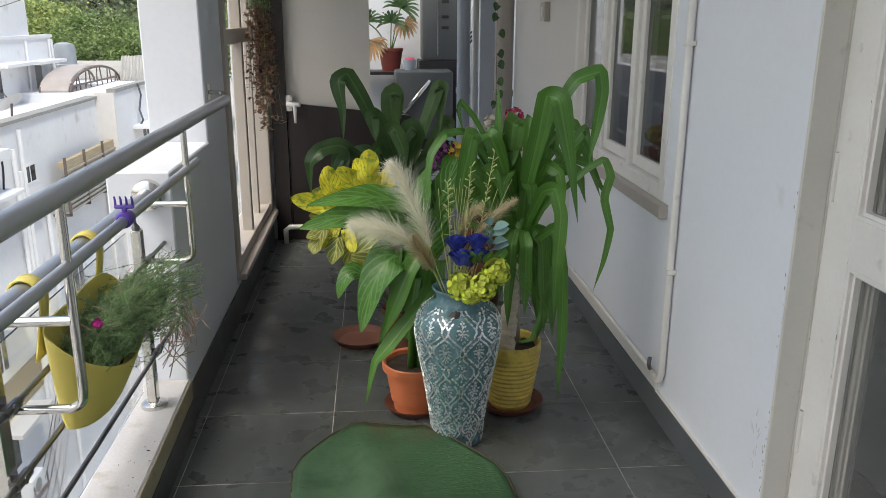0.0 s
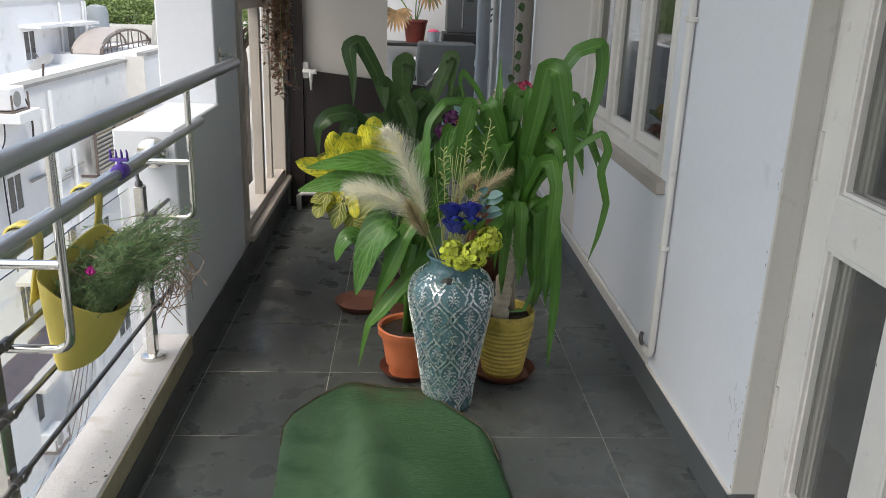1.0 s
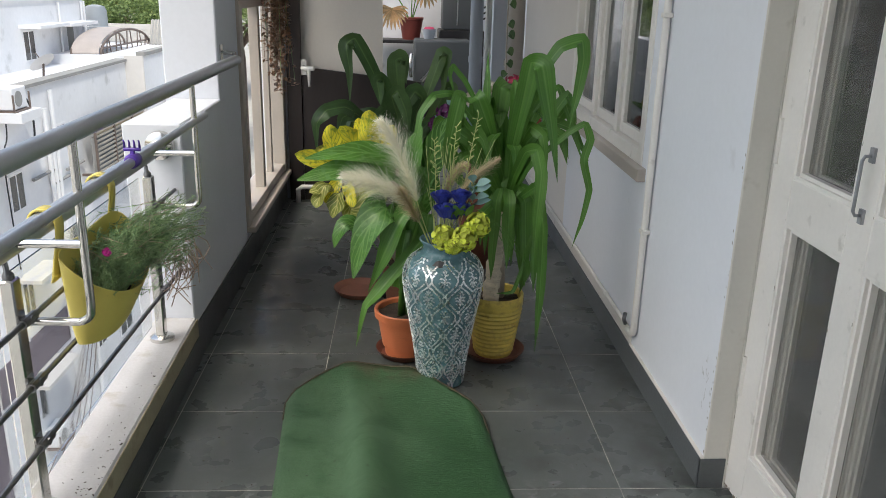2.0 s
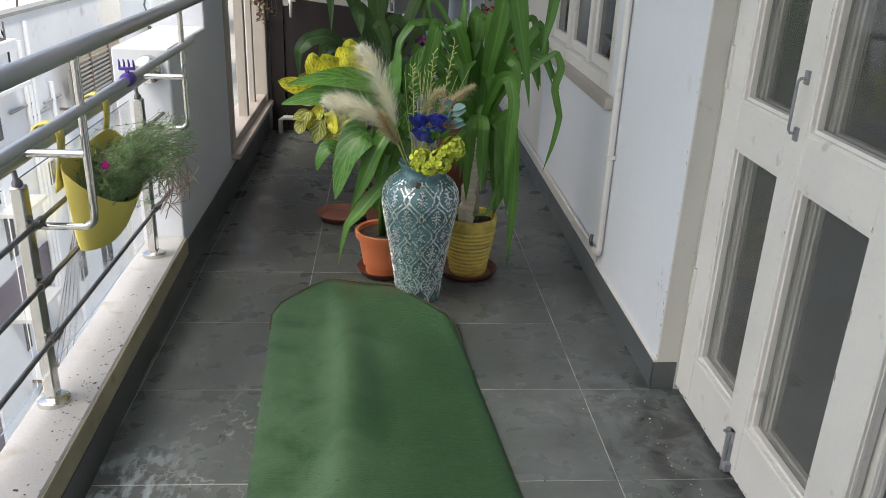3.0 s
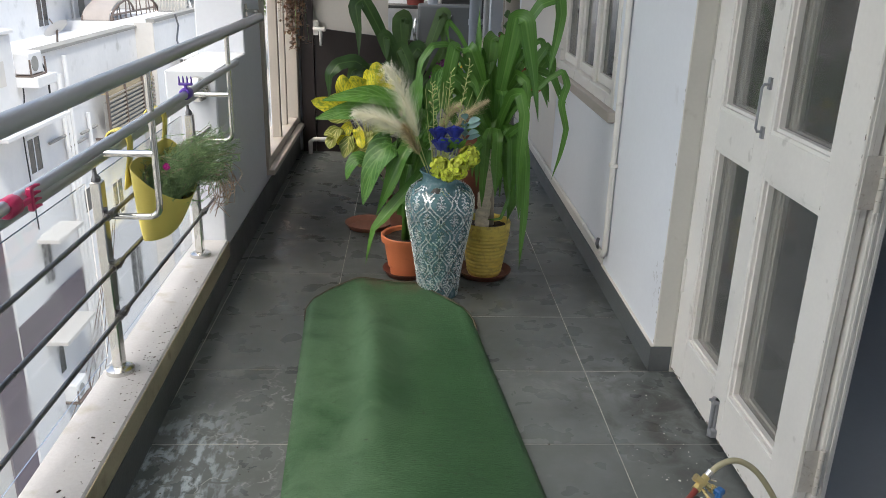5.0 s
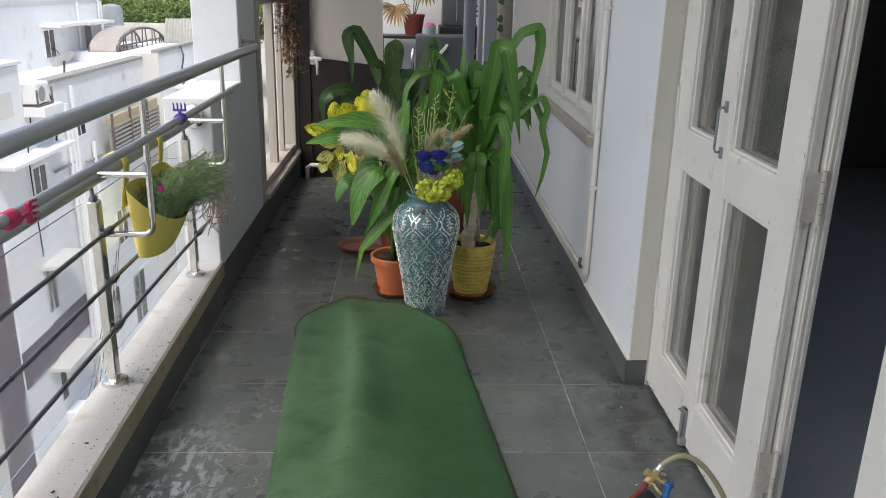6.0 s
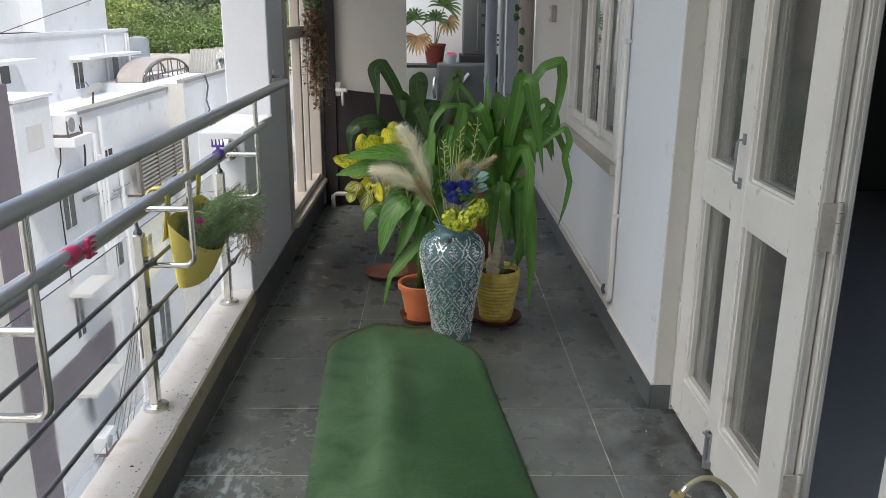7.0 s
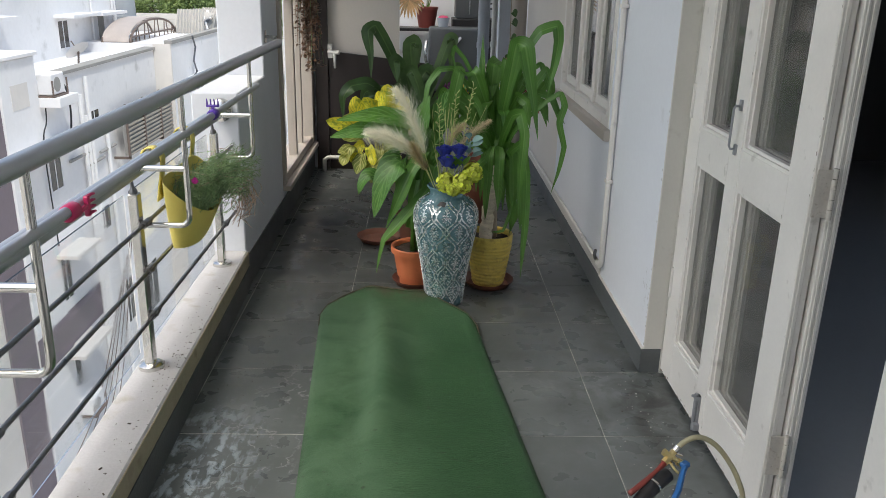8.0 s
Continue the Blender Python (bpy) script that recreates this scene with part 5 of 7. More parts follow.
croton_leaf([(-0.04, 3.82, 0.52), (-0.07, 3.78, 0.66), (-0.10, 3.69, 0.77), (-0.13, 3.66, 0.82), (-0.15, 3.64, 0.86)], 0.047, 0)
croton_leaf([(-0.04, 3.82, 0.52), (-0.14, 3.78, 0.57), (-0.19, 3.63, 0.64), (-0.22, 3.60, 0.59), (-0.24, 3.58, 0.54)], 0.039, 1)
croton_leaf([(-0.04, 3.82, 0.52), (-0.12, 3.78, 0.57), (-0.17, 3.65, 0.62), (-0.22, 3.62, 0.62), (-0.27, 3.60, 0.61)], 0.034, 1)
croton_leaf([(-0.04, 3.82, 0.52), (-0.10, 3.78, 0.55), (-0.13, 3.63, 0.60), (-0.14, 3.60, 0.55), (-0.16, 3.58, 0.49)], 0.044, 1)
croton_leaf([(-0.04, 3.82, 0.52), (-0.06, 3.78, 0.49), (-0.07, 3.59, 0.53), (0.01, 3.56, 0.57), (0.10, 3.54, 0.61)], 0.049, 1)
croton_leaf([(-0.04, 3.82, 0.52), (-0.07, 3.78, 0.57), (-0.09, 3.61, 0.65), (-0.07, 3.58, 0.60), (-0.06, 3.56, 0.55)], 0.029, 0)
croton_leaf([(-0.04, 3.82, 0.52), (-0.03, 3.78, 0.56), (-0.03, 3.65, 0.62), (-0.07, 3.62, 0.55), (-0.10, 3.60, 0.48)], 0.042, 1)
croton_leaf([(-0.04, 3.82, 0.52), (-0.10, 3.78, 0.59), (-0.13, 3.69, 0.65), (-0.17, 3.66, 0.60), (-0.20, 3.64, 0.55)], 0.032, 0)
croton_leaf([(-0.04, 3.82, 0.52), (-0.02, 3.78, 0.58), (-0.00, 3.69, 0.64), (0.06, 3.66, 0.64), (0.12, 3.64, 0.63)], 0.039, 1)
croton_leaf([(-0.04, 3.82, 0.52), (0.01, 3.78, 0.63), (0.04, 3.73, 0.71), (0.11, 3.70, 0.75), (0.18, 3.68, 0.80)], 0.037, 0)
croton_leaf([(-0.04, 3.82, 0.52), (-0.10, 3.78, 0.61), (-0.13, 3.71, 0.69), (-0.20, 3.68, 0.69), (-0.26, 3.66, 0.70)], 0.032, 1)
for k in range(12):
    a = random.uniform(-3.0, -0.1)
    up = k < 5
    b = Vector((-0.06, 3.74, 0.64 if up else 0.54))
    m = b + Vector((math.cos(a) * random.uniform(0.06, 0.15), math.sin(a) * 0.08, random.uniform(0.06, 0.18) if up else random.uniform(-0.06, 0.05)))
    tip = m + Vector((math.cos(a) * 0.06, -0.03, 0.05 if up else -0.06))
    croton_leaf([(-0.04, 3.8, 0.45), b.lerp(m, 0.4), m, tip], random.uniform(0.03, 0.042), 0 if k % 3 == 0 else 1)

dra = thing("potted_dracaena", (0.15, 4.5, 0), "dark green dracaena with folded leaves in a black pot", "potted plant", "potted plants")
part("pot", Geo().lathe([(0, 0.001), (0.1, 0.001), (0.14, 0.26), (0.15, 0.27), (0.15, 0.29), (0.135, 0.29), (0.13, 0.25), (0, 0.25)], (0.15, 4.5, 0), 36), DARKSTEEL, dra, "", "auto")
part("trunk", Geo().tube([(0.15, 4.5, 0.25), (0.14, 4.5, 0.55), (0.14, 4.5, 0.8)], [0.035, 0.03, 0.028], 12), BARK, dra, "", True)


def back_leaf(pts, w):
    part("leaf", Geo().ribbon(pts, w * 0.95, 34, 0.22, 0.05), LEAFDARK, dra, "", True)


back_leaf([(0.16, 4.50, 0.65), (0.11, 4.45, 0.85), (0.01, 4.40, 1.09), (-0.09, 4.36, 1.28), (-0.14, 4.34, 1.25), (-0.12, 4.33, 1.11), (-0.12, 4.33, 0.94)], 0.044)
back_leaf([(0.17, 4.50, 0.65), (0.11, 4.40, 0.89), (0.06, 4.35, 1.06), (0.03, 4.33, 1.06), (0.05, 4.32, 0.93)], 0.050)
back_leaf([(0.18, 4.50, 0.69), (0.15, 4.50, 0.94), (0.13, 4.50, 1.16), (0.17, 4.52, 1.17), (0.19, 4.55, 1.02)], 0.055)
back_leaf([(0.21, 4.50, 0.69), (0.29, 4.50, 0.91), (0.39, 4.50, 1.21), (0.41, 4.50, 1.18), (0.40, 4.50, 0.94)], 0.042)
back_leaf([(0.21, 4.50, 0.69), (0.25, 4.45, 0.88), (0.28, 4.40, 0.96), (0.24, 4.38, 1.00), (0.19, 4.36, 0.93), (0.18, 4.35, 0.81)], 0.050)
back_leaf([(0.16, 4.50, 0.69), (0.14, 4.40, 0.86), (0.11, 4.35, 0.97), (0.14, 4.33, 1.01), (0.19, 4.32, 0.90), (0.21, 4.32, 0.78)], 0.043)
back_leaf([(0.14, 4.50, 0.65), (-0.04, 4.25, 0.87), (-0.13, 4.15, 0.94), (-0.23, 4.10, 0.93), (-0.28, 4.08, 0.86), (-0.28, 4.08, 0.69)], 0.042)
back_leaf([(0.14, 4.50, 0.64), (-0.01, 4.30, 0.82), (-0.08, 4.20, 0.90), (-0.15, 4.18, 0.88), (-0.18, 4.16, 0.79)], 0.036)
back_leaf([(0.21, 4.55, 0.68), (0.34, 4.60, 0.83), (0.43, 4.60, 1.00), (0.46, 4.58, 0.99), (0.46, 4.55, 0.83)], 0.039)
back_leaf([(0.19, 4.55, 0.66), (0.35, 4.50, 0.75), (0.45, 4.45, 0.82), (0.50, 4.42, 0.73)], 0.038)
for k in range(10):
    a = random.uniform(-3.1, 0.1)
    ln = random.uniform(0.2, 0.32)
    b = Vector((0.17 + 0.04 * math.cos(a), 4.5, 0.6 + 0.02 * (k % 8)))
    d = Vector((math.cos(a), math.sin(a) * 0.5, 0))
    back_leaf([b, b + d * ln * 0.5 + Vector((0, 0, ln * 0.55)), b + d * ln * 0.9 + Vector((0, 0, ln * 0.4)), b + d * ln * 1.1 + Vector((0, 0, -ln * 0.1))], 0.036)

# mixed artificial flowers behind the corn plant
bunch = thing("artificial_flowers", (0.62, 4.35, 0), "purple, yellow and pink artificial flowers in a dark tall vase", "flowers")
bouquet = bunch
part("stand_vase", Geo().lathe([(0, 0.001), (0.1, 0.001), (0.12, 0.3), (0.07, 0.55), (0.08, 0.62), (0.06, 0.6)], (0.62, 4.35, 0), 32), BROWNSAUCER, bunch, "", True)
for col, c, r, n in (("purple", (0.41, 4.3, 0.9), 0.05, 26), ("yellow", (0.47, 4.28, 0.89), 0.045, 24), ("purple", (0.36, 4.3, 0.83), 0.045, 22), ("pink", (0.78, 4.33, 1.06), 0.05, 26), ("white", (0.66, 4.33, 1.03), 0.045, 22), ("red", (0.92, 4.25, 0.86), 0.05, 26), ("yellow", (0.88, 4.27, 0.97), 0.05, 24), ("red", (0.84, 4.27, 0.92), 0.045, 22), ("white", (0.55, 4.33, 0.97), 0.04, 20), ("red", (0.97, 4.22, 0.8), 0.035, 16)):
    petal_ball("blossom", c, r, n, 0.017, PETALS[col], col + " artificial blossom")
    part("stem", Geo().tube([(0.62, 4.35, 0.58), (0.62 * 0.4 + c[0] * 0.6, 4.34, c[2] - 0.15), c], 0.003, 6), STRAW, bunch, "", True)
for k in range(22):
    a = random.uniform(0, 6.28)
    b = Vector((0.62, 4.33, 0.62))
    t = Vector((random.uniform(0.32, 1.0), random.uniform(4.2, 4.4), random.uniform(0.72, 0.98)))
    part("leaf", Geo().blade([b, b.lerp(t, 0.6) + Vector((0, 0, 0.05)), t], 0.02, 60, "tip", 0.2, 10), EUCA if k % 3 else LEAF, bunch, "", True)


# ---- yellow hanging planter with portulaca ----
pl = thing("hanging_planter", (-0.69, 2.12, 0.58), "yellow plastic planter hooked over the railing, full of trailing green portulaca", "planter")


def planter_shell():
    """A D-shaped bucket: flat high back, low bulging front, tapered to a small base."""
    g = Geo()
    n, rows = 56, 9

    def p(k, i, inset):
        a = 2 * math.pi * k / n
        s = i / rows
        ca, sa = math.cos(a), math.sin(a)
        # the back half of the outline is pressed flat
        px = (0.105 if ca > 0 else 0.05) * (abs(ca) ** (1.0 if ca > 0 else 0.5)) * (1 if ca > 0 else -1)
        py = 0.245 * (abs(sa) ** 0.85) * (1 if sa > 0 else -1)
        rim = 0.8 - 1.0 * px + 0.025 * abs(sa)
        grow = 0.58 + 0.42 * s ** 0.8
        cx, cy = -0.705, 2.06 + 0.07 * s
        z = 0.592 + (rim - 0.592) * s
        return (cx + (px - inset * ca) * grow, cy + (py - inset * sa) * grow, z + (inset if i == 0 else 0))
    v = [p(k, i, 0) for i in range(rows + 1) for k in range(n)] + [p(k, i, 0.005) for i in range(rows + 1) for k in range(n)]
    q = (rows + 1) * n
    f = []
    for i in range(rows):
        for k in range(n):
            a, b = i * n + k, i * n + (k + 1) % n
            f.append((a, b, b + n, a + n))
            f.append((q + a, q + a + n, q + b + n, q + b))
    for k in range(n):
        a, b = rows * n + k, rows * n + (k + 1) % n
        f.append((a, b, q + b, q + a))
    f += [tuple(range(n)), tuple(q + k for k in range(n))]
    return g.add(v, f)


part("bucket", planter_shell(), YELLOW, pl, "", "auto")
for y in (1.95, 2.36):
    # broad strap from the back wall, widened at its foot, hooked over the pipe
    st = Geo()
    path = catmull([(-0.757, y, 0.78), (-0.757, y, 0.83), (-0.748, y, 0.88), (-0.743, y, 0.935), (-0.757, y, 0.963), (-0.782, y, 0.973), (-0.808, y, 0.96), (-0.819, y, 0.92), (-0.816, y, 0.895)], 24)
    v = []
    for i, c in enumerate(path):
        w = 0.023 + 0.03 * max(0.0, 1 - i / 5) ** 2
        t = (path[min(i + 1, 24)] - path[max(i - 1, 0)]).normalized()
        o = t.cross(Vector((0, 1, 0))) * 0.003
        v += [c + o + Vector((0, -w, 0)), c + o + Vector((0, w, 0)), c - o + Vector((0, w, 0)), c - o + Vector((0, -w, 0))]
    st.add(v, [(i * 4 + k, i * 4 + (k + 1) % 4, i * 4 + 4 + (k + 1) % 4, i * 4 + 4 + k) for i in range(24) for k in range(4)] + [(0, 1, 2, 3), (96, 97, 98, 99)])
    part("hook", st, YELLOW, pl, "", True)
sg = Geo().add([(-0.69 + 0.055 * math.cos(a), 2.075 + 0.17 * math.sin(a), 0.675) for a in (2 * math.pi * k / 24 for k in range(24))], [tuple(range(24))])
part("soil", sg, SOIL, pl)


def portulaca():
    g, dry = Geo(), Geo()
    for k in range(420):
        a = random.uniform(0, 6.28)
        rr = math.sqrt(random.random())
        b = Vector((-0.69 + 0.05 * rr * math.cos(a), 2.1 + 0.16 * rr * math.sin(a), 0.68))
        d = Vector((random.gauss(0, 1), random.gauss(0, 1), random.gauss(0.1, 0.8))).normalized()
        q = random.random() ** 0.45
        if k < 300:
            tip = Vector((-0.6 + 0.12 * q * d.x, 2.42 + 0.3 * q * d.y, 0.765 + 0.125 * q * d.z))
        else:
            tip = Vector((-0.66 + 0.1 * q * d.x, 2.14 + 0.22 * q * d.y, 0.78 + 0.09 * q * d.z))
        top = b.lerp(tip, 0.55) + Vector((0, 0, random.uniform(0.02, 0.07)))
        path = catmull([b, b.lerp(top, 0.5) + Vector((random.gauss(0, 0.03), random.gauss(0, 0.05), 0.02)), top + Vector((random.gauss(0, 0.03), random.gauss(0, 0.05), random.gauss(0, 0.03))), tip], 10)
        deadish = random.random() < 0.1
        (dry if deadish else g).tube(path, 0.001, 4, False)
        if deadish:
            continue
        for q in range(2, 11):
            for _ in range(4):
                d = Vector((random.gauss(0, 1), random.gauss(0, 1), random.gauss(0.2, 1))).normalized()
                ln = random.uniform(0.008, 0.017)
                p = path[q] + Vector((random.gauss(0, 0.004), random.gauss(0, 0.004), random.gauss(0, 0.004)))
                s = d.cross(Vector((0.3, 0.2, 1))).normalized() * 0.0014
                n = d.cross(s).normalized() * 0.0014
                g.add([p + s, p - s * 0.5 + n, p - s * 0.5 - n, p + d * ln], [(0, 1, 3), (1, 2, 3), (2, 0, 3)])
    for k in range(34):
        b = Vector((-0.595 + random.uniform(-0.02, 0.02), 2.38 + random.uniform(-0.12, 0.2), 0.7))
        pts = [b, b + Vector((0.03, random.gauss(0, 0.03), 0.01)), b + Vector((0.04 + random.gauss(0, 0.02), random.gauss(0.02, 0.05), -0.07)), b + Vector((0.03 + random.gauss(0, 0.03), random.gauss(0.03, 0.06), random.uniform(-0.17, -0.07)))]
        dry.tube(catmull(pts, 9), 0.0015, 5, False)
    tagged(part("foliage", g, SUCCULENT, pl, "fine needle-like green foliage"), kind="stuff")
    tagged(part("dry_tangle", dry, DRYSTEM, pl, "tangle of dry reddish stems"), kind="stuff")


portulaca()
bouquet = pl
petal_ball("blossom", (-0.645, 2.0, 0.835), 0.009, 10, 0.008, PETALS["magenta"], "magenta blossom")


# ---- small rake-shaped toys gripping the inner rail ----
def rake_clip(y, z, material, label, upright):
    """A toy rake whose round grip clasps the rail, its tines up or along the rail."""
    c = thing("rake_clip", (-0.592, y, z), label, "plastic clip", "rake clips")
    part("grip", Geo().tube([(-0.592, y - 0.024, z), (-0.592, y - 0.018, z), (-0.592, y + 0.018, z), (-0.592, y + 0.024, z)], [0.017, 0.021, 0.021, 0.017], 16), material, c, "", "auto")
    if upright:
        part("neck", Geo().box(-0.598, -0.586, y - 0.005, y + 0.005, z + 0.015, z + 0.029), material, c, "", "auto", 0.002)
        part("head", Geo().box(-0.617, -0.567, y - 0.005, y + 0.005, z + 0.027, z + 0.037), material, c, "", "auto", 0.003)
        for k in range(4):
            x = -0.613 + 0.014 * k
            part("tine", Geo().tube([(x, y, z + 0.035), (x, y, z + 0.05), (x, y - 0.005, z + 0.059)], [0.0035, 0.003, 0.002], 8), material, c, "", True)
    else:
        part("neck", Geo().box(-0.58, -0.57, y + 0.015, y + 0.05, z - 0.006, z + 0.006), material, c, "", "auto", 0.002)
        part("head", Geo().box(-0.582, -0.568, y + 0.048, y + 0.06, z - 0.025, z + 0.025), material, c, "", "auto", 0.003)
        for k in range(4):
            zz = z - 0.0215 + 0.0143 * k
            part("tine", Geo().tube([(-0.575, y + 0.058, zz), (-0.575, y + 0.082, zz), (-0.57, y + 0.09, zz)], [0.0045, 0.004, 0.0025], 8), material, c, "", True)


PURPLEPLASTIC = paint("purple_plastic", (0.1, 0.05, 0.36), 0.4, var=0.05)
REDPLASTIC = paint("crimson_plastic", (0.5, 0.03, 0.13), 0.4, var=0.05)
rake_clip(2.13, 1.067, PURPLEPLASTIC, "small purple plastic rake clipped on the rail", True)
rake_clip(0.8, 1.06, REDPLASTIC, "small crimson plastic rake clipped on the rail", False)


# ---- conduit, switch and fittings on the right wall ----
cond = thing("conduit", (1.153, 2.915, 0.17), "white plastic conduit running down the wall and along the skirting", "pipe")
part("pipe", Geo().tube([(1.149, 2.91, 2.74), (1.149, 2.91, 0.215), (1.149, 2.92, 0.19), (1.149, 2.945, 0.178), (1.149, 2.995, 0.176)], 0.014, 14), WOODPAINT, cond, "", True)
for z in (1.47, 0.63):
    part("saddle_clip", Geo().box(1.132, 1.1678, 2.89, 2.93, z, z + 0.018), WOODPAINT, cond, "", "auto", 0.002)
part("floor_run", Geo().tube([(1.152, 2.99, 0.182), (1.152, 4.0, 0.184), (1.152, 6.5, 0.182)], 0.0085, 10), WOODPAINT, cond, "", True)
part("cable_end", Geo().tube([(1.143, 3.02, 0.19), (1.133, 3.01, 0.215), (1.143, 3.03, 0.235)], 0.009, 8), DARKSTEEL, cond, "black cable end", True)
part("joint", Geo().tube([(1.15, 3.37, 0.186), (1.15, 3.4, 0.186)], 0.011, 10), WOODPAINT, cond, "", True)
sw = thing("switch_box", (1.14, 5.4, 1.6), "small cream switch box on the wall", "switch")
part("box", Geo().box(1.131, 1.1678, 5.33, 5.47, 1.54, 1.66), FRAMEPAINT, sw, "", "auto", 0.004)
part("rocker", Geo().box(1.126, 1.1305, 5.37, 5.42, 1.57, 1.63), WOODPAINT, sw, "", "auto", 0.001)

# ---- far end: partition, tap, pipes, things beyond the opening ----
structure("wall_north", Geo().box(-0.67, 0.02, 5.86, 5.94, 0, 2.76), CREAM, "cream partition at the end of the balcony", "wall")
DARKBROWN = paint("dark_brown_laminate", (0.022, 0.016, 0.016), 0.45, var=0.2, big=6, fine=90, stretch=(1, 1, 0.2))
bd = thing("dark_panel", (-0.3, 5.83, 0), "dark brown board leaning along the cream partition", "panel")
part("board", Geo().add([(-0.56, 5.82, 0.0), (0.3, 5.76, 0.0), (0.3, 5.76, 0.9), (-0.56, 5.82, 0.985), (-0.56, 5.85, 0.0), (0.3, 5.79, 0.0), (0.3, 5.79, 0.9), (-0.56, 5.85, 0.985)], [(0, 1, 2, 3), (7, 6, 5, 4), (0, 4, 5, 1), (1, 5, 6, 2), (2, 6, 7, 3), (3, 7, 4, 0)]), DARKBROWN, bd)
part("side_board", Geo().box(-0.668, -0.565, 5.8, 5.855, 0, 1.9), DARKBROWN, bd)
PVC = paint("white_pvc", (0.7, 0.7, 0.68), 0.35, var=0.04)
tap = thing("wall_tap", (-0.54, 5.79, 0.93), "white plastic tap on a supply pipe", "tap")
part("body", Geo().tube([(-0.545, 5.82, 0.985), (-0.545, 5.74, 0.985), (-0.5, 5.71, 0.985), (-0.46, 5.7, 0.985)], 0.016, 12).box(-0.575, -0.525, 5.805, 5.819, 0.93, 1.04), PVC, tap, "", "auto")
part("spout", Geo().tube([(-0.5, 5.71, 0.985), (-0.495, 5.7, 0.95), (-0.495, 5.7, 0.86)], [0.014, 0.013, 0.009], 12), PVC, tap, "", True)
el = thing("floor_pipe", (-0.5, 5.7, 0), "white pipe elbow near the floor", "pipe")
part("pipe", Geo().tube([(-0.6, 5.72, 0.0), (-0.6, 5.72, 0.1), (-0.57, 5.72, 0.12), (-0.35, 5.72, 0.12)], 0.018, 12), PVC, el, "", True)
BLUEPIPE = paint("grey_blue_pipe", (0.4, 0.44, 0.5), 0.5, var=0.06)
for x, y, r, m, lab in ((0.79, 6.9, 0.055, BLUEPIPE, "grey-blue drain pipe"), (0.9, 7.0, 0.028, PVC, "thin white pipe"), (1.09, 6.66, 0.075, FRAMEPAINT, "thick cream pipe")):
    p = thing("down_pipe", (x, y, 0), lab + " standing from floor to ceiling", "pipe", "down pipes")
    part("pipe", Geo().tube([(x, y, 0), (x, y, 2.76)], r, 20), m, p, "", "auto")
    part("collar", Geo().tube([(x, y, 0.95), (x, y, 1.0)], r * 1.12, 20), m, p, "", "auto")
structure("pillar_back", Geo().box(0.95, 1.1, 7.1, 7.25, 0, 2.76), GREYWALL, "grey pillar beside the pipes", "pillar", 0.004)
structure("wall_back", Geo().box(-0.95, 1.75, FAR, FAR + 0.1, -0.1, 3.2), WALL, "white wall of the far terrace", "wall")
# taken up to 9 m, unseen, to keep direct sun off the terrace
structure("wall_side", Geo().box(1.66, 1.75, 6.6, FAR, 0, 9.0).box(1.29, 1.66, 6.5, 6.6, 0, 2.75), WALL, "white side wall of the far terrace, raised out of view to block sun", "wall")
structure("parapet_back", Geo().box(-0.93, -0.75, 6.4, FAR, -0.3, 1.0), GREYWALL, "low parapet of the far terrace", "wall")

vine = thing("hanging_vine", (1.02, 6.4, 1.0), "dark leafy creeper strand hanging beside the pipes", "plant")
part("strand", Geo().tube(catmull([(1.0, 6.4, 2.765), (1.01, 6.4, 2.0), (0.99, 6.4, 1.5), (1.0, 6.4, 0.75)], 16), 0.005, 6), BARK, vine, "", True)
for k in range(17):
    z = 0.8 + 0.105 * k + random.uniform(-0.04, 0.04)
    s = random.choice((-1, 1)) * random.uniform(0.5, 1.1)
    part("leaf", Geo().blade([(1.0, 6.4, z), (1.0 + 0.02 * s, 6.38, z + 0.005), (1.0 + 0.045 * s, 6.37, z - 0.04)], 0.03, 60, "broad", 0.2, 8), LEAFDARK, vine, "", True)

REDVINE = leaf_material("reddish_creeper_leaf", (0.27, 0.17, 0.125), (0.2, 0.16, 0.1))
creep = thing("hanging_creeper", (-0.6, 5.0, 0.87), "reddish trailing creeper hanging in front of the outer window", "plant")
gr, gg = Geo(), Geo()
for k in range(46):
    x0, y0 = -0.6 + random.gauss(0, 0.025), 5.0 + random.gauss(0, 0.05)
    zb = random.uniform(0.9, 1.35)
    pts = [(x0, y0, 2.3), (x0 + random.gauss(0, 0.02), y0, 1.8), (x0 + random.gauss(0, 0.03), y0 + random.gauss(0, 0.03), zb)]
    path = catmull(pts, 18)
    (gg if k < 8 else gr).tube(path, 0.0016, 4, False)
    for q in range(19):
        for _ in range(5):
            d = Vector((random.gauss(0, 1), random.gauss(0, 1), random.gauss(-0.3, 0.6))).normalized()
            s = d.cross(Vector((0, 0, 1))).normalized()
            p = path[q] + Vector((0, 0, random.uniform(-0.03, 0.03)))
            ln = random.uniform(0.02, 0.042)
            (gg if path[q].z > 1.62 else gr).add([p, p + d * ln * 0.5 + s * ln * 0.4, p + d * ln, p + d * ln * 0.5 - s * ln * 0.4], [(0, 1, 2, 3)], [(0.5, 0), (1, 0.5), (0.5, 1), (0, 0.5)])
tagged(part("foliage", gr, REDVINE, creep), kind="stuff")
tagged(part("green_foliage", gg, SUCCULENT, creep, "fresh green upper growth"), kind="stuff")

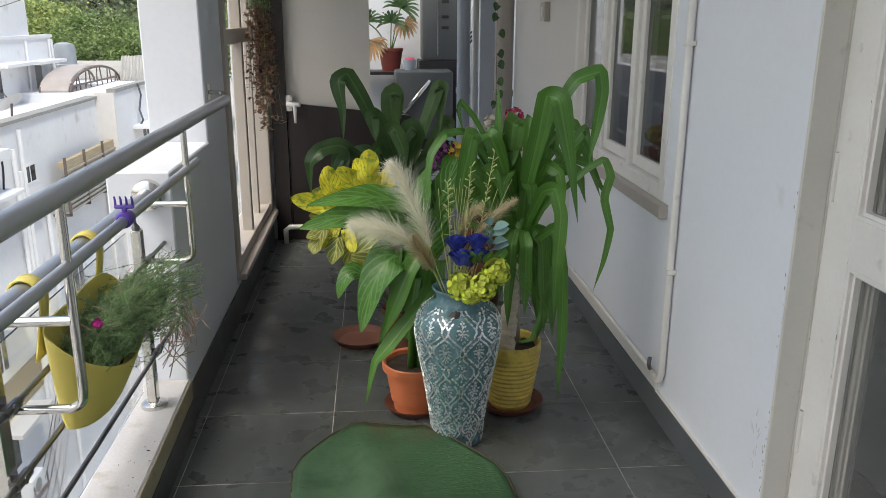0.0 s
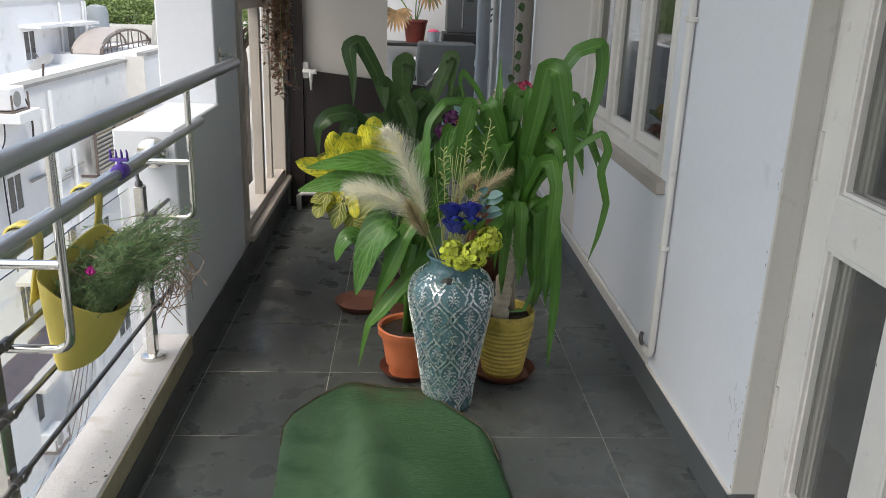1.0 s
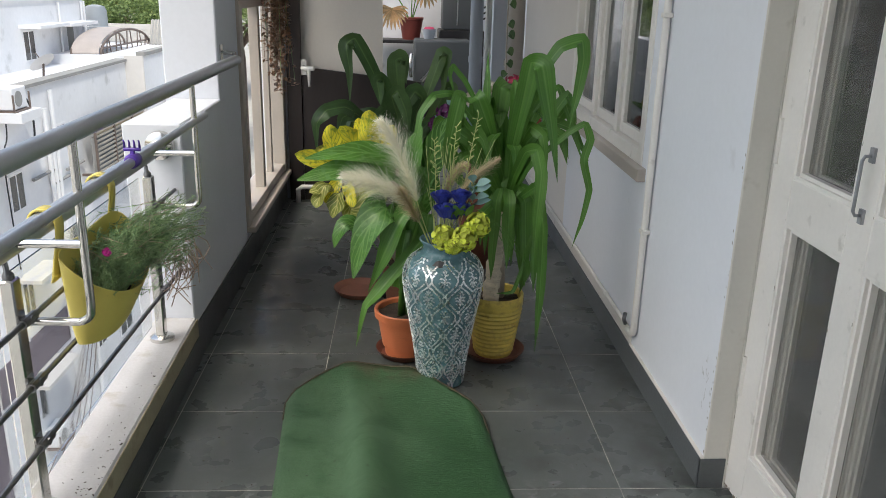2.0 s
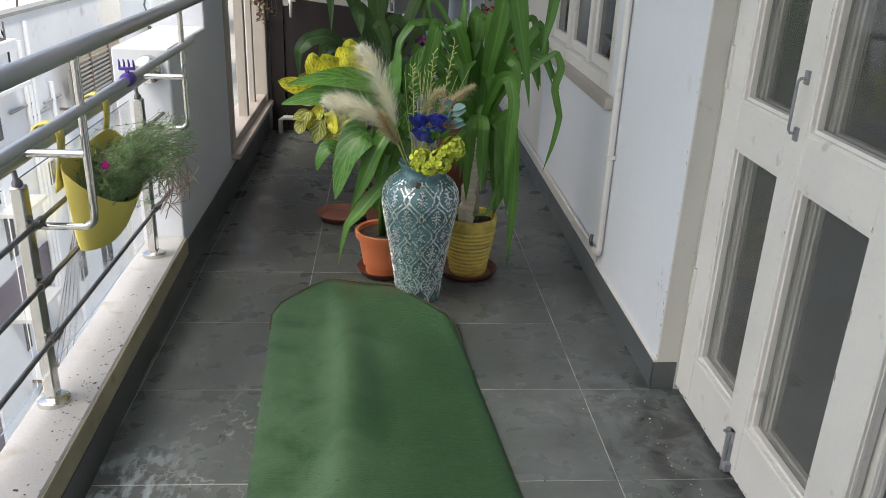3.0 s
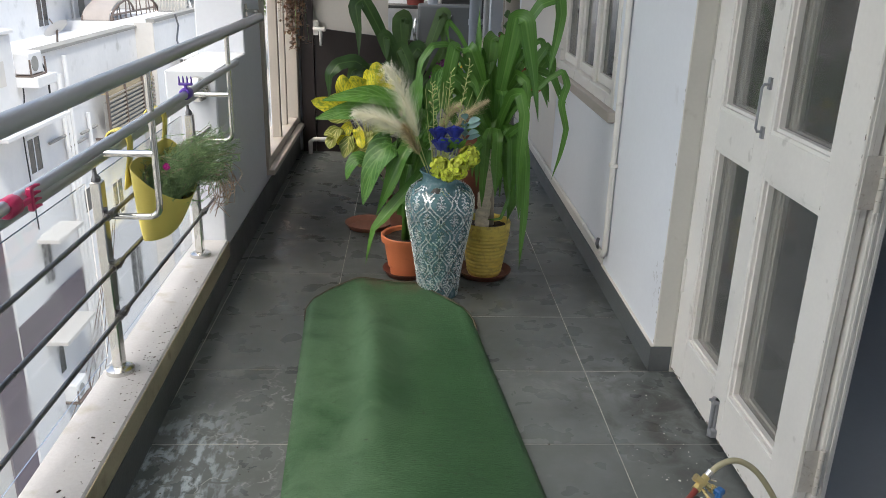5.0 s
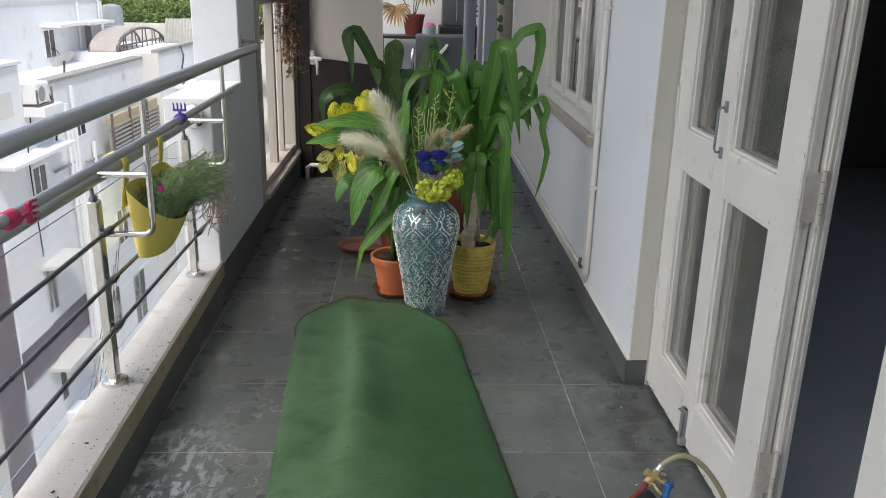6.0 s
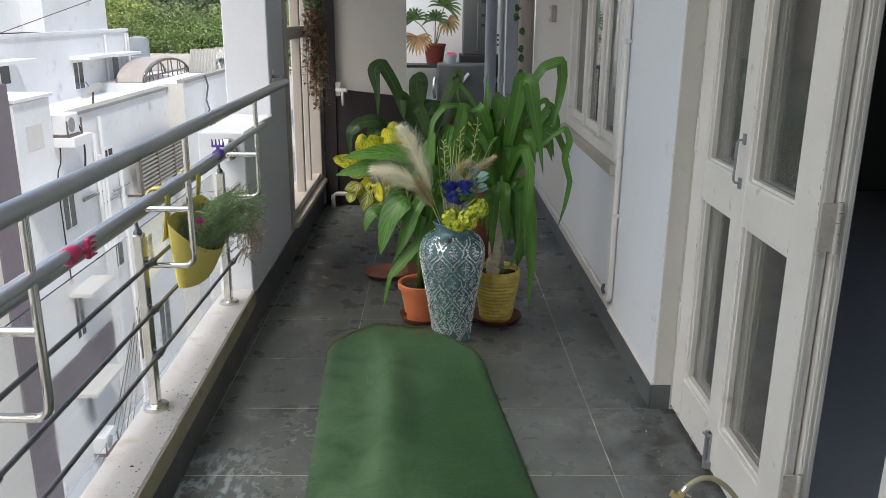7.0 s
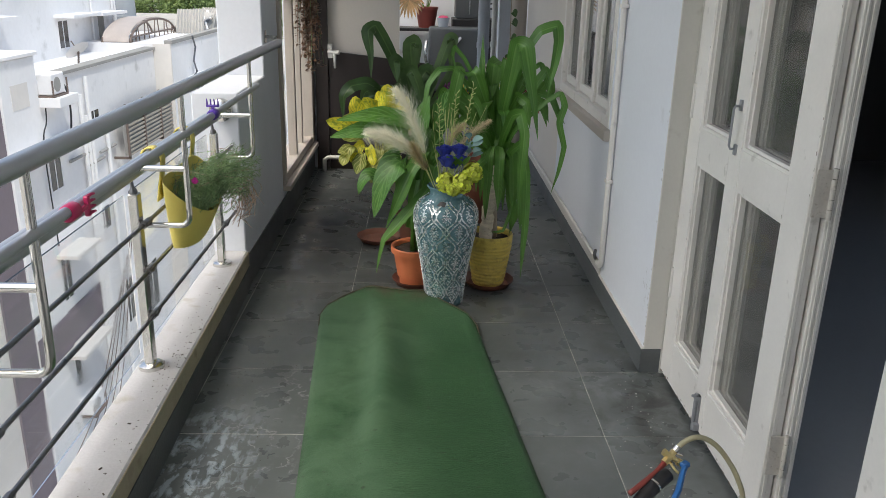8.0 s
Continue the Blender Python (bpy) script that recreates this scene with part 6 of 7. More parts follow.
# things on the far terrace
GREYMETAL = paint("grey_appliance_metal", (0.085, 0.092, 0.096), 0.5, var=0.08, relief=0.03)
ap = thing("grey_appliance", (0.66, 10.3, 0), "low grey box-shaped appliance with a chrome handle", "appliance")
part("case", Geo().box(0.3, 1.0, 9.95, 10.45, 0.12, 0.94), GREYMETAL, ap, "", "auto", 0.03, 3)
part("base", Geo().box(0.34, 0.96, 10.0, 10.4, 0.0, 0.12), BLACKPL, ap)
part("handle", Geo().tube([(0.27, 9.93, 0.5), (0.25, 9.9, 0.62), (0.27, 9.93, 0.78)], 0.02, 10), STEEL, ap, "chrome handle", True)
part("strut", Geo().tube([(0.4, 9.9, 0.45), (0.72, 9.93, 0.83)], 0.03, 10), STEEL, ap, "pale diagonal bar", True)
cb = thing("tall_cabinet", (0.88, 10.55, 0), "tall dark grey cabinet on a black stand", "cabinet")
part("stand", Geo().box(0.62, 1.2, 10.45, 10.95, 0.0, 1.04), BLACKPL, cb, "", "auto", 0.01)
body = part("body", Geo().box(0.66, 1.12, 10.45, 10.9, 1.045, 1.98), GREYMETAL, cb, "", "auto", 0.02, 2)
part("trim_strip", Geo().box(0.845, 0.86, 10.443, 10.45, 1.1, 1.75), STEEL, body, "narrow pale trim strip")
for z in (1.73, 1.55, 1.42):
    part("button_panel", Geo().box(0.9, 0.99, 10.444, 10.45, z, z + 0.035), BLACKPL, body)
for k in range(3):
    part("cable", Geo().tube(catmull([(1.1, 10.5, 1.3 - 0.06 * k), (1.2, 10.45, 1.33 - 0.07 * k), (1.3, 10.5, 1.4 - 0.05 * k)], 8), 0.012, 6), BLACKPL, cb, "", True)
cup = thing("cup", (0.49, 10.2, 0.94), "small pale cup with a pink top", "cup")
part("body", Geo().lathe([(0, 0.001), (0.06, 0.001), (0.085, 0.12), (0.078, 0.12), (0, 0.09)], (0.49, 10.2, 0.94), 24), BLUEPIPE, cup, "", "auto")
part("filling", Geo().lathe([(0.078, 0.11), (0.05, 0.145), (0, 0.15)], (0.49, 10.2, 0.94), 20), PETALS["pink"], cup, "pink top", True)
tb = thing("plant_table", (0.2, 10.7, 0), "small dark table carrying the palm", "table")
part("tabletop", Geo().box(-0.2, 0.55, 10.5, 10.95, 0.86, 0.9), BLACKPL, tb, "", "auto", 0.005)
for x in (-0.17, 0.5):
    for y in (10.53, 10.9):
        part("leg", Geo().box(x - 0.02, x + 0.02, y - 0.02, y + 0.02, 0, 0.86), BLACKPL, tb)
REDPOT = paint("dull_red_pot", (0.2, 0.04, 0.03), 0.5, var=0.1)
palm = thing("potted_palm", (0.27, 10.7, 0.9), "fan palm with dried fronds in a dull red pot", "potted plant", "potted plants")
part("pot", Geo().lathe([(0, 0.001), (0.11, 0.001), (0.15, 0.24), (0.16, 0.25), (0.16, 0.28), (0.14, 0.28), (0, 0.24)], (0.27, 10.7, 0.9), 28), REDPOT, palm, "", "auto")
DRYFROND = leaf_material("dry_frond", (0.36, 0.26, 0.16), (0.3, 0.22, 0.13), rough=0.8)
for cx, cz, m, ang, n, rr in ((0.4, 1.68, LEAFDARK, 1.2, 13, 0.24), (-0.02, 1.5, LEAFDARK, 1.9, 13, 0.22), (0.28, 1.5, LEAFDARK, 1.5, 11, 0.2), (0.02, 1.28, DRYFROND, -1.6, 15, 0.22), (0.45, 1.5, DRYFROND, -0.9, 11, 0.17)):
    hub = Vector((cx, 10.6, cz))
    part("stalk", Geo().tube(catmull([(0.27, 10.7, 1.1), (0.27 * 0.5 + cx * 0.5, 10.65, cz * 0.5 + 0.62), hub], 8), 0.008, 6), LEAF, palm, "", True)
    for k in range(n):
        a = ang + (k / (n - 1) - 0.5) * 3.6
        d = Vector((math.cos(a), -0.25, math.sin(a)))
        part("frond", Geo().blade([hub, hub + d * rr * 0.6, hub + d * rr + Vector((0, -0.03, -0.05))], 0.018, 80, "strap", 0.3, 6), m, palm, "dry tan frond" if m is DRYFROND else "", True)

# ---- hose with a brass valve by the door ----
BRASS = paint("brass", (0.78, 0.64, 0.32), 0.3, 0.85, var=0.1, big=20)
HOSE = paint("yellowed_hose", (0.4, 0.37, 0.24), 0.4, var=0.1)
REDHOSE = paint("red_hose", (0.26, 0.05, 0.04), 0.4, var=0.1)
BLUEPL = paint("blue_plastic", (0.03, 0.14, 0.4), 0.4, var=0.1)
hs = thing("spray_hose", (0.64, 0.53, 0), "yellowed clear hose with brass valve on a black spray tube", "hose")
part("hose", Geo().tube(catmull([(0.846, 0.71, 0.505), (0.864, 0.71, 0.525), (0.89, 0.712, 0.536), (0.918, 0.712, 0.531), (0.95, 0.71, 0.508), (0.985, 0.71, 0.463), (1.012, 0.71, 0.415), (1.03, 0.705, 0.36), (1.05, 0.69, 0.2), (1.05, 0.62, 0.04), (1.04, 0.45, 0.008), (1.0, 0.2, 0.008)], 60), 0.0066, 14), HOSE, hs, "", True)
part("ferrule", Geo().tube([(0.838, 0.707, 0.496), (0.85, 0.711, 0.511)], 0.0082, 14).tube([(0.846, 0.7, 0.498), (0.858, 0.695, 0.496)], 0.003, 8), STEEL, hs, "", "auto")
valve = part("brass_valve", Geo().tube([(0.812, 0.688, 0.479), (0.84, 0.708, 0.499)], 0.0085, 14).tube([(0.812, 0.688, 0.479), (0.819, 0.693, 0.484)], 0.0105, 6).tube([(0.813, 0.7, 0.502), (0.852, 0.694, 0.476)], 0.0068, 14).tube([(0.811, 0.7, 0.503), (0.817, 0.699, 0.499)], 0.009, 12).tube([(0.847, 0.695, 0.479), (0.856, 0.693, 0.473)], 0.0095, 12), BRASS, hs, "brass valve body", "auto")
part("lever", Geo().tube(catmull([(0.826, 0.685, 0.482), (0.83, 0.665, 0.478), (0.84, 0.66, 0.468)], 8), 0.0035, 8), BRASS, valve, "", True)
part("red_sleeve", Geo().tube(catmull([(0.815, 0.69, 0.481), (0.79, 0.668, 0.468), (0.75, 0.635, 0.46), (0.71, 0.605, 0.45)], 12), 0.0068, 12), REDHOSE, hs, "red hose sleeve", True)
part("spray_tube", Geo().tube(catmull([(0.815, 0.665, 0.462), (0.78, 0.64, 0.45), (0.73, 0.6, 0.42), (0.685, 0.565, 0.34), (0.65, 0.535, 0.16), (0.64, 0.53, 0.0)], 24), 0.018, 18), BLACKPL, hs, "black spray tube", "auto")
part("clamp_ring", Geo().tube([(0.779, 0.639, 0.4495), (0.775, 0.636, 0.448)], 0.0195, 18), STEEL, hs, "", "auto")
part("trigger", Geo().tube([(0.866, 0.69, 0.478), (0.85, 0.66, 0.47), (0.828, 0.615, 0.452), (0.8, 0.58, 0.43)], [0.0085, 0.007, 0.0075, 0.0075], 6), BLUEPL, hs, "blue plastic trigger", "auto")
part("trigger_head", Geo().box(-0.011, 0.011, -0.009, 0.009, -0.007, 0.007, Matrix.Translation((0.862, 0.684, 0.477)) @ Matrix.Rotation(0.6, 4, "Z")), BLUEPL, hs, "", "auto", 0.003)

# ---- on the neighbours' walls and roofs ----
CANE = paint("straw_blind", (0.42, 0.34, 0.22), 0.8, var=0.15, stretch=(1, 1, 6))
RUST = paint("rusty_brown_metal", (0.16, 0.12, 0.1), 0.6, var=0.2)
SLAT = paint("faded_slat_paint", (0.4, 0.35, 0.29), 0.7, var=0.15)
rk = thing("window_grille", (-7.3, 21.2, -3.0), "box grille of brown slats with a straw blind under its top", "grille")
for k in range(10):
    z = -2.9 + 0.105 * k
    part("slat", Geo().box(-7.12, -7.09, 19.2, 23.2, z, z + 0.045), SLAT, rk)
part("blind", Geo().box(-7.27, -7.13, 19.18, 23.22, -1.86, -1.7), CANE, rk, "straw-coloured blind")
part("blind_fringe", Geo().box(-7.145, -7.125, 19.2, 23.2, -2.05, -1.86), CANE, rk)
part("backing", Geo().box(-7.24, -7.15, 19.25, 23.15, -2.9, -2.06), CONCRETE, rk)
for y in (19.2, 20.5, 21.9, 23.2):
    part("strut", Geo().box(-7.5, -7.08, y - 0.03, y + 0.03, -2.98, -2.92).box(-7.13, -7.08, y - 0.03, y + 0.03, -2.95, -1.6), RUST, rk)
for y, z in ((15.85, -0.88), (15.85, -8.2)):
    u = thing("air_conditioner", (-7.2, y, z), "white outdoor air conditioner unit on the wall", "air conditioner", "outdoor units")
    part("case", Geo().box(-7.5, -7.2, y - 0.3, y + 0.3, z, z + 0.42), PLASTER, u, "", "auto", 0.02)
    part("fan_grille", Geo().tube([(-7.202, y - 0.06, z + 0.2), (-7.19, y - 0.06, z + 0.2)], 0.15, 20), CONCRETE, u, "round fan grille", "auto")
    part("bracket", Geo().box(-7.5, -7.15, y - 0.34, y + 0.34, z - 0.04, z - 0.01), RUST, u)
    for dy in (-0.34, 0.34):
        part("stay", Geo().tube([(-7.17, y + dy, z - 0.02), (-7.17, y + dy, z + 0.3)], 0.018, 6), RUST, u)
ca = thing("wall_cables", (-7.4, 16.4, -2), "black cables drooping down the white wall", "cable")
part("cable", Geo().tube(catmull([(-7.4, 15.9, -0.75), (-7.35, 16.3, -0.7), (-7.38, 16.65, -0.95), (-7.4, 16.75, -1.4), (-7.4, 16.65, -1.8)], 16), 0.022, 6), BLACKPL, ca, "", True)
part("thin_cable", Geo().tube(catmull([(-7.4, 15.6, -1.0), (-7.38, 15.5, -1.4), (-7.4, 15.3, -1.9), (-7.4, 15.35, -4)], 16), 0.014, 6), BLACKPL, ca, "", True)
for k in range(5):
    part("service_wire", Geo().tube(catmull([(-7.3, 14.2 + 0.5 * k, -8.8 - 0.2 * k), (-7.25, 16.0 + 0.4 * k, -8.0), (-7.3, 18.2 + 0.3 * k, -6.0 + 0.3 * k)], 12), 0.011, 5), RUST, ca, "", True)
wire = thing("overhead_wire", (-9.3, 17, 1.2), "thin wire crossing in front of the upper house", "cable")
part("wire", Geo().tube([(-9.3, 17.0, 1.0), (-9.4, 24.6, 2.1)], 0.012, 5), RUST, wire)
ds = thing("satellite_dish", (-7.9, 18.3, -0.72), "white satellite dish on the roof edge", "satellite dish")
dm = Matrix.Translation((-7.8, 18.5, -0.28)) @ Vector((-0.62, 0.2, 0.75)).to_track_quat("Z", "Y").to_matrix().to_4x4()
dg = Geo()
dn = 24
dv = [dm @ Vector((r * math.cos(2 * math.pi * k / dn), r * math.sin(2 * math.pi * k / dn), 0.55 * r * r)) for r in (0.02, 0.1, 0.2, 0.3) for k in range(dn)]
dg.add(dv, [(i * dn + k, i * dn + (k + 1) % dn, i * dn + dn + (k + 1) % dn, i * dn + dn + k) for i in range(3) for k in range(dn)])
part("reflector", dg, PLASTER, ds, "", True)
part("mast", Geo().tube([(-7.85, 18.5, -0.72), (-7.8, 18.5, -0.28)], 0.025, 8), RUST, ds)
part("arm", Geo().tube([(-7.8, 18.5, -0.28), (-7.98, 18.58, -0.05)], 0.013, 6), RUST, ds)
ar = thing("arched_canopy", (-8.6, 25.5, -0.5), "arched metal roof frame with translucent sheet", "canopy")
SHEET = paint("dusty_sheet", (0.5, 0.43, 0.39), 0.6, var=0.12)
arc = [(-8.2, 25.4 + 2.25 * math.cos(math.pi * k / 14), -0.47 + 0.58 * math.sin(math.pi * k / 14)) for k in range(15)]
for dx in (0, -0.8):
    part("arch_rib", Geo().tube([(x + dx, y, z) for x, y, z in arc], 0.035, 8), RUST, ar, "", True)
for z, y0, y1 in ((-0.47, 23.15, 27.65), (-0.3, 23.3, 27.5)):
    part("tie_bar", Geo().tube([(-8.2, y0, z), (-8.2, y1, z)], 0.028, 8), RUST, ar)
for k in range(1, 14):
    x, y, z = arc[k]
    part("strut", Geo().tube([(x, y, -0.47), (x, y + 0.12 * (1 if k % 2 else -1), z)], 0.018, 6), RUST, ar)
sv = [(x + dx, y, z + 0.03) for dx in (-0.05, -0.8) for x, y, z in arc[6:]] + [(x + dx, y, z + 0.05) for dx in (-0.05, -0.8) for x, y, z in arc[6:]]
part("roof_sheet", Geo().add(sv, [(k, k + 1, 9 + k + 1, 9 + k) for k in range(8)] + [(18 + k, 27 + k, 27 + k + 1, 18 + k + 1) for k in range(8)]), SHEET, ar, "dusty translucent sheet", True)
rf = thing("sheet_roof", (-9.5, 30, -0.45), "pale corrugated sheet roofs behind the parapet", "roof")
part("slope", Geo().add([(-12, 27.8, -0.44), (-7.4, 27.8, -0.44), (-7.4, 30, 0.05), (-12, 30, 0.05), (-7.4, 33, -0.44), (-12, 33, -0.44)], [(0, 1, 2, 3), (3, 2, 4, 5), (0, 5, 4, 1), (0, 3, 5), (1, 4, 2)]), CONCRETE, rf)
for y in (28.6, 29.4):
    part("fallen_pole", Geo().tube([(-7.35, y, -0.4), (-7.6, y + 0.3, 0.2)], 0.05, 6), PLASTER, rf, "pale leaning pole")
OLDSHEET = paint("old_roofing_sheet", (0.4, 0.38, 0.36), 0.7, var=0.2, big=1.5, fine=20, stretch=(1, 8, 1))
for k, (y, lean, turn) in enumerate(((27.9, 0.5, 0.2), (28.7, 0.3, -0.25), (29.6, 0.42, 0.1), (30.6, 0.25, -0.1), (31.5, 0.38, 0.3))):
    m = Matrix.Translation((-7.75 - 0.1 * (k % 2), y, -0.1)) @ Matrix.Rotation(turn, 4, "Z") @ Matrix.Rotation(lean, 4, "X")
    st = thing("roofing_sheet", (-7.75, y, -0.35), "old grey corrugated roofing sheet lying slanted on the roof", "sheet", "loose roofing sheets")
    # a folded sheet in one piece: ridges and furrows over and under
    v = [m @ Vector((-0.45 + 0.05 * q, y1, 0.035 * (q % 2) + dz)) for dz in (0.0, 0.012) for y1 in (-0.75, 0.75) for q in range(19)]
    f = [(q, q + 1, 20 + q, 19 + q) for q in range(18)] + [(38 + q, 57 + q, 58 + q, 39 + q) for q in range(18)]
    f += [(q, 38 + q, 39 + q, q + 1) for q in range(18)] + [(19 + q, 20 + q, 58 + q, 57 + q) for q in range(18)] + [(0, 19, 57, 38), (18, 56, 75, 37)]
    g = Geo().add(v, f)
    part("sheet", g, OLDSHEET if k % 2 else CONCRETE, st)
TANKGREY = paint("grey_tank_plastic", (0.3, 0.32, 0.34), 0.5, var=0.08)
tk = thing("water_tank", (-9.6, 27.3, -0.45), "grey plastic rooftop water tank", "water tank")
part("tank", Geo().lathe([(0, 0), (0.32, 0), (0.34, 0.05), (0.34, 0.5), (0.355, 0.52), (0.34, 0.54), (0.34, 1.0), (0.28, 1.15), (0.1, 1.2), (0, 1.2)], (-9.75, 27.4, -0.45), 24), TANKGREY, tk, "", "auto")


# ---- trees ----
BARKDARK = paint("tree_bark", (0.12, 0.09, 0.07), 0.9, var=0.3, big=3, fine=20)
# haze is put into the leaf colours, most in the far set
TREELEAF = leaf_material("tree_leaf", (0.29, 0.37, 0.155), (0.32, 0.4, 0.17), rough=0.7, through_light=0.35)
TREELEAFHAZE = leaf_material("tree_leaf_hazed", (0.36, 0.42, 0.32), (0.38, 0.44, 0.33), rough=0.7, through_light=0.4)


def crown(g, c, r, n, size):
    """Clumps of small leaves with gaps between them."""
    clumps = []
    for _ in range(26):
        d = Vector((random.gauss(0, 1), random.gauss(0, 1), random.gauss(0.25, 0.8))).normalized()
        clumps.append((Vector(c) + Vector((d.x * r[0], d.y * r[1], d.z * r[2])) * random.uniform(0.5, 0.98), random.uniform(0.22, 0.42)))
    for i in range(n):
        q, k = clumps[i % len(clumps)]
        d = Vector((random.gauss(0, 1), random.gauss(0, 1), random.gauss(0, 0.7))) * (k * 0.55)
        p = q + Vector((d.x * r[0], d.y * r[1], d.z * r[2]))
        a = Vector((random.gauss(0, 1), random.gauss(0, 1), random.gauss(0, 0.6))).normalized()
        b = a.cross(Vector((random.gauss(0, 1), random.gauss(0, 1), random.gauss(0, 1)))).normalized()
        s = size * random.uniform(0.6, 1.3)
        g.add([p, p + a * s * 0.5 + b * s * 0.32, p + a * s, p + a * s * 0.5 - b * s * 0.32], [(0, 1, 2, 3)], [(0.5, 0), (1, 0.5), (0.5, 1), (0, 0.5)])


def tree(x, y, z, r, material, n, label):
    t = thing("tree", (x, y, -11), label, "tree", "trees behind the houses")
    g = Geo().tube([(x, y, -11), (x + 0.1, y, z - r[2]), (x, y + 0.1, z)], [0.35, 0.25, 0.08], 8)
    for k in range(7):
        a = k * 0.9
        g.tube([(x, y, z - r[2] * 0.8 + 0.15 * k), (x + 0.35 * r[0] * math.cos(a), y + 0.35 * r[1] * math.sin(a), z - r[2] * 0.2), (x + 0.75 * r[0] * math.cos(a), y + 0.75 * r[1] * math.sin(a), z + 0.25 * r[2])], [0.12, 0.08, 0.03], 6)
    part("trunk", g, BARKDARK, t, "", True)
    c = Geo()
    crown(c, (x, y, z), r, n * 5, 0.048 * r[0])
    part("crown", c, material, t, "dense leafy crown")


tree(-16.5, 42, -0.3, (3.6, 3.0, 2.6), TREELEAF, 5200, "broad green tree rising behind the sheet roofs")
tree(-12.2, 41, -0.6, (3.2, 2.6, 2.3), TREELEAF, 4600, "broad green tree rising behind the sheet roofs")
tree(-20.5, 46, 0.8, (3.6, 3.0, 3.0), TREELEAF, 4600, "broad green tree rising behind the sheet roofs")
tree(-8.5, 44, 0.0, (3.2, 3.0, 2.4), TREELEAF, 4200, "broad green tree rising behind the sheet roofs")
tree(-18, 60, 4.5, (6.5, 4, 5), TREELEAFHAZE, 6500, "tall tree far behind, its leaves paled for haze")
tree(-27, 62, 4.5, (6.5, 4, 5), TREELEAFHAZE, 6000, "tall tree far behind, its leaves paled for haze")
tree(-9, 62, 4.0, (6.5, 4, 5), TREELEAFHAZE, 6000, "tall tree far behind, its leaves paled for haze")
tree(-24, 50, 2.0, (3.5, 3, 4), TREELEAFHAZE, 4200, "tall tree far behind, its leaves paled for haze")
wd = Geo()
for k in range(14):
    crown(wd, (-75 + 9 * k, 95 + 4 * math.sin(k * 2.3), 3 + 2.5 * math.sin(k * 1.7)), (7, 5, 9), 1300, 1.2)
tagged(part("far_woods", wd, TREELEAFHAZE, None, "woods on the horizon, haze put into the leaf colour"), category="trees", kind="stuff")
pm = thing("coconut_palm", (-20, 40, -11), "coconut palm with drooping fronds beyond the houses", "tree")
part("trunk", Geo().tube([(-18.6, 40, -11), (-18.4, 40, -3), (-18.2, 40, 2.2)], [0.2, 0.16, 0.12], 8), BARKDARK, pm, "", True)
for k in range(15):
    a = k * 2.4
    g = Geo()
    hub = Vector((-18.2, 40, 2.2))
    d = Vector((math.cos(a), math.sin(a), 0))
    path = catmull([hub, hub + d * 1.0 + Vector((0, 0, 0.7 - 0.06 * k)), hub + d * 2.0 + Vector((0, 0, 0.2 - 0.1 * k)), hub + d * 2.5 + Vector((0, 0, -0.9 - 0.06 * k))], 22)
    g.tube(path, 0.03, 5)
    for q in range(3, 22):
        for s in (-1, 1):
            side = d.cross(Vector((0, 0, 1))) * s
            p = path[q]
            g.add([p, p + d * 0.08, p + side * 0.55 + d * 0.3 - Vector((0, 0, 0.35))], [(0, 1, 2)])
    part("frond", g, TREELEAFHAZE, pm)


# ---- dirt on the ledge and floor ----
soil = Geo()
for k in range(150):
    y = random.choice((1.75, 1.6, 1.1, 0.7, 2.0, 2.3)) + random.gauss(0, 0.18)
    x = -0.66 - abs(random.gauss(0, 0.05)) - 0.005
    if not -2 < y < 3.0 or x < -0.81:
        continue
    s = random.uniform(0.0006, 0.002) * (1.8 if random.random() < 0.08 else 1)
    m = Matrix.Translation((x + 0.0385 - 0.0235 * y, y, 0.2003)) @ Matrix.Rotation(random.uniform(0, 3.1), 4, "Z")
    soil.box(-s * 1.7, s * 1.5, -s * 0.7, s * 0.6, 0, s * 0.8, m)
tagged(part("soil_crumbs", soil, SOIL, None, "scattered dark soil crumbs on the ledge"), category="soil", kind="stuff")
crumbs = Geo()
for k in range(190):
    if k < 120:
        x, y = random.gauss(0.26, 0.17), 2.885 + abs(random.gauss(0, 0.03)) - 1.1 * max(0.0, abs(x - 0.1) - 0.2) ** 1.5
    else:
        x, y = random.choice((random.uniform(0.62, 1.12), random.uniform(-0.6, -0.3))), random.uniform(1.0, 3.0)
    s = random.uniform(0.0012, 0.0036) * (1.0 if k < 120 else 0.75)
    m = Matrix.Translation((x, y, 0)) @ Matrix.Rotation(random.uniform(0, 3), 4, "Z")
    crumbs.box(-s, s * 0.8, -s * 0.8, s, 0.0002, s * 0.9, m)
tagged(part("floor_crumbs", crumbs, SOIL, None, "dark crumbs of soil scattered over the tiles"), category="soil", kind="stuff")
grit = Geo()
for k in range(75):
    x, y = 1.15 - abs(random.gauss(0, 0.11)), random.uniform(1.1, 2.1)
    s = random.uniform(0.0006, 0.002) * (1.8 if random.random() < 0.12 else 1.0)
    m = Matrix.Translation((x, y, 0)) @ Matrix.Rotation(random.uniform(0, 3), 4, "Z")
    grit.box(-s, s, -s * 0.7, s * 0.7, 0.0003, s * 0.8, m)
tagged(part("paint_flakes", grit, WOODPAINT, None, "small flakes of white paint fallen by the door"), category="debris", kind="stuff")


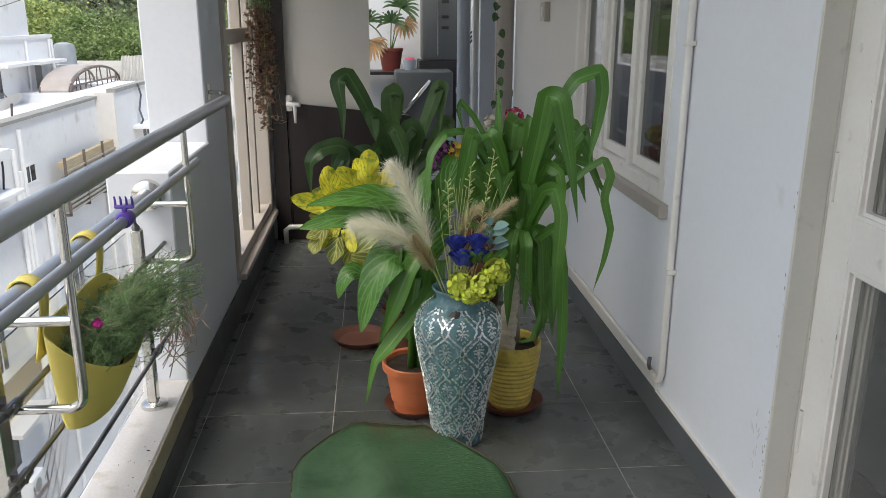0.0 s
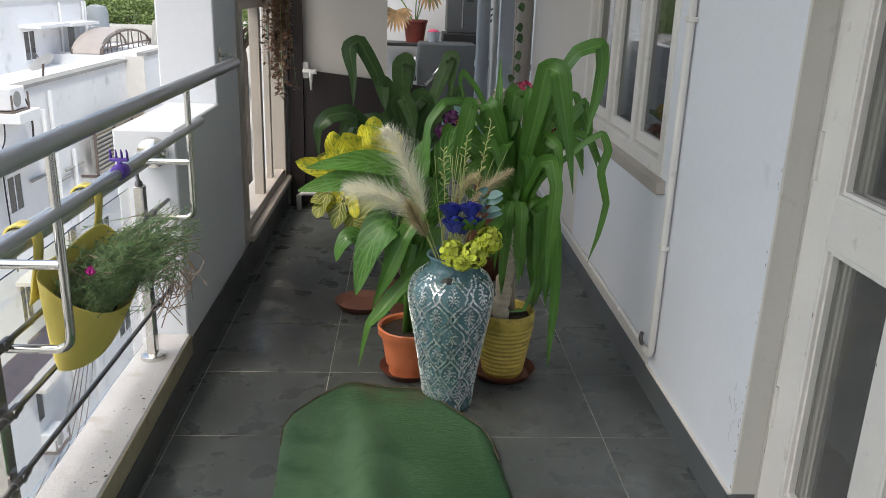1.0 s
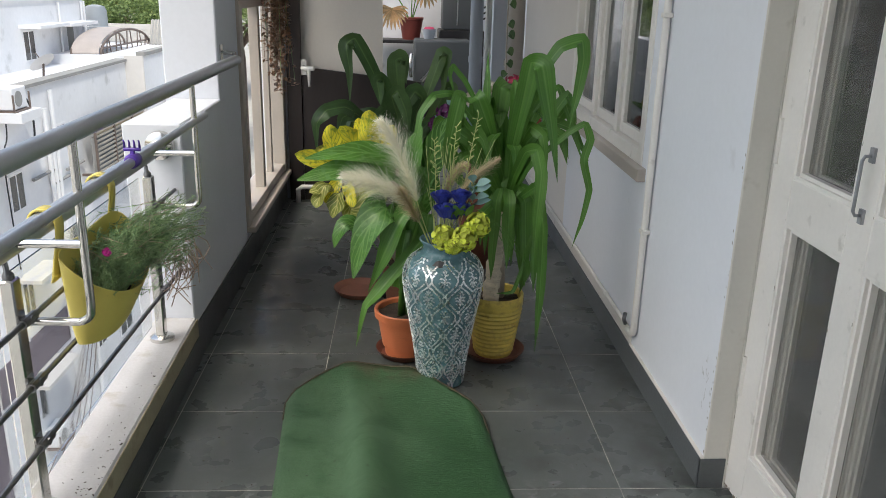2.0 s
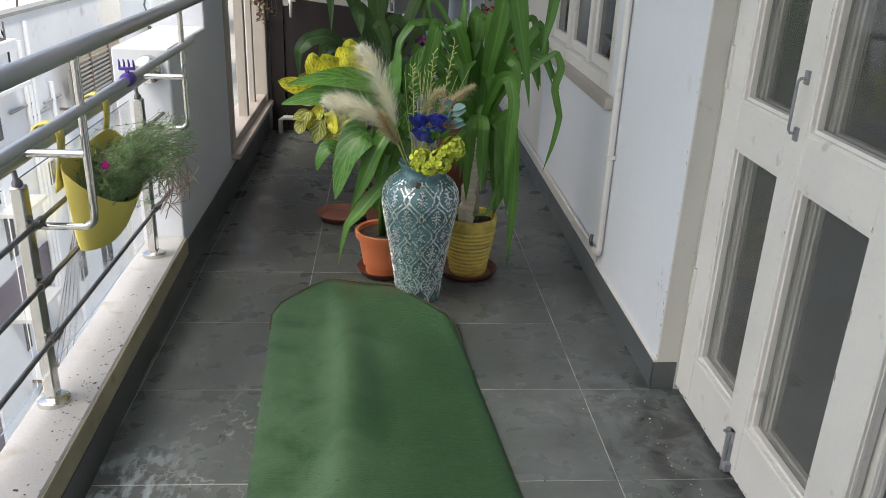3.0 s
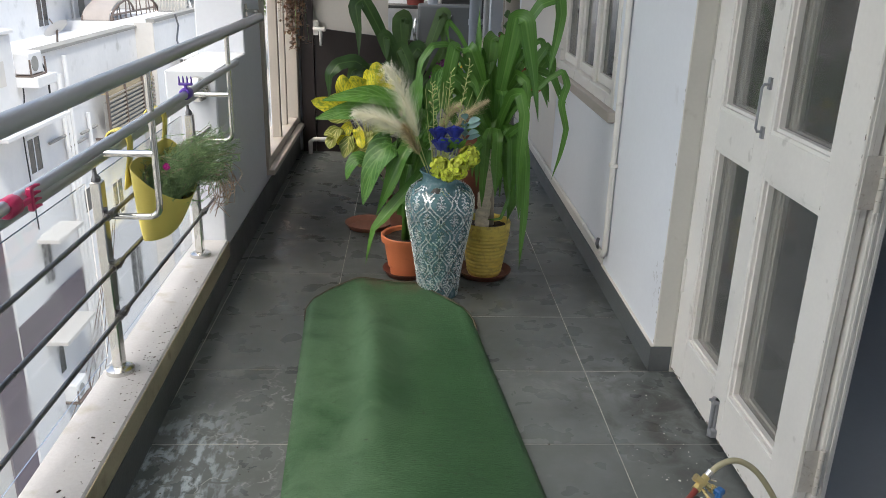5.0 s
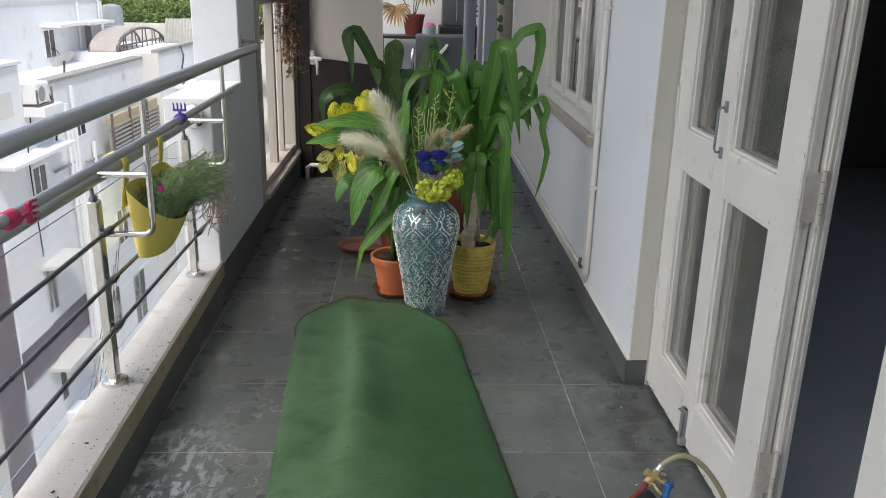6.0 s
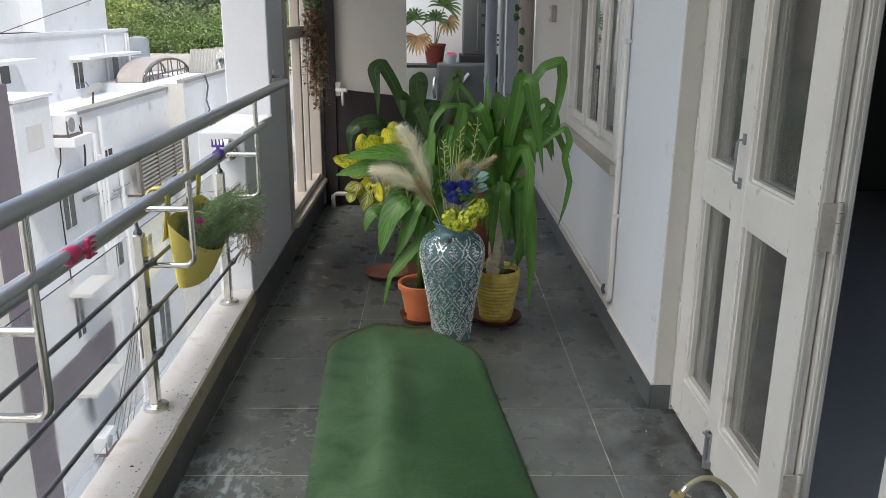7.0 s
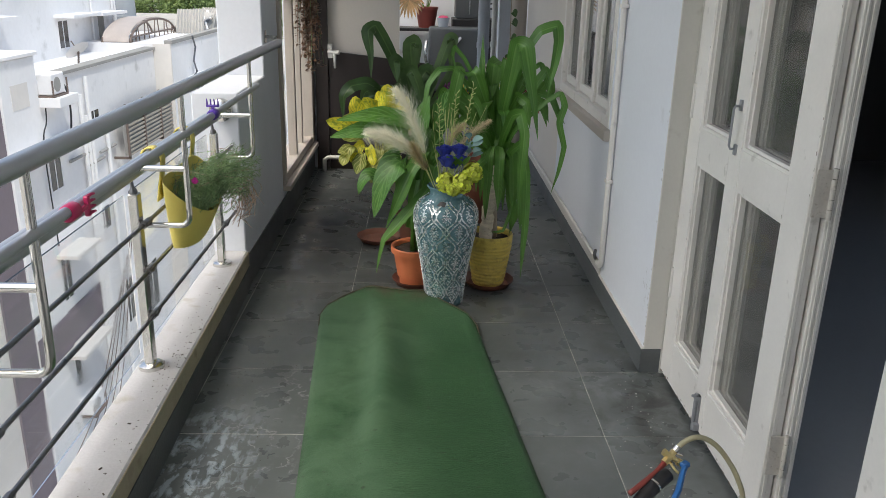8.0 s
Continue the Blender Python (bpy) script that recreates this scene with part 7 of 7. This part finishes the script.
chips = Geo()
for k in range(26):
    z = random.choice((0.3, 0.42, 0.75, 0.16, 1.1)) + random.gauss(0, 0.05)
    q = random.uniform(0.002, 0.007)
    y = 2.1 + random.uniform(0.0, 0.012)
    chips.add([(1.1675, y, z - q), (1.1675, y + q * 0.9, z - q * 0.3), (1.1675, y + q * 0.5, z + q), (1.1675, y - 0.0005, z + q * 0.6)], [(0, 1, 2, 3)])
for k in range(14):
    y, z = 2.17 + random.gauss(0, 0.025), 0.34 + random.gauss(0, 0.05)
    a = random.uniform(0.6, 2.2)
    ln = random.uniform(0.008, 0.03)
    d = Vector((0, math.cos(a), math.sin(a)))
    n = Vector((0, -math.sin(a), math.cos(a))) * 0.0007
    p = Vector((1.1676, y, z))
    chips.add([p - n, p + n, p + d * ln + n, p + d * ln - n], [(0, 1, 2, 3)])
tagged(part("wall_scuffs", chips, CONCRETE, None, "chipped paint and scratches at the wall corner"), category="wear", kind="stuff")

# ---- floor tiles, one by one ----
T = 0.51


def tile_mesh(w, d):
    h, b = 0.004, 0.0014
    x, y = w / 2 - 0.0015, d / 2 - 0.0015
    g = Geo()
    g.add([(-x, -y, -h), (x, -y, -h), (x, y, -h), (-x, y, -h), (-x, -y, -0.0009), (x, -y, -0.0009), (x, y, -0.0009), (-x, y, -0.0009), (-x + b, -y + b, 0), (x - b, -y + b, 0), (x - b, y - b, 0), (-x + b, y - b, 0)],
          [(0, 1, 5, 4), (1, 2, 6, 5), (2, 3, 7, 6), (3, 0, 4, 7), (4, 5, 9, 8), (5, 6, 10, 9), (6, 7, 11, 10), (7, 4, 8, 11), (8, 9, 10, 11)])
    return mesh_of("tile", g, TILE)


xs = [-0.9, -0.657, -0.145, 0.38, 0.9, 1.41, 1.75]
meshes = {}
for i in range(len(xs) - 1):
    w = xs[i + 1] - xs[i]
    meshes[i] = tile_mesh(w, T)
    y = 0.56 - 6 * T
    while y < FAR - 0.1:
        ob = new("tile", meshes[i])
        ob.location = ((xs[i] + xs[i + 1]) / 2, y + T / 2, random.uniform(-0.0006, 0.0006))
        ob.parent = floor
        y += T
